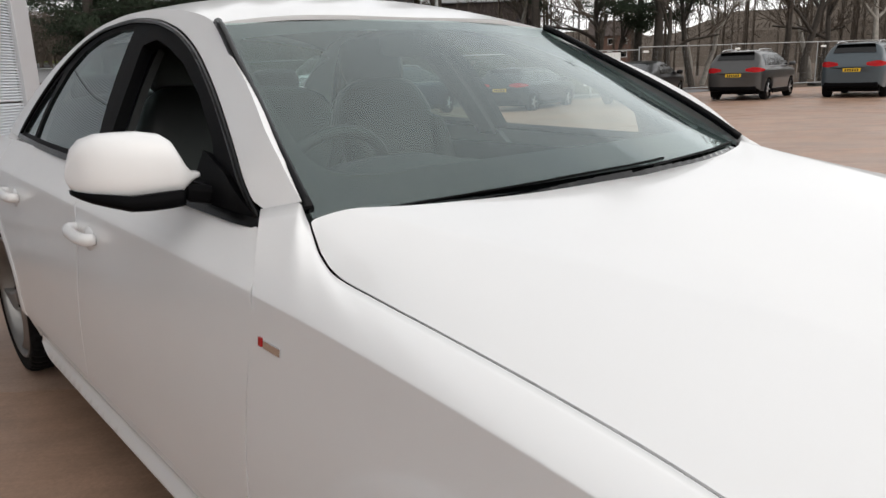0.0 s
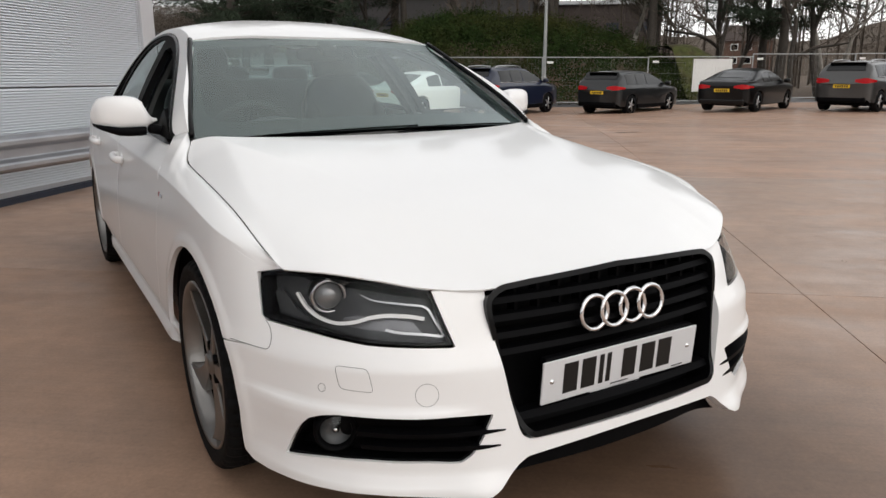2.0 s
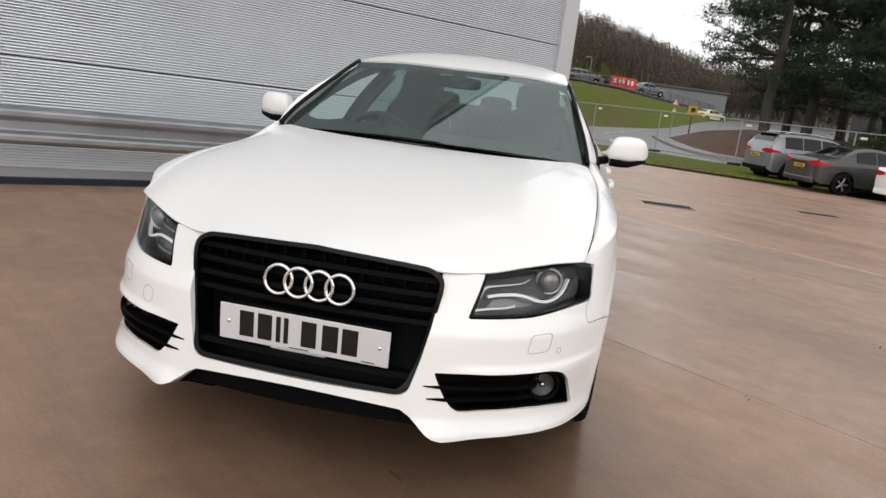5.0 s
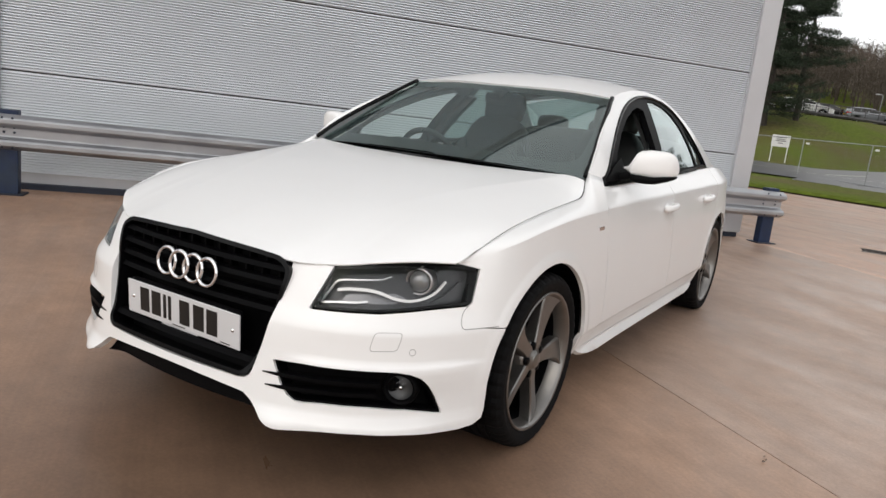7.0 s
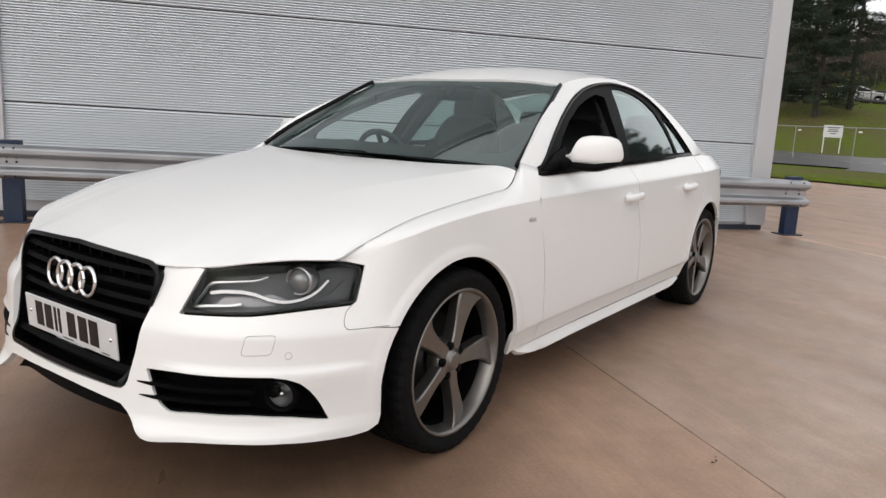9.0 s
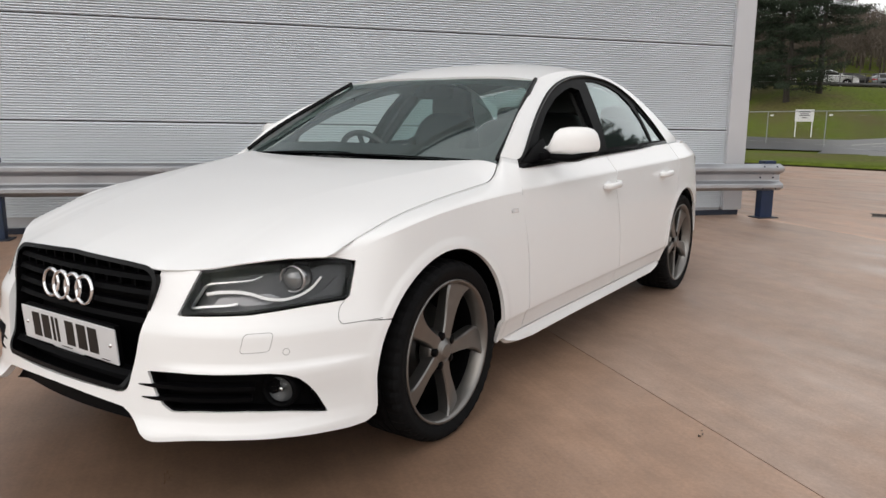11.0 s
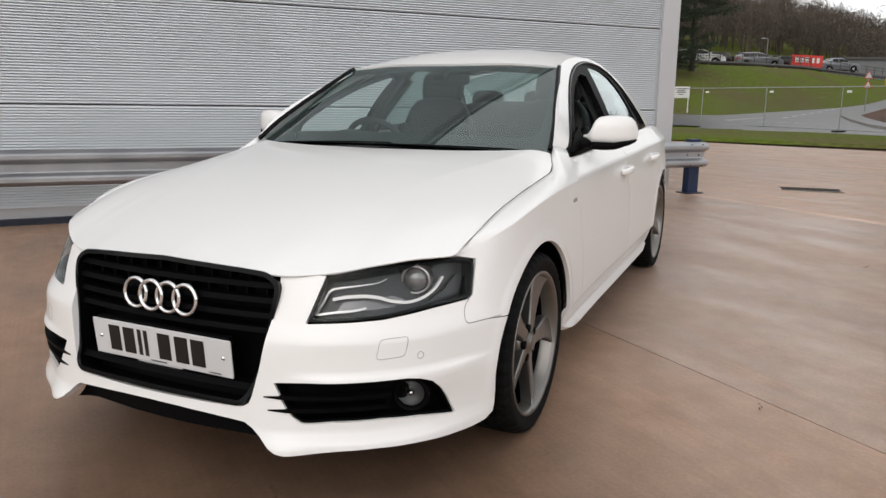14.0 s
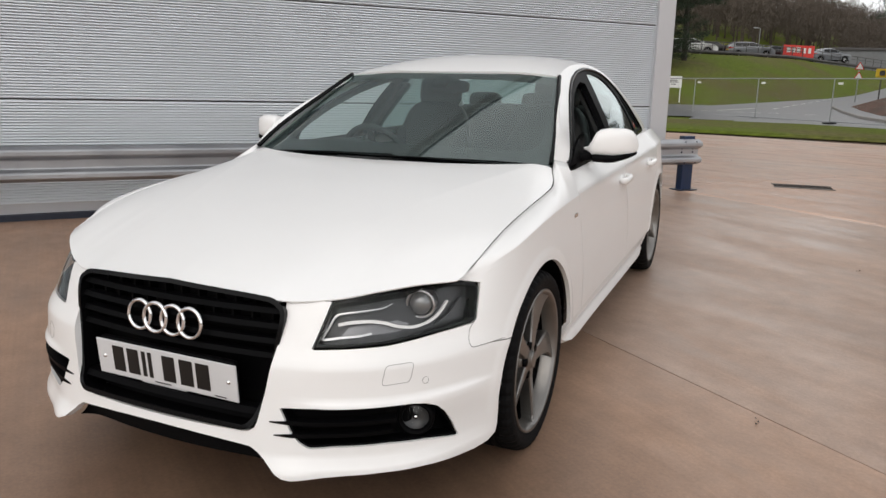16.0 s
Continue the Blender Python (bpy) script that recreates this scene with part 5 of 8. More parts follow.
def build_headlamp(flip):
    v, f, _ = panel_mesh(rounded(HL, HL_R), body, 0.05, (), 0, flip, 0.06)
    lamp = link_mesh("headlamp", v, f, M_LAMPDARK, car, "dark headlamp with projector lens and light strip", True)
    panel("bezel", rounded(HL, HL_R), body, M_GLOSSBLACK, lamp, gap=0.02, holes=[rounded(shrink(rounded(HL, HL_R), 0.007), 0)], mirror=flip, flange=0.075, sink=0.003)
    cover = panel("lamp_cover", rounded(HL, HL_R), body, M_LENS, lamp, "clear lamp cover", gap=0.03, mirror=flip, flange=0, sink=0.0)
    cover.visible_shadow = False
    wave = smooth_line([(0.553, 0.619), (0.60, 0.625), (0.65, 0.626), (0.70, 0.620), (0.75, 0.606), (0.80, 0.600), (0.850, 0.606), (0.898, 0.625), (0.934, 0.655)], 40)
    panel("light_strip", strip(wave, np.r_[np.full(20, 0.0085), np.linspace(0.0085, 0.006, 20)]), body, M_DRL, lamp, "white light-guide strip", gap=0.008, mirror=flip, flange=0.012, sink=0.028)
    low = smooth_line([(0.66, 0.594), (0.626, 0.589), (0.557, 0.585), (0.512, 0.580), (0.506, 0.584), (0.523, 0.609), (0.543, 0.640), (0.558, 0.647), (0.63, 0.653), (0.70, 0.658), (0.74, 0.669)], 60)
    panel("chrome_strip", strip(low, np.r_[np.full(40, 0.0055), np.linspace(0.005, 0.002, 20)]), body, M_ALU, lamp, gap=0.006, mirror=flip, flange=0.01, sink=0.03)
    grey = [hlq(*v) for v in ((0.09, 0.2), (0.45, 0.18), (0.5, 0.3), (0.4, 0.44), (0.12, 0.44))]
    panel("reflector", rounded(grey, 0.008), body, M_LAMPGREY, lamp, gap=0.02, mirror=flip, flange=0, sink=0.06)
    low2 = [hlq(*v) for v in ((0.7, 0.12), (0.95, 0.15), (0.97, 0.6), (0.9, 0.64), (0.82, 0.3))]
    panel("side_reflector", rounded(low2, 0.008), body, M_LAMPDARK, lamp, gap=0.02, mirror=flip, flange=0.01, sink=0.045)
    s, z = 0.858, 0.664
    m = surf_frame(s, z, -0.055, flip)
    aim = Matrix.Translation(m.translation) @ pose(0, 0, 0, 0, 0, -90 + (14 if not flip else -14))
    place_lathe("projector", [(0.0, 0.034), (0.012, 0.033), (0.022, 0.029), (0.030, 0.021), (0.034, 0.010), (0.035, 0.0)], aim, M_PROJECTOR, lamp, "glass projector lens")
    place_lathe("projector_ring", [(0.034, 0.0), (0.036, 0.020), (0.040, 0.022), (0.043, 0.016), (0.044, -0.02)], aim, M_ALU, lamp)


def grille_surf(x, z):
    x, z = np.asarray(x, float), np.asarray(z, float)
    yc = spline([(0.22, -0.872), (0.30, -0.866), (0.34, -0.857), (0.39, -0.832), (0.49, -0.815), (0.59, -0.806), (0.64, -0.796), (0.70, -0.775)])(z)
    return np.stack([x + 0 * z, yc + (0.13 + 0.10 * step(z, 0.3, 0.66)) * x * x, z + 0 * x], -1)


GR = ([(-0.300, GR_BOT + 0.006), (0.300, GR_BOT + 0.006), (0.324, 0.352), (0.348, 0.435), (0.368, 0.568), (0.376, 0.62), (0.374, 0.650)] + [(x, float(FRONT_Z(abs(x))) - 0.006) for x in (0.34, 0.26, 0.17, 0.08, 0.0, -0.08, -0.17, -0.26, -0.34)]
      + [(-0.374, 0.650), (-0.376, 0.62), (-0.368, 0.568), (-0.348, 0.435), (-0.324, 0.352)])


def half_width(z):
    return float(np.interp(z, [GR_BOT, 0.352, 0.435, 0.568, 0.62, 0.66, 0.69], [0.30, 0.322, 0.346, 0.366, 0.374, 0.368, 0.3]))


def bar_on(surface, x0, x1, z, high, deep, n=20):
    """A slat: a blade lying along the surface at one height."""
    vs, fs = [], []
    for x in np.linspace(x0, x1, n):
        p = surface(x, z)
        q = surface(x, z - high)
        vs += [p + (0, 0.004, 0), q + (0, -0.002, 0), q + (0, deep, -0.004), p + (0, deep, 0.0)]
    for i in range(n - 1):
        for k in range(4):
            fs.append((4 * i + k, 4 * i + (k + 1) % 4, 4 * i + 4 + (k + 1) % 4, 4 * i + 4 + k))
    fs += [(3, 2, 1, 0), (4 * n - 4, 4 * n - 3, 4 * n - 2, 4 * n - 1)]
    return vs, fs


def build_grille():
    out = rounded(GR, [0.012, 0.012, 0.02, 0, 0, 0.02, 0.022, 0.02, 0, 0, 0, 0, 0, 0, 0, 0.02, 0.022, 0.02, 0, 0, 0.02])
    grille = panel("grille", shrink(out, -0.008), grille_surf, M_BLACK, car, "gloss black single-frame grille", gap=0.04, flange=0, sink=0.075)
    panel("grille_frame", shrink(out, -0.008), grille_surf, M_GLOSSBLACK, grille, gap=0.02, holes=[shrink(out, 0.005)], flange=0.085, sink=-0.013)
    for z in (0.652, 0.612, 0.571, 0.531, 0.378):
        h = half_width(z - 0.01)
        v, f = bar_on(grille_surf, -h, h, z, 0.013, 0.035)
        bm = weld_bm(v, f)
        bmesh.ops.recalc_face_normals(bm, faces=bm.faces)
        part("slat", bm, M_BLACK, grille)
    for z0, z1 in ((0.652, 0.672), (0.612, 0.642)):
        h = half_width(z0) - 0.02
        for x in np.arange(-h, h + 0.01, 0.062):
            p = Vector(grille_surf(x, (z0 + z1) / 2)) + Vector((0, 0.034, 0))
            part("rib", box_bm((0.008, 0.03, z1 - z0 + 0.012), Matrix.Translation(p)), M_BLACK, grille)
    # four linked chrome rings
    emblem = new("emblem")
    emblem.parent = grille
    tagged(emblem, "four linked chrome rings")
    for k in range(4):
        x = (k - 1.5) * 0.0625
        c = Vector(grille_surf(x, 0.588)) + Vector((0, -0.012 - 0.002 * (k % 2), 0))
        vs, fs, n1, n2 = [], [], 56, 10
        for i in range(n1):
            a = 2 * math.pi * i / n1
            for j in range(n2):
                b = 2 * math.pi * j / n2
                rr = 0.0418 + 0.0062 * math.cos(b)
                vs.append(c + Vector((rr * math.cos(a), 0.0075 * math.sin(b) + 0.10 * rr * math.sin(a), rr * math.sin(a))))
        fs = [(i * n2 + j, i * n2 + (j + 1) % n2, (i + 1) % n1 * n2 + (j + 1) % n2, (i + 1) % n1 * n2 + j) for i in range(n1) for j in range(n2)]
        bm = weld_bm(vs, fs)
        bmesh.ops.recalc_face_normals(bm, faces=bm.faces)
        part("ring", bm, M_CHROME, emblem, smooth=True)
    # number plate with plain bars
    pm = Matrix.Translation((0, -0.830, 0.440)) @ pose(0, 0, 0, 94, 0, 0)
    plate = part("number_plate", box_bm((0.522, 0.111, 0.006), pm, 0.0025), M_PLATE, car, "white number plate with black bars")
    part("plate_backing", box_bm((0.50, 0.13, 0.02), pm @ Matrix.Translation((0, -0.004, -0.014)), 0.004), M_BLACK, plate)
    bars = [(-0.175, 0.044), (-0.118, 0.044), (-0.076, 0.014), (-0.052, 0.014), (0.018, 0.046), (0.083, 0.048), (0.143, 0.048)]
    for x, w in bars:
        part("bar", box_bm((w, 0.079, 0.001), pm @ Matrix.Translation((x, 0.002, 0.0038))), M_INK, plate)
    for x, y, w, h in ((-0.01, -0.0475, 0.06, 0.003), (0.20, -0.0475, 0.04, 0.003)):
        part("bar", box_bm((w, h, 0.001), pm @ Matrix.Translation((x, y, 0.0038))), M_INK, plate)
    part("bar", box_bm((0.17, 0.012, 0.001), pm @ Matrix.Translation((-0.015, -0.0615, -0.0032))), M_PLATE, plate)
    for x in (-0.232, 0.232):
        place_lathe("screw_cap", [(0.0, 0.004), (0.004, 0.0035), (0.0065, 0.0)], pm @ Matrix.Translation((x, 0.002, 0.003)) @ pose(0, 0, 0, 0, -90, 0), M_CHROME, plate, seg=14)


def build_fog(flip):
    fog = panel("fog_grille", rounded(FOG, 0.007), body, M_BLACK, car, "black lower grille with fog lamp", gap=0.03, mirror=flip, flange=0, sink=0.055)
    panel("surround", shrink(rounded(FOG, 0.007), -0.002), body, M_BLACK, fog, gap=0.02, holes=[shrink(rounded(FOG, 0.007), 0.006)], mirror=flip, flange=0.05, sink=0.010)
    for k, (z0, z1, s0, s1) in enumerate(((0.358, 0.364, 0.371, 0.715), (0.323, 0.330, 0.384, 0.705))):
        line = [(s, z0 + (z1 - z0) * (s - s0) / (s1 - s0)) for s in np.linspace(s0, s1, 20)]
        w = np.r_[np.linspace(0.003, 0.011, 4), np.full(16, 0.011)]
        panel("slat", strip(line, w), body, M_BLACK, fog, gap=0.012, mirror=flip, flange=0.03, sink=-0.002)
    m = surf_frame(0.785, 0.336, -0.034, flip)
    aim = Matrix.Translation(m.translation) @ pose(0, 0, 0, 0, 0, -90 + (22 if not flip else -22))
    place_lathe("fog_ring", [(0.054, -0.04), (0.053, 0.0), (0.048, 0.012), (0.042, 0.012), (0.037, -0.004)], aim, M_BLACK, fog)
    place_lathe("fog_reflector", [(0.0, -0.02), (0.02, -0.018), (0.035, -0.010), (0.043, 0.0)], aim, M_LAMPDARK, fog)
    place_lathe("fog_bulb", [(0.0, 0.0), (0.008, -0.002), (0.010, -0.03)], aim, M_CHROME, fog, seg=16)
    lens = place_lathe("fog_lens", [(0.0, 0.008), (0.018, 0.0065), (0.030, 0.002), (0.037, -0.003)], aim, M_LENS, fog)
    lens.visible_shadow = False


def outline_groove(name, poly, surface, flip, w=0.0025):
    p = dense(poly, 0.008)
    panel(name, [tuple(v) for v in p], surface, M_GROOVE, front_bumper, gap=0.02, holes=[shrink([tuple(v) for v in p], w)], mirror=flip, flange=0.002, sink=-0.0004)


def build_bumper_details():
    for flip in (False, True):
        outline_groove("washer_cover", rounded([(0.688, 0.514), (0.674, 0.459), (0.757, 0.462), (0.771, 0.516)], 0.014), body, flip, 0.0012)
        sc = 0.803
        outline_groove("parking_sensor", [(sc + 0.010 * math.cos(a), 0.459 + 0.010 * math.sin(a)) for a in np.linspace(0, 6.283, 20)[:-1]], body, flip, 0.0012)
    sc = 0.553
    outline_groove("towing_cover", [(sc + 0.027 * math.cos(a), 0.456 + 0.027 * math.sin(a)) for a in np.linspace(0, 6.283, 36)[:-1]], body, True, 0.0010)
    # black lower intake and splitter
    low = [(-0.395, 0.226), (-0.33, 0.228), (0.33, 0.228), (0.395, 0.226), (0.38, 0.262), (0.33, 0.31), (-0.33, 0.31), (-0.38, 0.262)]
    panel("lower_intake", low, body, M_BLACK, car, "black lower lip", gap=0.03, flange=0.2, sink=0.060)
    under = [(-0.72, -0.46), (-0.60, -0.57), (-0.43, -0.67), (0, -0.72), (0.43, -0.67), (0.60, -0.57), (0.72, -0.46), (0.60, -0.38), (-0.60, -0.38)]
    panel("undertray", under, lambda x, y: np.stack([x, y, 0.226 + 0 * x], -1), M_BLACK, car, gap=0.1, flange=0.02)


def rotor_arm(ang):
    """One broad blade of the five-arm wheel."""
    side_a = smooth_line([(0.040, -0.026), (0.08, -0.020), (0.13, -0.017), (0.175, -0.020), (0.21, -0.030), (0.236, -0.050)], 14)
    side_b = smooth_line([(0.040, 0.026), (0.08, 0.027), (0.13, 0.036), (0.18, 0.050), (0.215, 0.056), (0.236, 0.048)], 14)
    vs, fs = [], []
    n = len(side_a)
    for i in range(n):
        (ra, ta), (rb, tb) = side_a[i], side_b[i]
        k = i / (n - 1)
        x0 = 0.088 + 0.018 * k * k
        for j, u in enumerate((0, 0.08, 0.45, 0.55, 0.92, 1)):
            r, t = ra + (rb - ra) * u, ta + (tb - ta) * u
            x = x0 - 0.022 * k * u + (0.0 if 0 < j < 5 else -0.005)
            vs.append((x, r, t))
        vs += [(x0 - 0.045, ra, ta), (x0 - 0.050, rb, tb)]
    w = 8
    for i in range(n - 1):
        for j in range(5):
            fs.append((i * w + j, i * w + j + 1, (i + 1) * w + j + 1, (i + 1) * w + j))
        fs.append((i * w, (i + 1) * w, (i + 1) * w + 6, i * w + 6))
        fs.append((i * w + 5, i * w + 7, (i + 1) * w + 7, (i + 1) * w + 5))
    m = pose(0, 0, 0, ang, 0, 0)
    bm = weld_bm([m @ Vector(v) for v in vs], fs)
    bmesh.ops.recalc_face_normals(bm, faces=bm.faces)
    return bm


def build_wheel(xc, yc, spin, flip):
    """A wheel; x axis outwards."""
    base = Matrix.Translation((xc, yc, 0.314)) @ (pose(0, 0, 0, 0, 0, 180) if flip else Matrix()) @ pose(0, 0, 0, spin, 0, 0)
    wheel = new("wheel")
    wheel.parent = car
    tagged(wheel, "grey five-arm alloy wheel with low-profile tyre")
    seg = 132
    prof = [(0.243, -0.100), (0.262, -0.114), (0.290, -0.120), (0.310, -0.116), (0.321, -0.104), (0.326, -0.088)]
    for x in (-0.055, -0.018, 0.018, 0.055):
        prof += [(0.327, x - 0.006), (0.319, x - 0.004), (0.319, x + 0.004), (0.327, x + 0.006)]
    prof += [(0.326, 0.088), (0.321, 0.104), (0.310, 0.116), (0.292, 0.120), (0.286, 0.118), (0.262, 0.115), (0.248, 0.106), (0.243, 0.100)]
    prof = [(0.243 + (rr - 0.243) * 0.87, xx) for rr, xx in prof]
    v, f = lathe(prof, seg)
    n = len(prof)
    for k in range(0, seg, 3):
        for i in list(range(4, 7)) + list(range(n - 9, n - 5)):
            q = v[k * n + i]
            q.y, q.z = q.y * 0.984, q.z * 0.984
    tyre = link_mesh("tyre", [base @ q for q in v], f, M_TYRE, wheel, "worn black low-profile tyre", True)
    for p in tyre.data.polygons:
        if 3 < p.index % (n - 1) < n - 6:
            p.use_smooth = False
    rim = [(0.243, 0.101), (0.2515, 0.106), (0.2525, 0.112), (0.2485, 0.116), (0.2425, 0.113), (0.238, 0.100), (0.233, 0.086), (0.228, 0.060)]
    v, f = lathe(rim, 80)
    r = link_mesh("rim", [base @ q for q in v], f, M_RIM, wheel, "titanium grey rim", True)
    for k in range(5):
        bm = rotor_arm(72 * k)
        bm.transform(base)
        part("spoke", bm, M_RIM, r)
    place_lathe("hub", [(0.0, 0.096), (0.030, 0.096), (0.034, 0.092), (0.044, 0.088), (0.058, 0.080), (0.066, 0.066), (0.070, 0.03)], base, M_RIM, r, seg=40)
    place_lathe("hub_cap", [(0.0, 0.101), (0.02, 0.1005), (0.029, 0.0985), (0.031, 0.094)], base, M_RIM, r)
    for k in range(5):
        a = radians(72 * k + 36)
        place_lathe("wheel_bolt", [(0.0, 0.0905), (0.0145, 0.090), (0.0155, 0.078)], base @ Matrix.Translation((0, 0.053 * math.cos(a), 0.053 * math.sin(a))), M_BLACK, r, seg=14)
    place_lathe("brake_disc", [(0.05, 0.045), (0.075, 0.048), (0.078, 0.018), (0.155, 0.018), (0.158, 0.010), (0.155, -0.004), (0.05, -0.004)], base @ Matrix.Translation((-0.035, 0, 0)), M_DISC, wheel)
    # shade behind the spokes, put into the colour of a closed black cup
    place_lathe("wheel_barrel", [(0.0, -0.085), (0.214, -0.09), (0.220, 0.0), (0.228, 0.060)], base, M_BLACK, wheel, "inside of the rim, blackened to stand for its shade")
    # arch liner behind the wheel
    vs, fs, x0, x1 = [], [], 0.56, 0.852 if yc < 1 else 0.81
    m = 28
    for k in range(m + 1):
        a = radians(-112 + (206 if yc < 1 else 206) * k / m)
        for x, r in ((x0, 0.02), (x0, 0.384), (x1, 0.381)):
            vs.append(((-x if flip else x), yc + r * math.sin(a), max(HUB_Z + r * math.cos(a) * (0.93 if math.cos(a) > 0 else 1.0), 0.16)))
    fs = [(3 * k + j, 3 * k + j + 1, 3 * k + j + 4, 3 * k + j + 3) for k in range(m) for j in range(2)]
    link_mesh("arch_liner", vs, fs, M_BLACK, car, "black wheel arch liner")


def superellipsoid(c, size, e1, e2, m=None, nu=28, nv=18):
    vs, fs = [], []
    sp = lambda v, e: math.copysign(abs(v) ** e, v)
    for j in range(nv + 1):
        b = -math.pi / 2 + math.pi * j / nv
        for i in range(nu):
            a = 2 * math.pi * i / nu
            v = Vector((size[0] * sp(math.cos(b), e1) * sp(math.cos(a), e2), size[1] * sp(math.cos(b), e1) * sp(math.sin(a), e2), size[2] * sp(math.sin(b), e1)))
            vs.append((m or Matrix()) @ v + Vector(c))
    for j in range(nv):
        for i in range(nu):
            fs.append((j * nu + i, j * nu + (i + 1) % nu, (j + 1) * nu + (i + 1) % nu, (j + 1) * nu + i))
    return vs, fs


def build_mirror(flip):
    sgn = -1 if flip else 1
    mir = new("door_mirror")
    mir.parent = car
    tagged(mir, "white door mirror with black underside")
    def shell(u, w, low):
        # u along from the door (0) to the tip (1), w round the section
        x = 0.785 + 0.222 * u
        z1 = float(spline([(0, 0.990), (0.08, 0.994), (0.15, 1.018), (0.24, 1.058), (0.38, 1.073), (0.7, 1.074), (0.9, 1.060), (1, 1.035)])(u))
        zb = float(np.interp(u, [0, 0.07, 0.19, 0.6, 1], [0.978, 0.974, 0.950, 0.948, 0.962]))
        yf = float(np.interp(u, [0, 0.2, 0.6, 0.9, 1], [0.862, 0.835, 0.85, 0.885, 0.93]))
        yb = float(np.interp(u, [0, 0.2, 0.9, 1], [0.90, 0.945, 0.965, 0.945]))
        c, hy, hz = (yf + yb) / 2, (yb - yf) / 2, (z1 - zb) / 2
        sp = lambda v, e: math.copysign(abs(v) ** e, v)
        y = c - hy * (1.06 if low else 1.0) * sp(math.cos(w), 0.6)
        z = (z1 + zb) / 2 + hz * sp(math.sin(w), 0.75)
        if low:
            z = zb + 0.012 - (0.036 * abs(sp(math.sin(w), 0.3)) if math.sin(w) < 0 else 0) * (0.35 + 0.65 * math.sin(math.pi * min(u * 0.8 + 0.2, 1)))
        return Vector((sgn * x, y, z))
    for low, mat, name in ((False, M_WHITE, "mirror_shell"), (True, M_BLACK, "mirror_underside")):
        us, nw = ([0.2, 0.22, 0.3, 0.45, 0.6, 0.75, 0.86, 0.93, 0.96, 0.975] if low else [0, 0.03, 0.08, 0.13, 0.18, 0.23, 0.3, 0.45, 0.6, 0.75, 0.86, 0.93, 0.97, 0.99, 1.0]), 32
        vs, fs = [], []
        for u in us:
            tipk = math.sqrt(max(0.0, 1 - max(0, (u - 0.86) / 0.14) ** 2)) if u > 0.86 else 1
            tipk = max(tipk, 0.06)
            mid = (shell(u, 0, low) + shell(u, math.pi, low)) / 2 if low else (shell(u, math.pi / 2, low) + shell(u, -math.pi / 2, low)) / 2
            for k in range(nw):
                p = shell(u, 2 * math.pi * k / nw, low)
                vs.append(mid + (p - mid) * (tipk if not low else max(tipk, 0.1)))
        n = len(us)
        fs = [(i * nw + k, i * nw + (k + 1) % nw, (i + 1) * nw + (k + 1) % nw, (i + 1) * nw + k) for i in range(n - 1) for k in range(nw)]
        fs += [tuple(range(nw)), tuple(range((n - 1) * nw, n * nw))]
        bm = weld_bm(vs, fs)
        bmesh.ops.recalc_face_normals(bm, faces=bm.faces)
        part(name, bm, mat, mir, smooth=True)
    glass = box_bm((0.16, 0.004, 0.085), Matrix.Translation((sgn * 0.895, 0.968, 1.005)) @ pose(0, 0, 0, 0, 0, sgn * 4), 0.0015)
    part("mirror_glass", glass, M_CHROME, mir)
    arm = box_bm((0.10, 0.07, 0.035), Matrix.Translation((sgn * 0.772, 0.865, 0.945)) @ pose(0, 0, 0, 0, sgn * -12, sgn * 10), 0.012, 3)
    part("mirror_arm", arm, M_BLACK, mir)
    panel("mirror_base", [(0.66, 0.925), (0.93, 0.932), (0.93, 1.02), (0.80, 0.985)], upper, M_BLACK, mir, gap=0.03, mirror=flip, flange=0.02, sink=-0.008)


def build_handle(y, z, flip):
    sgn = -1 if flip else 1
    base = body(sy(y), z)
    hd = new("door_handle")
    hd.parent = car
    v, f = superellipsoid((sgn * (base[0] - 0.004), y - 0.02, z - 0.012), (0.012, 0.048, 0.036), 1, 1)
    part("handle_recess", weld_bm(v, f), M_WHITE, hd, smooth=True)
    pts = smooth_line([(sgn * (base[0] + 0.002), y - 0.085, z), (sgn * (base[0] + 0.024), y - 0.07, z + 0.001), (sgn * (base[0] + 0.032), y - 0.02, z + 0.002),
                       (sgn * (base[0] + 0.030), y + 0.05, z + 0.004), (sgn * (base[0] + 0.018), y + 0.09, z + 0.006), (sgn * (base[0] - 0.004), y + 0.097, z + 0.006)], 16)
    v, f = tube(pts, [0.010, 0.013, 0.014] + [0.0145] * 10 + [0.013, 0.012, 0.010], 12)
    v = [Vector((q.x, q.y, z + (q.z - z) * 1.15)) for q in v]
    part("handle_grip", weld_bm(v, f), M_WHITE, hd, smooth=True)


def build_badge(flip):
    m = surf_frame(sy(0.48), 0.757, 0.001, flip)
    bad = part("wing_badge", box_bm((0.003, 0.055, 0.014), m @ Matrix.Translation((0.001, 0.012 if flip else -0.012, 0)), 0.001), M_CHROME, car, "small chrome and red badge" if flip else "small chrome badge")
    if flip:
        part("badge_red", box_bm((0.004, 0.011, 0.015), m @ Matrix.Translation((0.001, -0.026, 0.001)), 0.001), M_RED, bad)


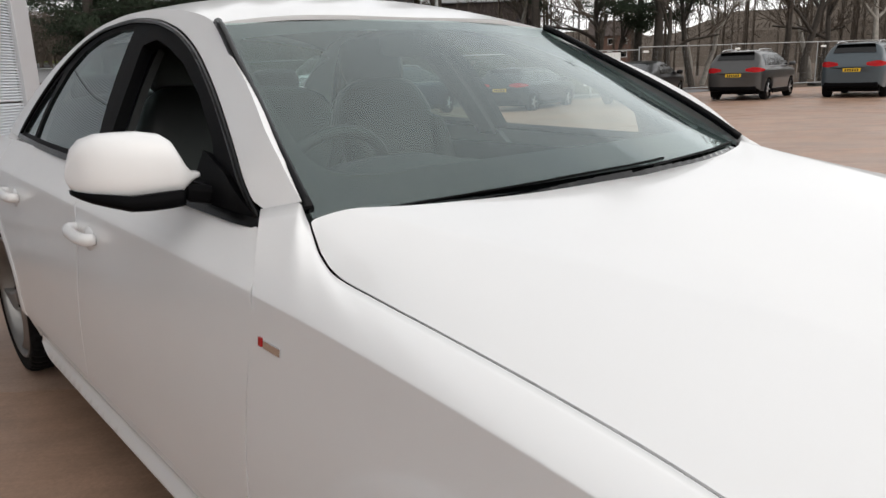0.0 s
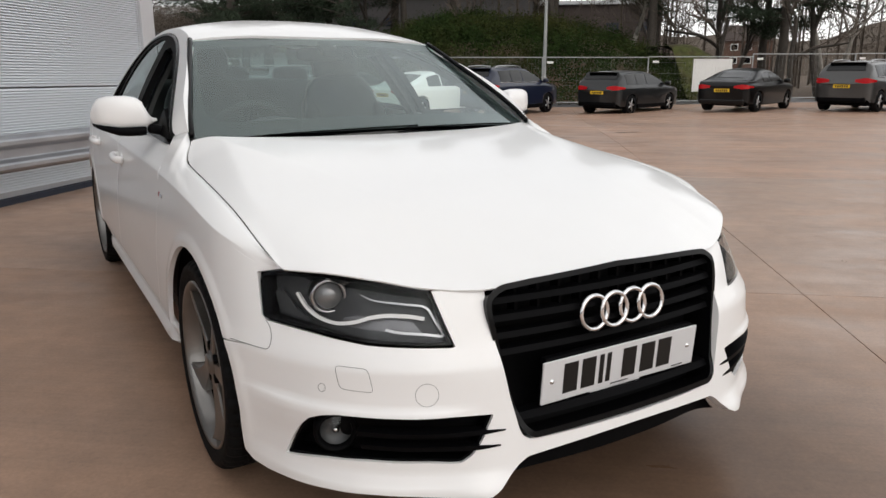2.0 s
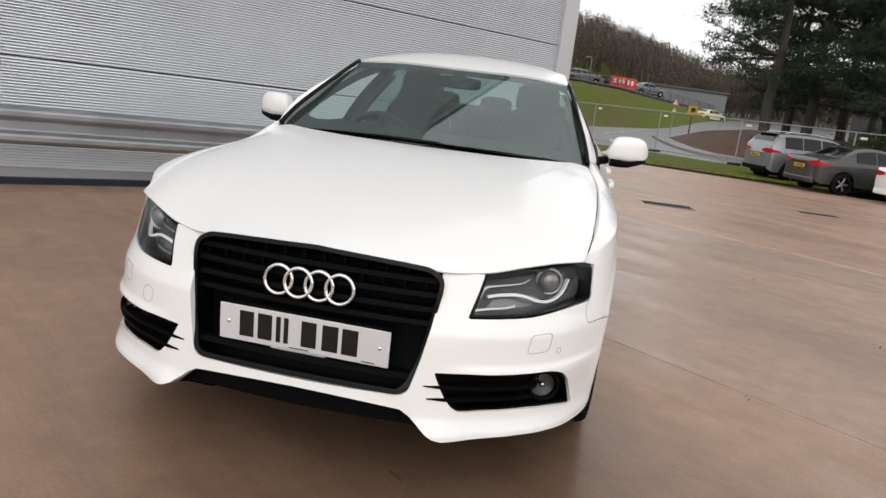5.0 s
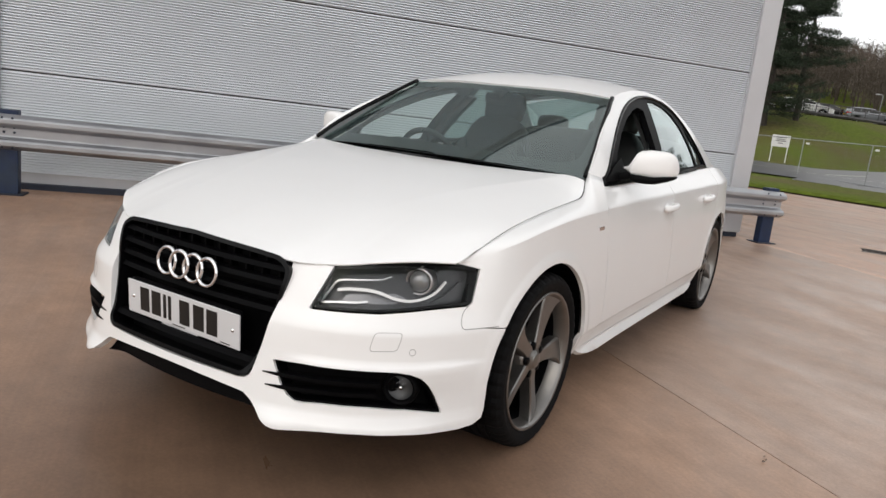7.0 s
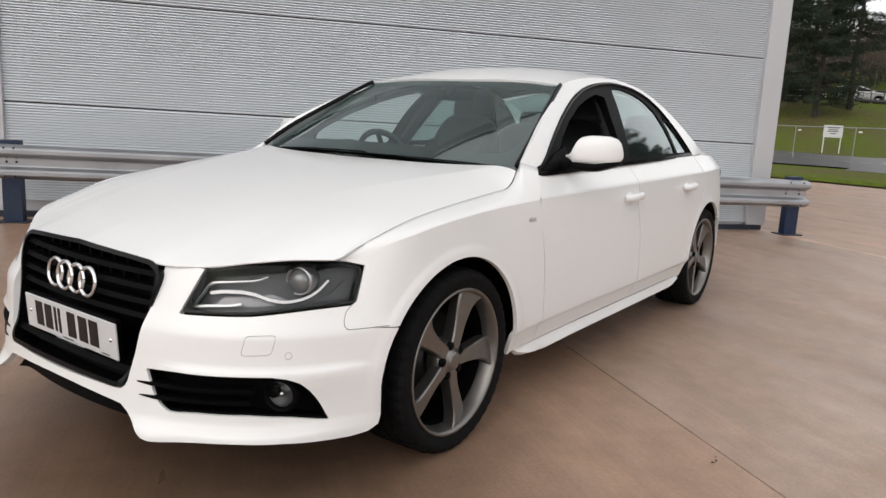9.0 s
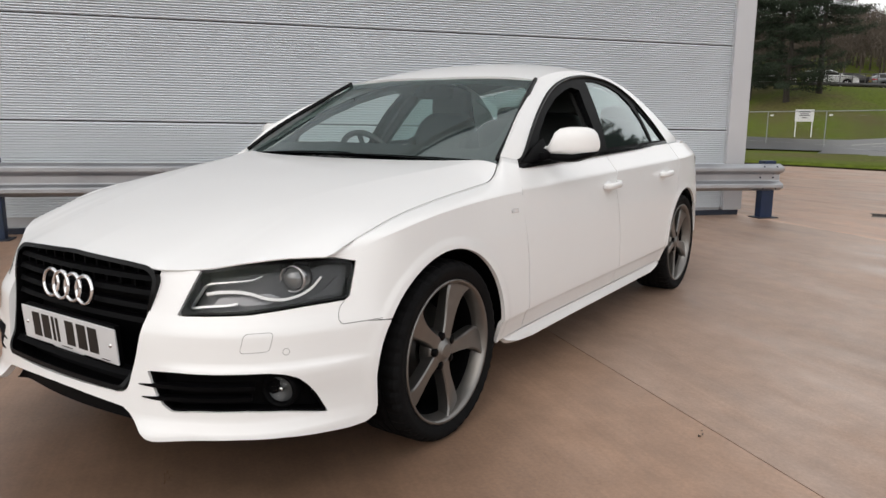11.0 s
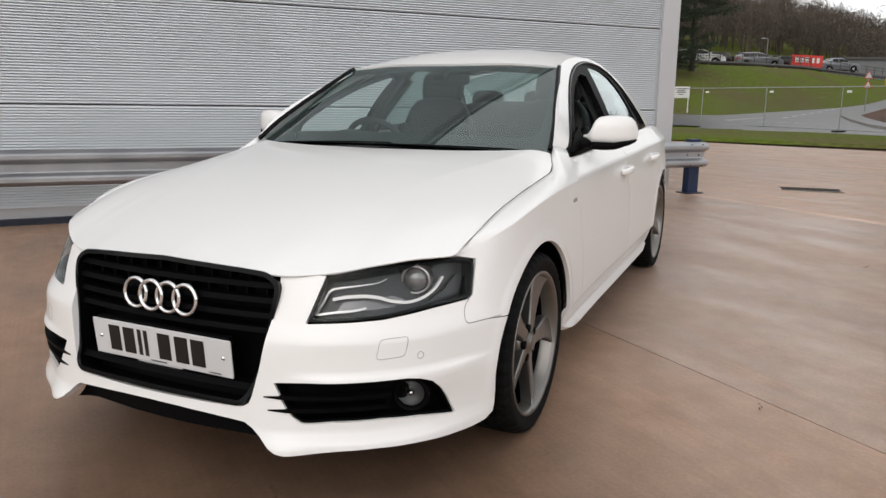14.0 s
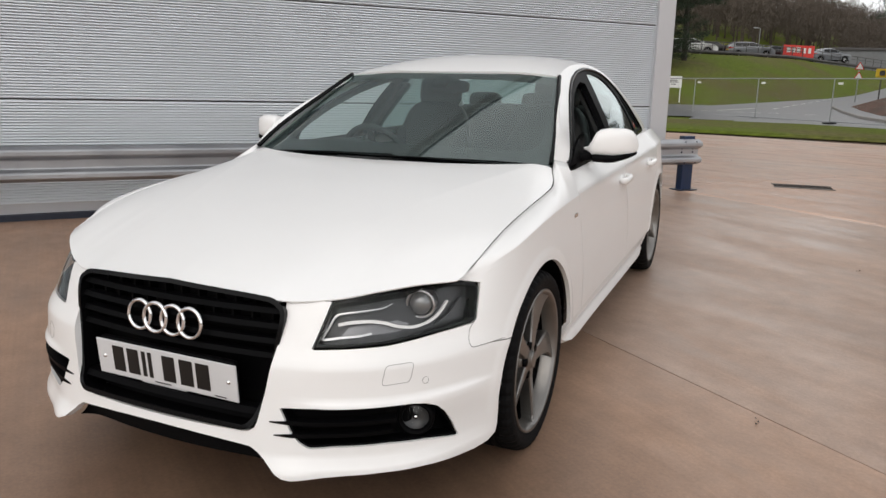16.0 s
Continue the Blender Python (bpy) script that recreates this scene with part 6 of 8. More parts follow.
def build_interior():
    cab = new("cabin_interior")
    cab.parent = car
    tagged(cab, "black leather cabin with right-hand drive")
    part("cabin_floor", box_bm((1.50, 2.9, 0.05), Matrix.Translation((0, 1.7, 0.22))), M_DASH, cab)
    part("engine_bay", box_bm((1.10, 1.05, 0.42), Matrix.Translation((0, -0.02, 0.42)), 0.05), M_BLACK, cab)
    part("engine_cover", box_bm((1.40, 0.55, 0.05), Matrix.Translation((0, 0.25, 0.72)), 0.01), M_BLACK, cab)
    part("bulkhead", box_bm((1.46, 0.05, 0.62), Matrix.Translation((0, 0.50, 0.52))), M_BLACK, cab)
    for sx in (-1, 1):
        part("door_card", box_bm((0.05, 1.95, 0.62), Matrix.Translation((sx * 0.735, 1.56, 0.565)), 0.02), M_DASH, cab)
        part("boot_side", box_bm((0.05, 0.9, 0.40), Matrix.Translation((sx * 0.70, 3.1, 0.66)), 0.02), M_DASH, cab)
    part("boot_floor", box_bm((1.3, 1.0, 0.05), Matrix.Translation((0, 3.1, 0.5))), M_DASH, cab)
    # dashboard
    vs, fs = [], []
    prof = [(0.42, 0.925), (0.56, 0.935), (0.78, 0.945), (0.92, 0.925), (0.97, 0.88), (0.95, 0.72), (0.90, 0.55)]
    xs = np.linspace(-0.72, 0.72, 30)
    for x in xs:
        for y, z in prof:
            hood = 0.045 * math.exp(-((x + 0.36) / 0.17) ** 2) * (1 if 0.75 < y < 0.95 else 0.2)
            vs.append((x, y + (0.05 * (x / 0.72) ** 2 if y < 0.6 else 0), z + hood - 0.02 * (x / 0.72) ** 4 - (0.01 if y < 0.6 else 0)))
    n = len(prof)
    fs = [(i * n + k, i * n + k + 1, (i + 1) * n + k + 1, (i + 1) * n + k) for i in range(len(xs) - 1) for k in range(n - 1)]
    link_mesh("dashboard", vs, fs, M_DASH, cab, "dark grey dashboard", True)
    part("centre_console", box_bm((0.24, 0.9, 0.30), Matrix.Translation((0, 1.25, 0.42)), 0.03), M_DASH, cab)
    # steering wheel on the car's right
    sm = Matrix.Translation((-0.37, 1.08, 0.868)) @ pose(0, 0, 0, -64, 0, 0)
    vs, fs, n1, n2 = [], [], 40, 10
    for i in range(n1):
        a = 2 * math.pi * i / n1
        for j in range(n2):
            b = 2 * math.pi * j / n2
            rr = 0.178 + 0.016 * math.cos(b)
            vs.append(sm @ Vector((rr * math.cos(a), rr * math.sin(a), 0.016 * math.sin(b))))
    fs = [(i * n2 + j, i * n2 + (j + 1) % n2, (i + 1) % n1 * n2 + (j + 1) % n2, (i + 1) % n1 * n2 + j) for i in range(n1) for j in range(n2)]
    sw = link_mesh("steering_wheel", vs, fs, M_SEAT, cab, "", True)
    v, f = superellipsoid((0, 0, 0), (0.075, 0.06, 0.03), 0.7, 0.8)
    link_mesh("wheel_boss", [sm @ q for q in v], f, M_DASH, sw, "", True)
    for a in (0, 180, 270):
        part("wheel_spoke", box_bm((0.12, 0.03, 0.012), sm @ pose(0, 0, 0, 0, 0, a) @ Matrix.Translation((0.12, 0, 0)), 0.004), M_DASH, sw)
    # front seats
    for sx in (-0.37, 0.37):
        st = new("front_seat")
        st.parent = cab
        back = pose(sx, 1.78, 0.78, -17, 0, 0)
        v, f = superellipsoid((0, 0, 0), (0.25, 0.085, 0.37), 0.45, 0.45)
        link_mesh("backrest", [back @ Vector((q.x * (1 - 0.22 * max(q.z, 0) / 0.37), q.y, q.z)) for q in v], f, M_SEAT, st, "", True)
        for bx in (-0.2, 0.2):
            v, f = superellipsoid((bx, -0.06, -0.06), (0.05, 0.06, 0.26), 0.7, 0.8)
            link_mesh("bolster", [back @ q for q in v], f, M_SEAT, st, "", True)
        v, f = superellipsoid((0, 0, 0), (0.135, 0.055, 0.095), 0.55, 0.6)
        hm = pose(sx, 1.905, 1.20, -10, 0, 0)
        link_mesh("headrest", [hm @ q for q in v], f, M_SEAT, st, "", True)
        v, f = superellipsoid((sx, 1.50, 0.47), (0.26, 0.29, 0.11), 0.5, 0.5)
        link_mesh("cushion", v, f, M_SEAT, st, "", True)
    v, f = superellipsoid((0, 0, 0), (0.66, 0.08, 0.33), 0.35, 0.35)
    bm_ = pose(0, 2.62, 0.80, -24, 0, 0)
    link_mesh("rear_backrest", [bm_ @ q for q in v], f, M_SEAT, cab, "", True)
    v, f = superellipsoid((0, 2.35, 0.48), (0.66, 0.28, 0.10), 0.4, 0.4)
    link_mesh("rear_cushion", v, f, M_SEAT, cab, "", True)
    for sx in (-0.4, 0, 0.4):
        v, f = superellipsoid((sx, 2.76, 1.13), (0.12, 0.045, 0.065), 0.6, 0.6)
        link_mesh("rear_headrest", v, f, M_SEAT, cab, "", True)
    part("parcel_shelf", box_bm((1.2, 0.5, 0.03), Matrix.Translation((0, 3.0, 1.0))), M_DASH, cab)
    hl = [(float(u), float(y)) for u, y in ((-0.96, 1.24), (-0.5, 1.22), (0, 1.20), (0.5, 1.22), (0.96, 1.24), (0.96, 2.5), (-0.96, 2.5))]
    panel("headliner", hl, roof, M_HEADLINER, cab, "pale grey roof lining", gap=0.08, flange=0, sink=0.03)
    # interior mirror and its stalk
    v, f = superellipsoid((0, 1.17, 1.235), (0.115, 0.018, 0.032), 0.5, 0.5)
    link_mesh("interior_mirror", v, f, M_BLACK, cab, "", True)
    part("sensor_housing", box_bm((0.07, 0.10, 0.03), Matrix.Translation((0, 1.09, 1.258)) @ pose(0, 0, 0, 26, 0, 0), 0.012), M_BLACK, cab)
    for flip in (False, True):
        panel("pillar_trim", [(1.57, 0.93), (1.66, 0.93), (1.80, 1.28), (1.68, 1.28)], upper, M_DASH, cab, gap=0.06, mirror=not flip, flange=0.02, sink=0.05)


def build_wipers():
    for k, (u0, u1, v1) in enumerate(((-0.80, 0.12, 0.02), (0.02, 0.90, 0.022))):
        wp = new("wiper")
        wp.parent = car
        us = np.linspace(u0, u1, 12)
        pts = [Vector(windscreen(u, 0.002 + v1 * (u - u0) / (u1 - u0))) + Vector((0, -0.010, -0.003)) for u in us]
        v, f = tube(pts, 0.0028, 6)
        part("wiper_blade", weld_bm(v, f), M_BLACK, wp)
    xs = np.linspace(-0.70, 0.70, 30)
    vs = []
    for x in xs:
        y = cowl_y(x)
        zb = float(bonnet(np.array(x), np.array(y - 0.03))[2]) - 0.012
        w = windscreen(x / 0.72, 0.03)
        vs += [(x, y - 0.05, zb - 0.01), (x, y - 0.005, zb), (x, float(w[1]), float(w[2]) - 0.006)]
    fs = [(3 * i + k, 3 * i + k + 1, 3 * i + k + 4, 3 * i + k + 3) for i in range(len(xs) - 1) for k in range(2)]
    link_mesh("scuttle", vs, fs, M_DARKGLASS, car, "black scuttle panel")


def build_tail():
    for flip in (False, True):
        rb = [(sy(3.19), 0.575), (sy(3.46), 0.595), (PS[-1], 0.60), (PS[-1], 0.25), (s_at(0.6, 3.76), 0.22), (sy(3.3), 0.22)] + arch_pts(AXLE_R, 89, 50, ARCH, 8)
        panel("rear_bumper", rb, body, M_WHITE, car, gap=0.04, mirror=flip)
        tl = [(sy(3.465), 0.605), (s_at(0.52, 3.78), 0.61), (s_at(0.50, 3.785), 0.78), (sy(3.435), 0.765)]
        panel("tail_lamp", tl, body, M_RED, car, "dark red tail lamp", gap=0.03, mirror=flip)
        bl = [(s_at(0.515, 3.78), 0.605), (PS[-1], 0.605), (PS[-1], 0.955), (s_at(0.62, 3.70), 0.925), (sy(3.55), 0.905), (sy(3.53), 0.785), (s_at(0.5, 3.785), 0.785)]
        panel("boot_lid", bl, body, M_WHITE, car, gap=0.04, mirror=flip)

    def deck(u, y):
        u, y = np.asarray(u, float), np.asarray(y, float)
        yy = np.clip(y, 2.7, 3.62)
        e = np.array([body(sy(min(float(v), 3.5)), 0.955)[0] for v in np.ravel(yy)]).reshape(np.shape(yy))
        z = 0.945 + 0.045 * (1 - u ** 2) + 0.010 * step(y, 3.3, 3.7)
        return np.stack([e * u * 1.0, y - 0.10 * u ** 4 + 0 * z, z], -1)
    panel("boot_deck", [(-0.97, 2.9), (0.97, 2.9), (0.97, 3.62), (-0.97, 3.62)], deck, M_WHITE, car, gap=0.07, flange=0.03)


for flip in (False, True):
    build_headlamp(flip)
    build_fog(flip)
    build_mirror(flip)
    build_handle(1.479, 0.782, flip)
    build_handle(2.356, 0.79, flip)
    build_badge(flip)
    build_wheel(0.750 * (-1 if flip else 1), AXLE_F + 0.018, -6, flip)
    build_wheel(0.735 * (-1 if flip else 1), AXLE_R, 50, flip)
build_grille()
build_bumper_details()
build_interior()
build_wipers()
build_tail()


# ---- parked cars ----
def build_parked(name, label, x, y, heading, kind, length, width, high, wheelbase, paint, x_is="wheel", z=0.0, group="parked cars", k=1.27):
    """A parked car. (x, y): its right rear wheel's place on the ground; heading: degrees from +x."""
    h = radians(heading)
    over = (length - wheelbase) * 0.48
    fwd, right = Vector((math.cos(h), math.sin(h), 0)), Vector((math.sin(h), -math.cos(h), 0))
    if z == 0.0:
        x, y = out(x, y, k)
        z = fall(x, y)
    o = Vector((x, y, z)) - right * (width / 2 - 0.1) - fwd * over
    m = Matrix.Translation(o) @ pose(0, 0, 0, 0, 0, heading)
    pc = thing(name, label, "car", group, m)
    L, W, H = length, width / 2, high
    if kind == "saloon":
        top = spline([(0, 0.60), (0.02, 0.68), (0.13, 0.715), (0.19, 0.80), (0.30, 0.955), (0.40, 1.0), (0.52, 0.97), (0.60, 0.86), (0.71, 0.665), (0.85, 0.615), (0.95, 0.54), (0.985, 0.44), (1, 0.34)])
        cab = (0.16, 0.70)
    elif kind == "coupe":
        top = spline([(0, 0.60), (0.02, 0.69), (0.10, 0.735), (0.18, 0.82), (0.32, 0.965), (0.42, 1.0), (0.52, 0.965), (0.60, 0.86), (0.70, 0.68), (0.85, 0.635), (0.95, 0.56), (0.985, 0.45), (1, 0.34)])
        cab = (0.14, 0.69)
    else:
        top = spline([(0, 0.55), (0.012, 0.68), (0.05, 0.84), (0.085, 0.955), (0.16, 0.985), (0.35, 1.0), (0.50, 0.975), (0.60, 0.87), (0.72, 0.665), (0.86, 0.615), (0.95, 0.55), (0.985, 0.44), (1, 0.33)])
        cab = (0.03, 0.71)
    belt = 0.665 if kind != "saloon" else 0.66
    wid = spline([(0, 0.70), (0.006, 0.80), (0.018, 0.89), (0.045, 0.945), (0.10, 0.98), (0.2, 1.0), (0.8, 1.0), (0.93, 0.93), (0.98, 0.82), (1, 0.66)])
    low = spline([(0, 0.26), (0.05, 0.19), (0.95, 0.17), (1, 0.20)])
    axle = (over / L, (over + wheelbase) / L)
    rw = 0.335 if high > 1.5 else 0.32
    ts = np.unique(np.r_[np.linspace(0, 0.1, 14), np.linspace(0.12, 0.9, 36), np.linspace(0.92, 1, 9), [a + d for a in axle for d in np.linspace(-0.095, 0.095, 21)]])

    def section(t):
        tz, w, lz = float(top(t)) * H, float(wid(t)) * W, float(low(t)) * H
        bz = min(belt * H, tz - 0.02)
        for ax in axle:
            d = abs(t - ax) * L
            if d < rw + 0.05:
                lz = max(lz, rw + math.sqrt(max((rw + 0.05) ** 2 - d * d, 0)))
        inn = (tz - bz) / H
        s1, s2 = w - 0.55 * inn * H * 0.55, w - 0.9 * inn * H * 0.55
        return [(w * 0.97, lz), (w, max(0.45 * H, lz + 0.01)), (w * 0.995, max(0.58 * H, lz + 0.02) if tz > 0.6 * H else bz * 0.9), (w * 0.955, bz),
                ((s1 + s2) / 2 * 0.985, bz + (tz - bz) * 0.78), (s2 * 0.80, bz + (tz - bz) * 0.96), (s2 * 0.45, tz), (0, tz + 0.008)]
    def fair(sec):
        # a smooth line through the section's corners
        q = np.array(sec)
        return [tuple(v) for v in spline(np.c_[np.arange(len(q)), q])(np.linspace(0, len(q) - 1, 26))]
    secs = [fair(section(t)) for t in ts]
    vs, fs = [], []
    for t, sec in zip(ts, secs):
        for yy, zz in sec:
            vs.append((t * L, -yy, zz))
        for yy, zz in sec[-2::-1]:
            vs.append((t * L, yy, zz))
    n = 2 * len(secs[0]) - 1
    fs = [(i * n + k, i * n + k + 1, (i + 1) * n + k + 1, (i + 1) * n + k) for i in range(len(ts) - 1) for k in range(n - 1)]
    fs += [tuple(range(n))[::-1], tuple(range((len(ts) - 1) * n, len(ts) * n))]
    link_mesh("body", vs, fs, paint, pc, "", True)
    part("underbody", box_bm((L * 0.86, width * 0.80, 0.30), Matrix.Translation((L / 2, 0, 0.34)), 0.05), M_BLACK, pc)
    # side windows follow the cabin
    for sg in (-1, 1):
        for w0, w1 in ((cab[0] + 0.085, 0.255), (0.262, 0.402), (0.414, cab[1] - 0.062)):
            if w1 - w0 < 0.03:
                continue
            vs, fs, us = [], [], np.linspace(w0, w1, 14)
            for t in us:
                q = np.array(section(t))
                skin = spline(np.c_[np.arange(len(q)), q])
                vs += [(t * L, sg * (float(skin(u)[0]) + 0.007), float(skin(u)[1]) + 0.003) for u in (3.10, 3.32, 3.54, 3.76, 3.97)]
            for i in range(len(us) - 1):
                for k in range(4):
                    f = (5 * i + k, 5 * i + 5 + k, 5 * i + 6 + k, 5 * i + 1 + k)
                    fs.append(f if sg < 0 else f[::-1])
            link_mesh("side_window", vs, fs, M_DARKGLASS, pc, "", True)
        # bright line along the windows' foot
        if kind == "suv":
            line = []
            for t in np.linspace(cab[0] + 0.08, cab[1] - 0.06, 18):
                q = np.array(section(t))
                p = spline(np.c_[np.arange(len(q)), q])(3.06)
                line.append(Vector((t * L, sg * (float(p[0]) + 0.006), float(p[1]))))
            v, f = tube(line, 0.010, 6)
            part("window_trim", weld_bm(v, f), M_ALU, pc, "bright window trim", True)
    # screens
    for t0, t1, nm in ((0.038 if kind in ("hatch", "suv") else cab[0] + 0.01, 0.080 if kind in ("hatch", "suv") else 0.275, "rear_window"), (0.575, 0.70, "windscreen")):
        vs, fs, us = [], [], np.linspace(t0, t1, 7)
        for t in us:
            sec = section(t)
            yy = sec[5][0] * 0.98 if t > 0.1 or kind != "hatch" else float(wid(t)) * W * 0.74
            for k in np.linspace(-1, 1, 7):
                vs.append((t * L - (0.012 if nm == "rear_window" else -0.012), k * yy, float(top(t)) * H + 0.012 - 0.03 * k * k * (1 if t > 0.1 else 0.3)))
        fs = [(7 * i + k, 7 * i + 7 + k, 7 * i + 8 + k, 7 * i + 1 + k) for i in range(6) for k in range(6)]
        link_mesh(nm, vs, fs, M_DARKGLASS, pc, "", True)
    for sg in (-1, 1):
        # a lens that wraps round the corner, narrowing forwards
        vs, fs, us = [], [], np.r_[np.linspace(0.0, 0.03, 8), np.linspace(0.04, 0.085, 6)]
        lz = (0.60 if kind in ("suv", "hatch") else 0.575) * H
        for i, t in enumerate(us):
            yy = float(wid(t)) * W * 0.985 + 0.008
            half = 0.075 * (1 - 0.70 * i / (len(us) - 1)) * H
            vs += [(t * L - 0.006, sg * yy, lz + half * 0.8), (t * L - 0.006, sg * (yy + 0.004), lz), (t * L - 0.006, sg * yy, lz - half * 0.6)]
        inn = float(wid(0)) * W
        vs = [(-0.010, sg * inn * 0.60, lz + 0.030 * H), (-0.014, sg * inn * 0.60, lz), (-0.010, sg * inn * 0.60, lz - 0.018 * H)] + vs
        for i in range(len(us)):
            for k in range(2):
                q = (3 * i + k, 3 * i + 3 + k, 3 * i + 4 + k, 3 * i + 1 + k)
                fs.append(q if sg < 0 else q[::-1])
        link_mesh("tail_lamp", vs, fs, M_RED, pc, "red tail lamp", True)
    pl = part("number_plate", box_bm((0.01, 0.50, 0.105), Matrix.Translation((-0.004, 0, 0.50 * H)), 0.003), M_PLATEYELLOW, pc, "yellow rear number plate with dark bars")
    for k in range(6):
        part("bar", box_bm((0.004, 0.045, 0.07), Matrix.Translation((-0.010, -0.17 + k * 0.068, 0.50 * H))), M_INK, pl)
    for sg in (-1, 1) if kind in ("suv", "hatch") else ():
        part("sill_trim", box_bm((wheelbase - 2.3 * rw, 0.05, 0.14), Matrix.Translation((over + wheelbase / 2, sg * (W - 0.01), 0.27)), 0.015), M_BLACK, pc)
    if kind in ("suv", "hatch"):
        part("roof_spoiler", box_bm((0.20, width * 0.60, 0.03), Matrix.Translation((0.085 * L - 0.06, 0, 0.955 * H + 0.010)), 0.012), paint, pc)
    part("rear_bumper", box_bm((0.12, width * 0.80, 0.17), Matrix.Translation((0.052, 0, 0.24 * H)), 0.045, 4), M_BLACK if kind in ("suv", "hatch") else paint, pc)
    part("front_bumper", box_bm((0.14, width * 0.66, 0.20), Matrix.Translation((L - 0.07, 0, 0.25 * H)), 0.05, 3), paint, pc)
    for ax in axle:
        for sg in (-1, 1):
            wm = Matrix.Translation((ax * L, sg * (W - 0.13), rw)) @ pose(0, 0, 0, 0, 0, 90 * sg)
            wheel = new("wheel")
            wheel.parent = pc
            v, f = lathe([(rw * 0.66, -0.1), (rw * 0.94, -0.11), (rw, -0.08), (rw, 0.08), (rw * 0.94, 0.11), (rw * 0.66, 0.105)], 32)
            link_mesh("tyre", [wm @ q for q in v], f, M_TYRE, wheel, "", True)
            v, f = lathe([(0, 0.06), (0.05, 0.075), (0.07, 0.06), (rw * 0.60, 0.05), (rw * 0.68, 0.108), (rw * 0.64, 0.11)], 30)
            link_mesh("rim", [wm @ q for q in v], f, M_BLACK, wheel, "", True)
            for k in range(5):
                a = wm @ pose(0, 0, 0, 72 * k, 0, 0)
                part("spoke", box_bm((0.025, rw * 0.60, 0.055), a @ Matrix.Translation((0.085, rw * 0.34, 0)), 0.008, 1), M_ALU, wheel)
    for sg in (-1, 1):
        v, f = superellipsoid((cab[1] * L - 0.05, sg * (W + 0.08), belt * H + 0.06), (0.06, 0.11, 0.07), 0.6, 0.6, None, 12, 8)
        link_mesh("door_mirror", v, f, paint, pc, "", True)
        if kind == "suv":
            v, f = tube([Vector((L * a, sg * W * 0.62, H * b)) for a, b in ((0.13, 0.975), (0.16, 1.005), (0.3, 1.018), (0.44, 1.005), (0.48, 0.975))], 0.017, 6)
            part("roof_rail", weld_bm(v, f), M_ALU, pc, "", True)
        elif kind == "hatch":
            part("aerial", box_bm((0.10, 0.03, 0.05), Matrix.Translation((L * 0.16, 0, H * 0.995)), 0.012), M_BLACK, pc) if sg > 0 else None
    return pc


ROW = "cars parked along the fence"
build_parked("parked_car", "silver compact SUV parked at the yard's edge", 5.45, 16.1, 17, "suv", 4.37, 1.9, 1.63, 2.66, M_SILVER, group=ROW, k=1.38)
build_parked("parked_car", "white saloon car parked before the fence", 7.93, 13.85, 19, "saloon", 4.55, 1.8, 1.44, 2.73, M_WHITE, group=ROW)
build_parked("parked_car", "dark grey saloon car parked before the fence", 6.5, 15.6, 19, "saloon", 4.6, 1.82, 1.46, 2.75, M_GREYPAINT, group=ROW)
build_parked("parked_car", "navy blue crossover car with roof rails", 9.75, 12.65, 21, "suv", 4.45, 1.84, 1.6, 2.65, M_NAVY, group=ROW, k=1.35)
build_parked("parked_car", "dark grey hatchback car parked before the fence", 13.41, 12.23, 15, "hatch", 4.34, 1.8, 1.45, 2.65, M_DARKGREY, group=ROW)
build_parked("parked_car", "black coupe car parked before the fence", 17.36, 11.43, 17, "coupe", 4.64, 1.82, 1.38, 2.81, M_BLACKPAINT, group=ROW, k=1.14)
build_parked("parked_car", "grey SUV with roof rails parked before the fence", 20.2, 9.6, 10, "suv", 4.39, 1.84, 1.6, 2.65, M_GREYPAINT, group=ROW, k=1.12)
build_parked("parked_car", "blue-grey SUV parked before the fence", 22.2, 7.1, 10, "suv", 4.6, 1.9, 1.74, 2.74, M_BLUEGREY, group=ROW, k=1.12)


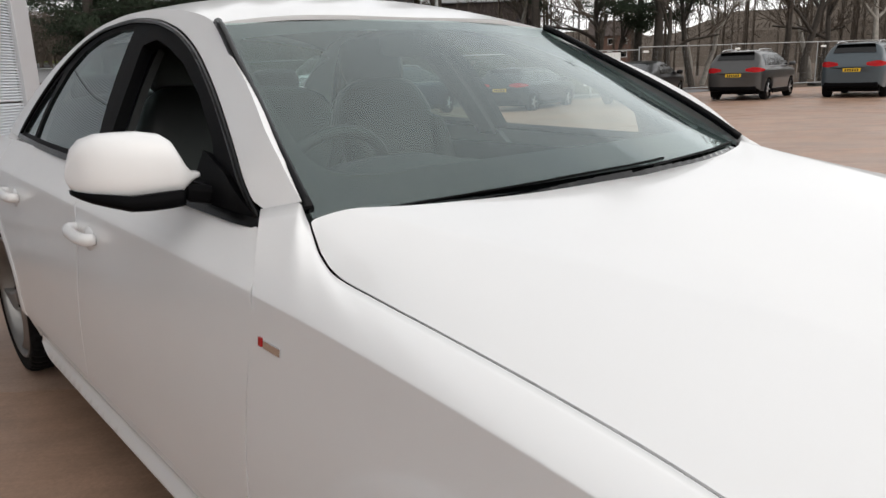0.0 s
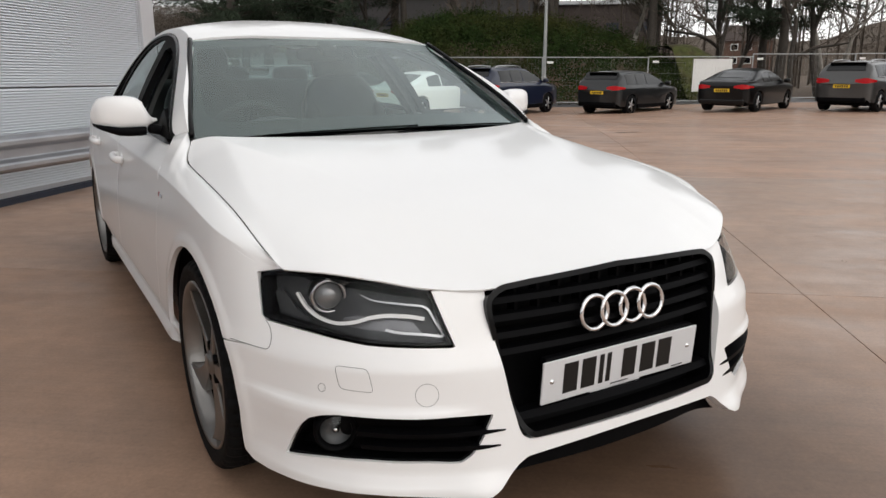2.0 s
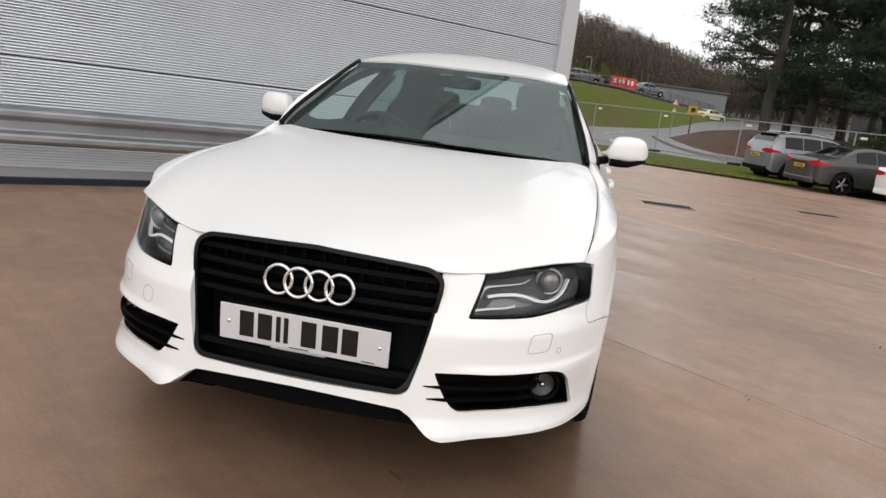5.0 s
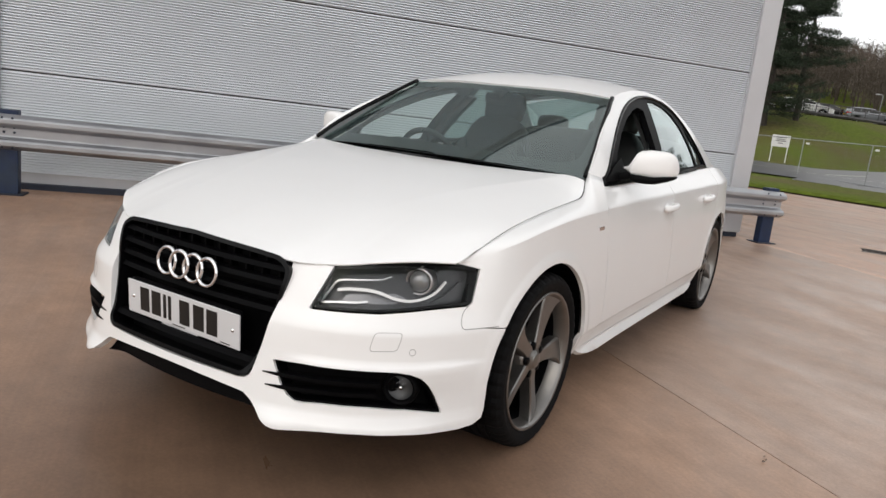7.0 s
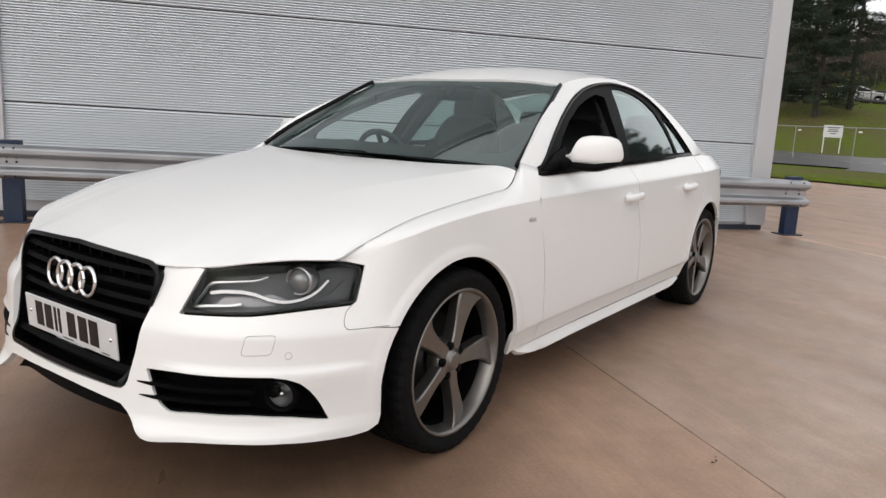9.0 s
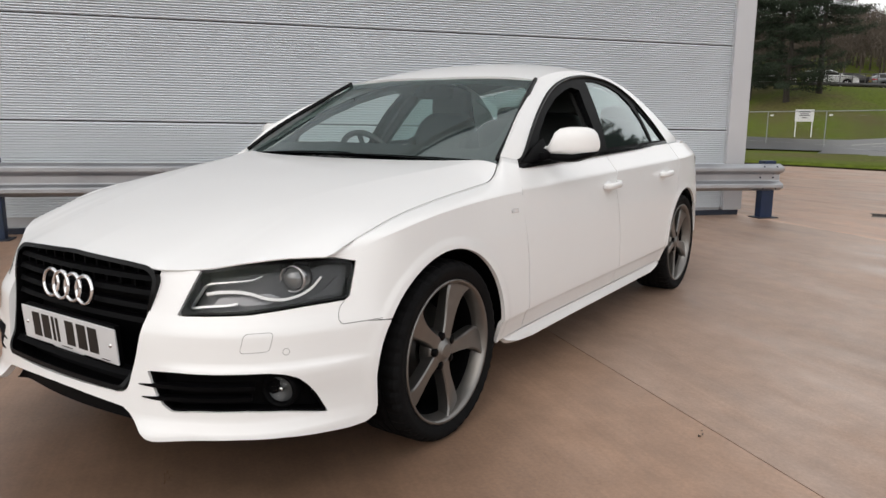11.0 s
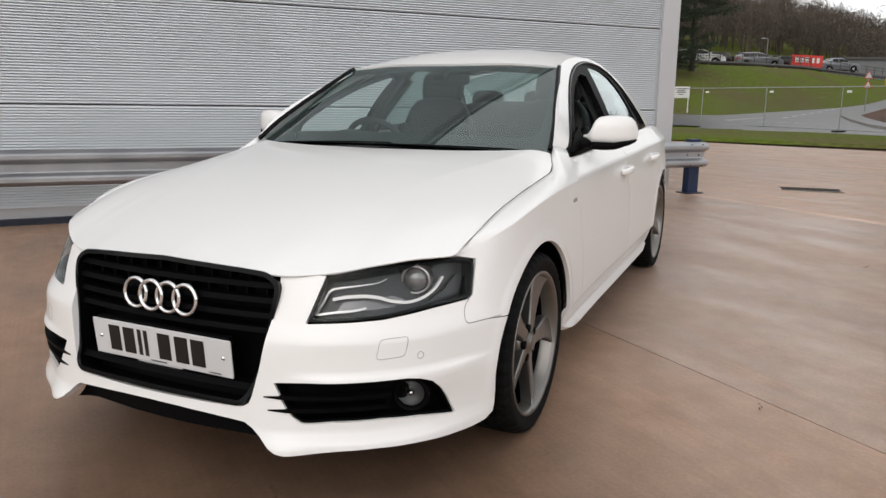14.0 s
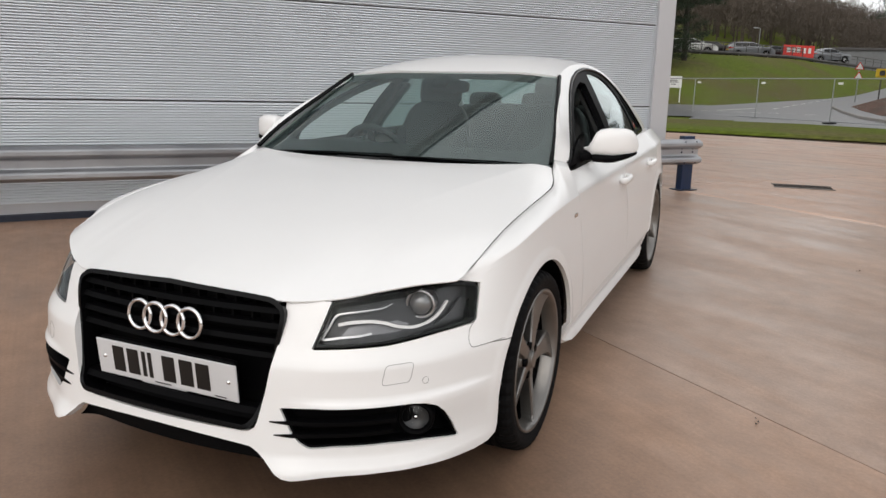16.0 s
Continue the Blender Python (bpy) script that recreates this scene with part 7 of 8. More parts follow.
# ---- fence ----
def build_fence():
    line = [Vector((*out(x, y), fall(*out(x, y)))) for x, y in ((-16, 40), (-9, 36), (-4.25, 32.6), (-1.75, 30.6), (0.75, 28.12), (3.15, 26.02), (5.65, 23.82), (8.4, 21.2), (10.9, 18.7), (14.2, 17.0), (17.5, 15.6), (20.8, 14.1), (24.0, 12.5), (27.2, 10.9), (30.4, 9.2), (33.6, 7.5), (36.8, 5.5), (40, 3.4))]

    def one(length):
        fe = thing("fence_panel", "galvanised mesh site fence panel on rubber feet", "fence", "site fence panels")
        hgt = 1.98
        for a, b in (((0, 0, 0.1), (0, 0, hgt)), ((length, 0, 0.1), (length, 0, hgt)), ((0, 0, hgt), (length, 0, hgt)), ((0, 0, 0.16), (length, 0, 0.16))):
            v, f = tube([Vector(a), Vector(b)], 0.021, 8)
            part("rail", weld_bm(v, f), M_MESH, fe)
        vs, fs = [], []
        k = int(length / 0.11)
        for i in range(1, k):
            v, f = tube([Vector((i * length / k, 0, 0.16)), Vector((i * length / k, 0, hgt))], 0.0012, 3, False)
            fs += [tuple(q + len(vs) for q in p) for p in f]
            vs += v
        for z in np.linspace(0.4, 1.75, 7):
            v, f = tube([Vector((0, 0, z)), Vector((length, 0, z))], 0.0012, 3, False)
            fs += [tuple(q + len(vs) for q in p) for p in f]
            vs += v
        link_mesh("wire_mesh", vs, fs, M_MESH, fe)
        part("foot", box_bm((0.22, 0.6, 0.13), Matrix.Translation((0, 0, 0.065)), 0.02), M_RUBBER, fe)
        part("tag", box_bm((0.2, 0.006, 0.09), Matrix.Translation((0.25, 0.0, hgt - 0.2))), M_SIGNWHITE, fe)
        return fe
    first = None
    for a, b in zip(line, line[1:]):
        d = b - a
        m = Matrix.Translation(a) @ pose(0, 0, 0, 0, 0, math.degrees(math.atan2(d.y, d.x)))
        if first is None:
            first = one(3.5)
            c = first
        k = max(1, round(d.length / 3.5))
        for i in range(k):
            m = Matrix.Translation(a + d * (i / k)) @ pose(0, 0, 0, 0, 0, math.degrees(math.atan2(d.y, d.x)))
            if c is first and i == 0 and a == line[0]:
                first.matrix_basis = m
            else:
                c = copy_thing(first, m)
            c.scale = (d.length / k / 3.5, 1, 1)


build_fence()


# ---- trees and shrubs ----
def leaf_mesh(points, length, width, seed=1, up=0.0):
    r = np.random.default_rng(seed)
    k = len(points)
    d = r.normal(0, 1, (k, 3))
    d[:, 2] += up
    d /= np.linalg.norm(d, axis=1)[:, None]
    s = np.cross(d, r.normal(0, 1, (k, 3)))
    s /= np.linalg.norm(s, axis=1)[:, None]
    ln = length * r.uniform(0.6, 1.4, (k, 1))
    v = np.stack([points - d * ln * 0.5, points + s * width, points + d * ln * 0.5, points - s * width], 1).reshape(-1, 3)
    f = np.arange(4 * k).reshape(-1, 4)
    return v, f


def fast_mesh(name, v, f, mat, parent=None, label="", smooth=False):
    me = bpy.data.meshes.new(name)
    me.from_pydata(v.tolist(), [], f.tolist())
    me.materials.append(mat)
    if smooth:
        me.shade_smooth()
    ob = new(name, me)
    if parent:
        ob.parent = parent
    return tagged(ob, label)


def bare_branches(height, seed, spread=0.55, levels=4):
    """Limbs of a leafless tree as tubes; twigs end in thin blades."""
    r = np.random.default_rng(seed)
    limbs, twigs, tips = [], [], []

    def grow(p, d, length, rad, lev):
        pts, q = [p], p.copy()
        dd = d.copy()
        for _ in range(4):
            dd = dd + r.normal(0, 0.13, 3) + np.array((0, 0, 0.06))
            dd /= np.linalg.norm(dd)
            q = q + dd * length / 4
            pts.append(q)
        (limbs if lev < 2 else twigs).append((pts, np.linspace(rad, rad * 0.55, 5), 7 if lev == 0 else 5 if lev < 2 else 3))
        if lev >= levels:
            tips.append(q)
            return
        for i in range(3 + (lev > 0) + int(r.integers(0, 2))):
            k = r.integers(1, 5) if lev else r.integers(2, 5)
            side = r.normal(0, 1, 3)
            nd = dd * 0.75 + side * spread
            nd[2] = abs(nd[2]) * 0.7 + 0.25
            nd /= np.linalg.norm(nd)
            grow(pts[k], nd, length * r.uniform(0.5, 0.72), rad * 0.5, lev + 1)
    grow(np.zeros(3), np.array((0, 0, 1.0)), height * 0.42, height * 0.017, 0)
    out = []
    for group in (limbs, twigs):
        vs, fs = [], []
        for pts, rad, sides in group:
            v, f = tube([Vector(p) for p in pts], list(rad), sides, False)
            fs += [tuple(q + len(vs) for q in p) for p in f]
            vs += v
        out.append((vs, fs))
    return out, tips


def build_bare_trees():
    kinds = []
    for k in range(4):
        tr = thing("bare_tree", "leafless winter tree with dark branches behind the fence", "tree", "bare trees")
        (limbs, twigs), tips = bare_branches(9.5, 20 + k)
        link_mesh("trunk", *limbs, M_BARK if k != 2 else M_PALEBARK, tr, "", True)
        link_mesh("crown", *twigs, M_TWIG, tr, "fine bare twigs")
        kinds.append(tr)
    spots = [(16.5, 24), (19.5, 22), (22, 21.5), (24.5, 18.5), (26.5, 20), (28.5, 16.5), (31, 17.5), (32.5, 13.5), (35.5, 14), (37.5, 10), (36, 7.8), (40, 12), (42, 7), (30, 22), (34, 20), (44, 10), (27, 25), (21, 27), (39, 16), (46, 14),
             (25.5, 15.8), (29.5, 13.2), (33.2, 10.5), (13, 27), (48, 20)]
    for i, (x, y) in enumerate(spots):
        base = kinds[i % 4]
        m = pose(*out(x, y, 1.35), 0.8 if x < 22 and y > 19 else -0.4, 0, 0, 77 * i)
        s = 1.05 + 0.45 * ((i * 37) % 10) / 10
        if i < 4:
            base.matrix_basis = m
            base.scale = (s, s, s)
        else:
            c = copy_thing(base, m)
            c.scale = (s, s, s)


def pine_crown(height, radius, base, seed, clumps=300):
    """Needle tufts on spreading boughs: a ragged cone with gaps."""
    r = np.random.default_rng(seed)
    pts, boughs = [], []
    for i in range(clumps // 9):
        z = base + (height - base) * r.uniform(0, 1) ** 0.9
        k = (z - base) / (height - base)
        reach = radius * (1 - k) ** 0.7 * r.uniform(0.55, 1.15) + 0.35
        a = r.uniform(0, 6.283)
        d = np.array((math.cos(a), math.sin(a), r.uniform(-0.12, 0.3)))
        boughs.append(([(0, 0, z), tuple(d * reach * 0.5 + (0, 0, z)), tuple(d * reach + (0, 0, z - 0.1))], [0.06, 0.04, 0.015]))
        for j in range(9):
            t = 0.3 + 0.7 * j / 8
            pts.append(d * reach * t + (0, 0, z) + r.normal(0, 0.13, 3) * (1, 1, 0.6))
    c = np.repeat(np.array(pts), 64, axis=0)
    c = c + r.normal(0, 1, c.shape) * (0.24, 0.24, 0.12)
    return c, boughs


def build_pines():
    made = []
    for k in range(3):
        tr = thing("pine_tree", "dark green pine tree with ragged spreading boughs", "tree", "pines")
        hgt, rad = (13.0, 3.6), (3.6, 3.2)
        c, boughs = pine_crown(13.0, 3.6 - 0.3 * k, (1.6, 3.0, 4.5)[k], 50 + k, (760, 600, 520)[k])
        v, f = leaf_mesh(c, 0.24, 0.017, 60 + k, 0.3)
        fast_mesh("crown", v, f, M_PINE, tr, "dark needle tufts")
        vs, fs = tube([Vector((0.05 * math.sin(z), 0.04 * math.cos(z * 1.3), z)) for z in np.linspace(-0.4, 12.6, 12)], list(np.linspace(0.26, 0.03, 12)), 9)
        for p, rad_ in boughs:
            v, f = tube([Vector(q) for q in p], rad_, 5, False)
            fs += [tuple(q + len(vs) for q in g) for g in f]
            vs += v
        link_mesh("trunk", vs, fs, M_BARK, tr, "", True)
        made.append(tr)
    spots = [(-7.4, 59.4, 1.9, 0, 1.0), (9.4, 37.5, 0.2, 1, 1.2), (-5.6, 62.5, 2.4, 2, 1.05), (12.2, 40.5, 0.8, 0, 1.25), (36.0, 24.0, 0.0, 1, 1.2), (38.5, 27.0, 0.0, 1, 1.1), (-10.5, 61.0, 2.0, 0, 1.1), (-9.0, 65.0, 2.8, 2, 1.2), (16.5, 49, 0.6, 2, 1.3), (17, 43, 0.8, 1, 1.2),
             (20.5, 40.5, 0.5, 2, 1.3), (20, 54, 0.6, 1, 1.2), (23, 37.5, 0.5, 2, 1.2), (14.5, 35.0, 0.4, 1, 0.9), (18.5, 35.5, 0.5, 2, 1.0), (12.6, 46.5, 1.0, 0, 1.1), (29.5, 27.5, 1.5, 1, 1.05), (33.0, 30.5, 0.5, 2, 1.15), (26.0, 31.5, 1.5, 2, 1.1)]
    used = set()
    for x, y, z, k, s in spots:
        m = pose(x, y, z, 0, 0, 61 * x)
        if k in used:
            c = copy_thing(made[k], m)
        else:
            c = made[k]
            c.matrix_basis = m
            used.add(k)
        c.scale = (s, s, s)


def build_shrub_bank():
    """A bank of dark shrubs and ivy behind the site fence."""
    line = np.array([out(*p) for p in ((10.0, 29.0), (9.6, 25.5), (10.4, 22.0), (12.5, 19.8), (15.5, 18.4), (18.5, 17.6), (21.0, 17.6), (23.5, 17.4), (25.3, 17.3))])
    k = np.r_[0, np.cumsum(np.hypot(*np.diff(line, axis=0).T))]
    at = spline(np.c_[k, line])
    us, vsn = np.linspace(0, k[-1], 60), np.linspace(0, 1, 12)
    pts = []
    r = np.random.default_rng(3)
    for u in us:
        p, q = at(u), at(min(u + 0.1, k[-1])) - at(max(u - 0.1, 0))
        nrm = np.array((-q[1], q[0])) / np.linalg.norm(q)
        top = 3.7 * min(1, (k[-1] - u) / 5.5 + 0.12)
        for v in vsn:
            xy = p + nrm * (0.5 + 9 * v)
            pts.append((xy[0], xy[1], top * (v * (2 - v)) * 0.95 + 0.1 * math.sin(3 * u + 5 * v) * v - 0.36))
    n = len(vsn)
    fs = [(i * n + j, (i + 1) * n + j, (i + 1) * n + j + 1, i * n + j + 1) for i in range(len(us) - 1) for j in range(n - 1)]
    tagged(link_mesh("earth_bank", pts, fs, M_EARTH, None, "steep earth bank behind the site fence", True), kind="structure")
    pts = np.array(pts)
    pick = np.concatenate([pts[r.integers(0, len(pts), 1650)], pts[r.integers(len(pts) - 9 * n, len(pts), 250)]])
    mound = pick + np.c_[r.normal(0, 0.55, (1900, 2)), r.uniform(0.0, 0.8, 1900)]
    c = np.repeat(mound, 75, axis=0)
    c = c + r.normal(0, 1, c.shape) * (0.33, 0.33, 0.24)
    v, f = leaf_mesh(c, 0.11, 0.036, 5, 0.4)
    tagged(fast_mesh("shrubs", v, f, M_IVY, None, "dense dark green shrubs and ivy on the bank"), "", "shrubs", kind="stuff")


def build_mound():
    """A rough grass slope where the shrub bank runs out."""
    p0, p1 = np.array((27.5, 23.4)), np.array((33.8, 20.6))
    back = np.array((0.41, 0.91))
    vs, nu, nv = [], 26, 14
    for i in range(nu):
        u = i / (nu - 1)
        crest = 2.75 * (1 - float(step(u, 0.1, 1.0))) + 0.06 * math.sin(9 * u)
        for j in range(nv):
            v = j / (nv - 1)
            xy = p0 + (p1 - p0) * u + back * (7.0 * v - 1.3)
            vs.append((xy[0], xy[1], -0.36 + crest * float(step(v, 0.0, 0.45)) + 0.04 * math.sin(5 * xy[0] + 3 * xy[1]) * v))
    fs = [(i * nv + j, (i + 1) * nv + j, (i + 1) * nv + j + 1, i * nv + j + 1) for i in range(nu - 1) for j in range(nv - 1)]
    tagged(link_mesh("grass_mound", vs, fs, M_ROUGHGRASS, None, "rough yellow-green grass slope behind the site fence", True), kind="structure")


def build_far_woods():
    """Brown leafless woods on the hill, and a wooded rim all round."""
    r = np.random.default_rng(11)
    pts = []
    for i in range(620):
        x = r.uniform(-75, 80) if i < 200 else r.uniform(-32, 45)
        y = r.uniform(102, 150) + 0.1 * abs(x)
        pts.append((x, y, bank_height(np.array(x), np.array(y)) - 0.3, r.uniform(6.5, 9.5)))
    # trees beyond the fence to the car park's side
    for i in range(120):
        a, d = r.uniform(5, 58), r.uniform(52, 95)
        pts.append((d * math.cos(radians(a)), d * math.sin(radians(a)), -0.2, r.uniform(8, 13)))
    cs, tr_v, tr_f = [], [], []
    for x, y, z, h in pts:
        z = float(z)
        k = 420 if len(cs) < 620 else 140
        p = r.normal(0, 1, (k, 3))
        p /= np.linalg.norm(p, axis=1)[:, None]
        p *= r.uniform(0.3, 1, (k, 1)) ** 0.5
        cs.append(p * (h * 0.27, h * 0.27, h * 0.40) + (x, y, z + h * 0.58))
        w = h * 0.014
        b = len(tr_v)
        tr_v += [(x - w, y, z), (x + w, y, z), (x + 0.2 * w, y, z + h * 0.9), (x - 0.2 * w, y, z + h * 0.9)]
        tr_f.append((b, b + 1, b + 2, b + 3))
        b = len(tr_v)
        tr_v += [(x, y - w, z), (x, y + w, z), (x, y + 0.2 * w, z + h * 0.9), (x, y - 0.2 * w, z + h * 0.9)]
        tr_f.append((b, b + 1, b + 2, b + 3))
    c = np.concatenate(cs)
    v, f = leaf_mesh(c, 0.85, 0.03, 12, 1.2)
    f = np.concatenate([f, np.array(tr_f) + len(v)])
    v = np.concatenate([v, np.array(tr_v)])
    tagged(fast_mesh("far_woods", v, f, M_TWIG, None, "brown leafless winter woods on the far hill"), "", "woods", kind="stuff")
    # wooded ridge behind, all round the place
    vs, fs, n = [], [], 180
    for i in range(n):
        a = 2 * math.pi * i / n
        hgt = 11 + 2.5 * math.sin(5 * a) + 2.0 * math.sin(17 * a + 1) + 1.3 * math.sin(41 * a)
        d = 190 + 20 * math.sin(3 * a)
        vs += [(d * math.cos(a), d * math.sin(a), -1), (d * 1.02 * math.cos(a), d * 1.02 * math.sin(a), hgt * 0.6), (d * 1.06 * math.cos(a), d * 1.06 * math.sin(a), hgt)]
    for i in range(n):
        j = (i + 1) % n
        fs += [(3 * i, 3 * j, 3 * j + 1, 3 * i + 1), (3 * i + 1, 3 * j + 1, 3 * j + 2, 3 * i + 2)]
    tagged(link_mesh("backdrop", vs, fs, M_TWIG, None, "far ridge of brown winter woodland"), kind="structure")


# ---- distant things ----
def build_distance():
    # street lamp by the fence
    lp = thing("street_lamp", "tall grey steel street lamp behind the fence", "street lamp", m=pose(*out(14.4, 17.15), -0.31))
    v, f = tube([Vector((0, 0, z)) for z in (0, 1.2, 1.25, 8.0)], [0.10, 0.10, 0.075, 0.05], 12)
    part("pole", weld_bm(v, f), M_MESH, lp)
    v, f = tube([Vector((0, 0, 7.9)), Vector((0.2, -0.3, 8.2)), Vector((0.6, -0.9, 8.25))], 0.03, 8)
    part("arm", weld_bm(v, f), M_MESH, lp)
    part("lantern", box_bm((0.25, 0.6, 0.12), Matrix.Translation((0.75, -1.1, 8.25)) @ pose(0, 0, 0, 0, 0, 34), 0.04), M_FLASH, lp)
    for x, y, z in ((-0.3, 77.5, 3.9),):
        l2 = thing("street_lamp", "thin street lamp on the grass bank", "street lamp", m=pose(x, y, z))
        v, f = tube([Vector((0, 0, -1.5)), Vector((0, 0, 2.9)), Vector((-0.08, 0, 3.0)), Vector((-0.35, 0, 3.03))], 0.035, 8)
        part("pole", weld_bm(v, f), M_MESH, l2)
        part("lantern", box_bm((0.34, 0.16, 0.08), Matrix.Translation((-0.45, 0, 3.03)), 0.03), M_FLASH, l2)
    # hoarding board behind the black coupe
    hb = thing("site_board", "blank white site board fixed to the fence", "board", m=pose(*out(19.6, 14.75), -0.31, 0, 0, -26))
    part("board", box_bm((1.7, 0.02, 1.35), Matrix.Translation((0, -0.05, 1.25)), 0.004), M_SIGNWHITE, hb)
    for sx in (-0.5, 0.5):
        part("post", box_bm((0.06, 0.06, 1.65), Matrix.Translation((sx, 0.0, 0.825))), M_MESH, hb)
    # notice on the grass
    nb = thing("notice_board", "white notice board with dark lines on two posts", "sign", m=pose(-4.58, 48.6, 0.1, 0, 0, 8))
    part("board", box_bm((1.06, 0.03, 0.74), Matrix.Translation((0, 0, 1.42)), 0.004), M_SIGNWHITE, nb)
    for sx in (-0.46, 0.46):
        part("post", box_bm((0.06, 0.06, 1.9), Matrix.Translation((sx, 0.05, 0.75))), M_SIGNWHITE, nb)
    for z, w in ((1.64, 0.66), (1.52, 0.5), (1.42, 0.6), (1.28, 0.3)):
        part("bar", box_bm((w, 0.01, 0.05), Matrix.Translation((0, -0.02, z))), M_DARKCLAD, nb)
    # warning triangles
    ws = thing("road_sign", "two red-edged white warning triangles on a pole", "sign", m=pose(6.85, 57.4, 0.3, 0, 0, 10))
    v, f = tube([Vector((0, 0, -0.5)), Vector((0, 0, 2.7))], 0.04, 8)
    part("pole", weld_bm(v, f), M_MESH, ws)
    for z in (1.55, 2.2):
        for s, mt, yo in ((0.36, M_REDSIGN, -0.05), (0.27, M_SIGNWHITE, -0.07)):
            bm = bmesh.new()
            a = [bm.verts.new((s * math.sin(t), yo, z + 0.25 + s * math.cos(t))) for t in (0, 2.094, 4.189)]
            b = [bm.verts.new((v.co.x, yo + 0.015, v.co.z)) for v in a]
            bm.faces.new(a), bm.faces.new(b[::-1])
            for i in range(3):
                bm.faces.new((a[i], b[i], b[(i + 1) % 3], a[(i + 1) % 3]))
            bmesh.ops.recalc_face_normals(bm, faces=bm.faces)
            part("triangle", bm, mt, ws)
    ys = thing("yellow_sign", "yellow road sign board with a dark disc", "sign", m=pose(8.5, 59.4, 0.4, 0, 0, 10))
    part("board", box_bm((0.8, 0.04, 0.6), Matrix.Translation((0, 0, 2.0)), 0.01), M_YELLOW, ys)
    part("post", box_bm((0.08, 0.08, 1.8), Matrix.Translation((0, 0.05, 0.6))), M_DARKCLAD, ys)
    part("disc", box_bm((0.34, 0.02, 0.34), Matrix.Translation((0, -0.03, 2.0)), 0.1), M_DARKCLAD, ys)
    # upper car park: railing, cars, red banner, low building
    rl = thing("car_park_railing", "dark railing along the top of the grass bank", "railing")
    top = [(-14, 66.5, 4.2), (-6.6, 67.3, 4.2), (-2.2, 71.3, 4.15), (2.8, 78.3, 4.05), (7.5, 85.5, 3.65), (12.0, 92.3, 3.3), (20, 106, 2.7)]
    for dz, rr in ((0.15, 0.16), (0.75, 0.03), (1.05, 0.04)):
        v, f = tube([Vector((x, y, z + dz)) for x, y, z in top], rr, 6)
        part("rail", weld_bm(v, f), M_DARKCLAD, rl)
    for (x0, y0, z0), (x1, y1, z1) in zip(top, top[1:]):
        for k in range(5):
            p = Vector((x0, y0, z0)).lerp(Vector((x1, y1, z1)), k / 5)
            part("post", box_bm((0.07, 0.07, 1.4), Matrix.Translation(p + Vector((0, 0, 0.4)))), M_DARKCLAD, rl)
    UP = "cars in the upper car park"
    for lab, x, y, z, hd, kd, pt in (("white hatchback in the upper car park", -7.0, 69.6, 4.15, 8, "hatch", M_WHITE), ("grey hatchback in the upper car park", -2.0, 75.6, 4.1, 20, "hatch", M_SILVER), ("dark saloon in the upper car park", 0.6, 81.0, 4.0, 25, "saloon", M_DARKGREY),
                                     ("silver saloon in the upper car park", 5.6, 84.5, 3.9, 30, "saloon", M_SILVER), ("black hatchback in the upper car park", -5.5, 76.5, 4.2, 10, "hatch", M_BLACKPAINT), ("white saloon in the upper car park", -12, 70.5, 4.3, 5, "saloon", M_WHITE)):
        build_parked("distant_car", lab, x, y, hd, kd, 4.4, 1.8, 1.46, 2.65, pt, z=z, group=UP)
    build_parked("distant_car", "pale yellow car on the road up the bank", 14.2, 91.0, 40, "saloon", 4.2, 1.75, 1.4, 2.6, M_CREAM, z=1.95, group="")
    bn = thing("red_banner", "red banner with white bars along the upper railing", "banner", m=pose(3.3, 79.4, 4.05, 0, 0, 50))
    part("cloth", box_bm((4.4, 0.03, 1.15), Matrix.Translation((0, -0.1, 0.72)), 0.006), M_REDSIGN, bn)
    for sx in (-2.2, 0, 2.2):
        part("post", box_bm((0.07, 0.07, 1.5), Matrix.Translation((sx, 0, 0.6))), M_DARKCLAD, bn)
    for x, w, z in ((-1.5, 0.5, 0.85), (-0.8, 0.5, 0.85), (-0.1, 0.5, 0.85), (0.8, 0.3, 0.8), (1.5, 0.4, 0.8)):
        part("bar", box_bm((w, 0.02, 0.5), Matrix.Translation((x, -0.13, z))), M_SIGNWHITE, bn)
    sh = thing("low_shed", "low grey shed beyond the upper car park", "building", m=pose(11.5, 100, 3.0, 0, 0, 25))
    part("wall", box_bm((11, 5, 2.6), Matrix.Translation((0, 0, 1.3))), M_SHED, sh)
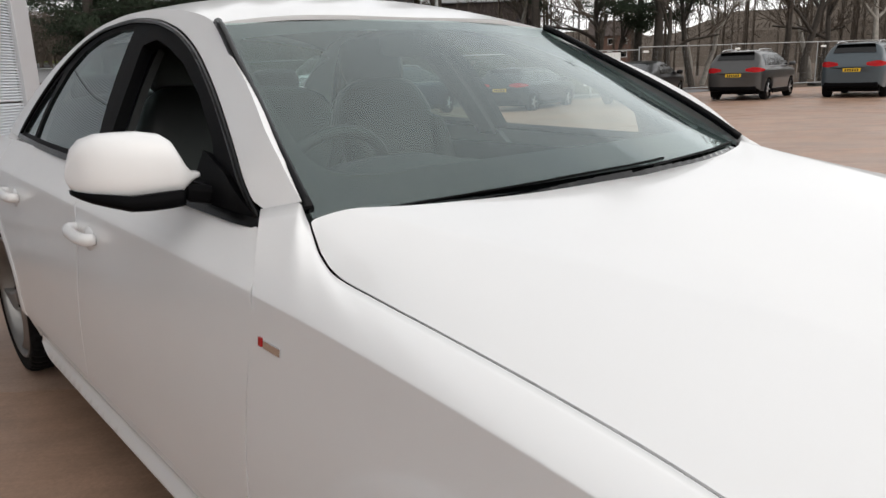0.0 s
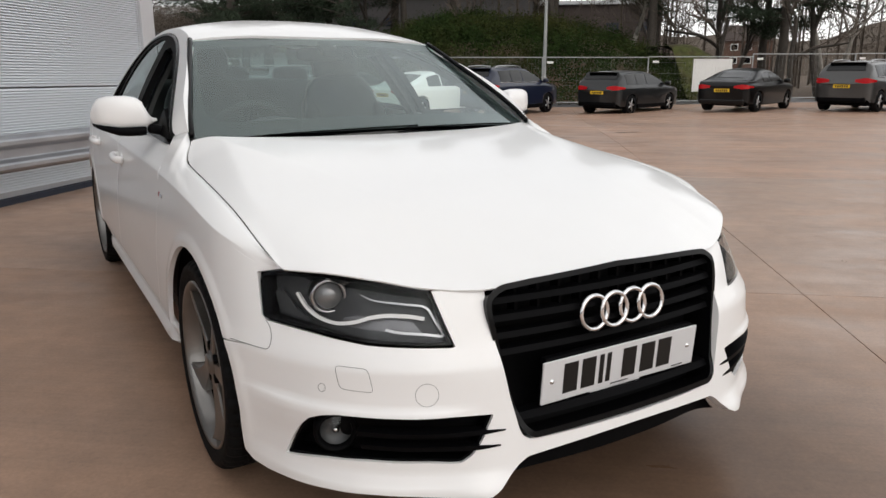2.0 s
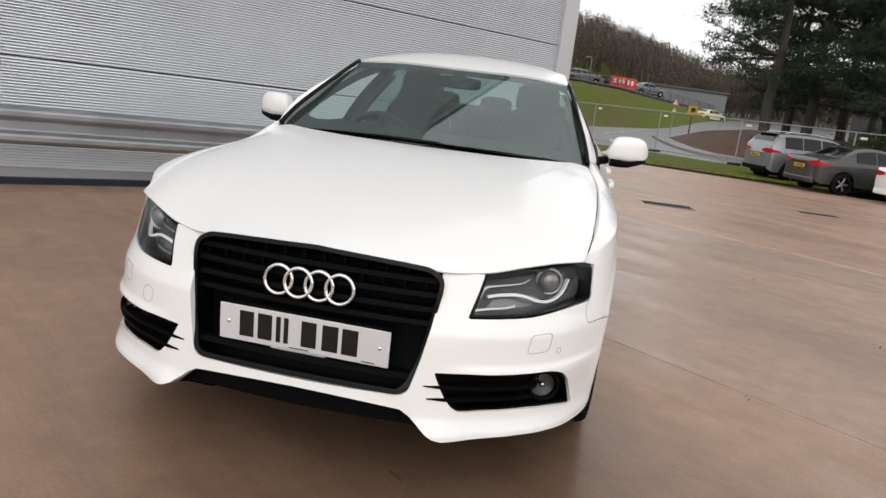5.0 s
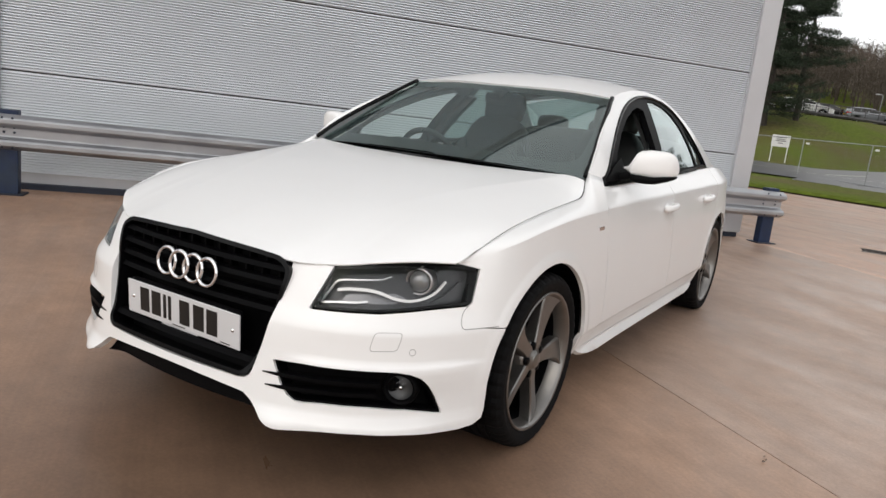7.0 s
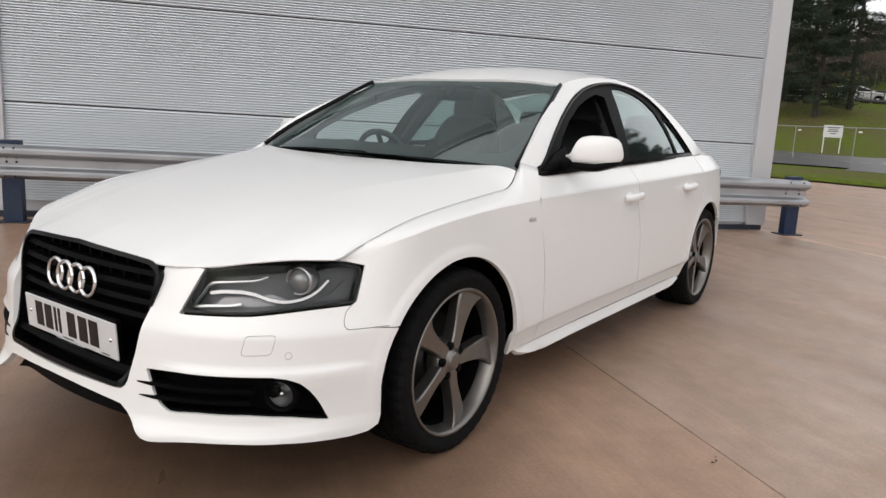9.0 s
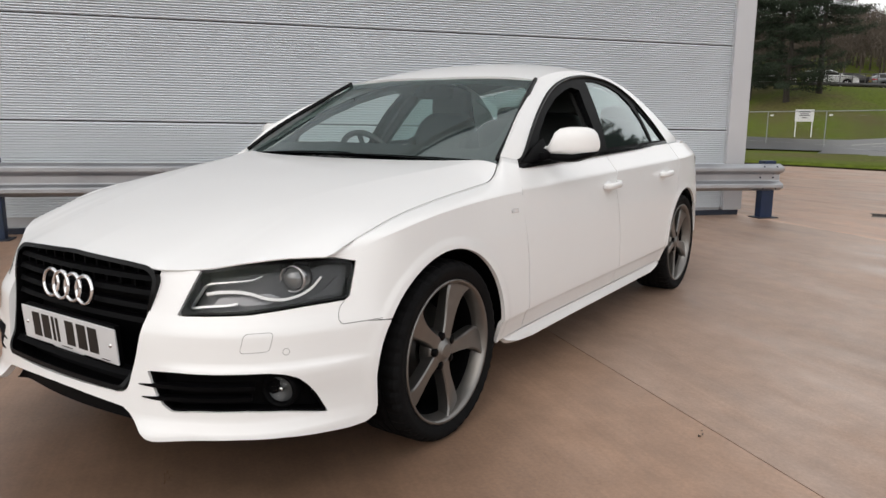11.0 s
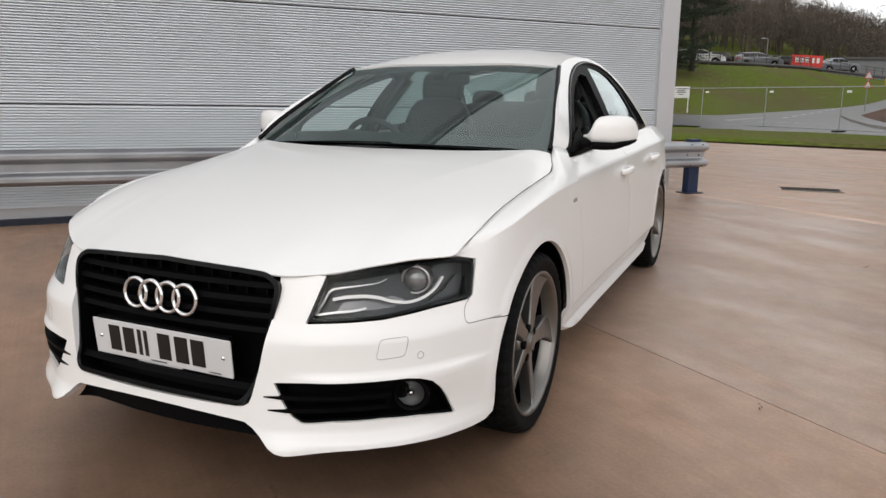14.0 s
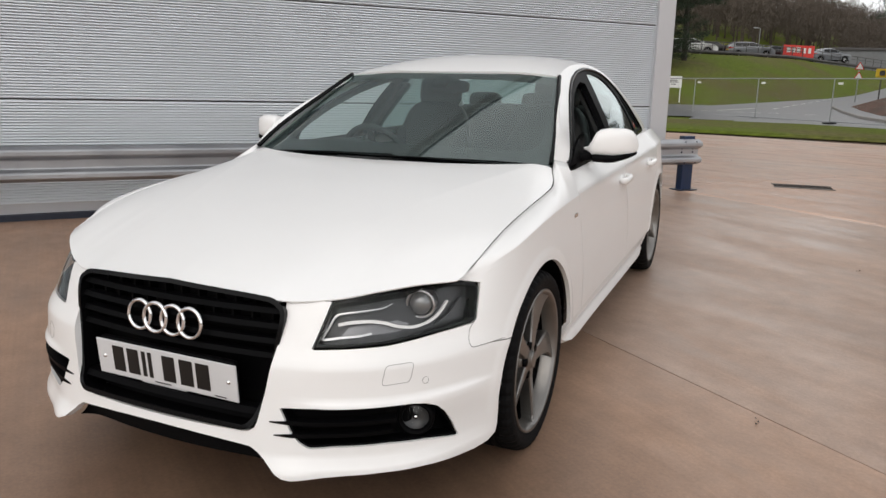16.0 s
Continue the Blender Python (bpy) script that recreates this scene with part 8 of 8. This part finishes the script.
    part("roof", box_bm((11.4, 5.4, 0.3), Matrix.Translation((0, 0, 2.75)), 0.05), M_DARKCLAD, sh)
    # buildings behind the car park
    for x, y, w, d, h, turn, mt, lab in ((33, 60, 22, 9, 7.4, -40, M_DARKCLAD, "long dark grey warehouse behind the pines"), (47.5, 56, 17, 9, 7.0, -40, M_ROOFTILE, "low dark brown hall behind the bank")):
        bd = thing("far_hall", lab, "building", m=pose(x, y, 0, 0, 0, turn))
        part("wall", box_bm((w, d, h), Matrix.Translation((0, 0, h / 2))), mt, bd)
        part("roof", box_bm((w + 0.8, d + 0.8, 0.35), Matrix.Translation((0, 0, h + 0.17)), 0.05), M_FLASH, bd)
        for k in range(6):
            part("window", box_bm((1.1, 0.06, 0.7), Matrix.Translation((-w / 2 + (k + 0.6) * w / 6.2, -d / 2 - 0.02, h * 0.72))), M_DARKBASE, bd)
    hs = thing("brick_house", "brown brick house with a gabled tile roof", "house", m=pose(110.3, 82.5, 1.2, 0, 0, -53))
    part("wall", box_bm((7.5, 6, 4.8), Matrix.Translation((0, 0, 2.4))), M_BRICK, hs)
    bm = bmesh.new()
    q = [bm.verts.new(p) for p in ((-4, -3.4, 4.7), (4, -3.4, 4.7), (4, 3.4, 4.7), (-4, 3.4, 4.7), (-4, 0, 7.4), (4, 0, 7.4))]
    for f in ((0, 1, 5, 4), (2, 3, 4, 5), (1, 2, 5), (3, 0, 4), (3, 2, 1, 0)):
        bm.faces.new([q[i] for i in f])
    part("roof", bm, M_ROOFTILE, hs)
    part("chimney", box_bm((0.7, 0.7, 1.4), Matrix.Translation((2.4, 0, 7.6))), M_BRICK, hs)
    for sx in (-2.2, 0, 2.2):
        for z in (1.5, 3.7):
            wn_ = part("window", box_bm((1.2, 0.08, 1.1), Matrix.Translation((sx, -3.02, z))), M_SIGNWHITE, hs)
            part("pane", box_bm((1.0, 0.02, 0.9), Matrix.Translation((sx, -3.07, z))), M_DARKGLASS, wn_)


build_bare_trees()
build_pines()
build_shrub_bank()
build_mound()
build_far_woods()
build_distance()
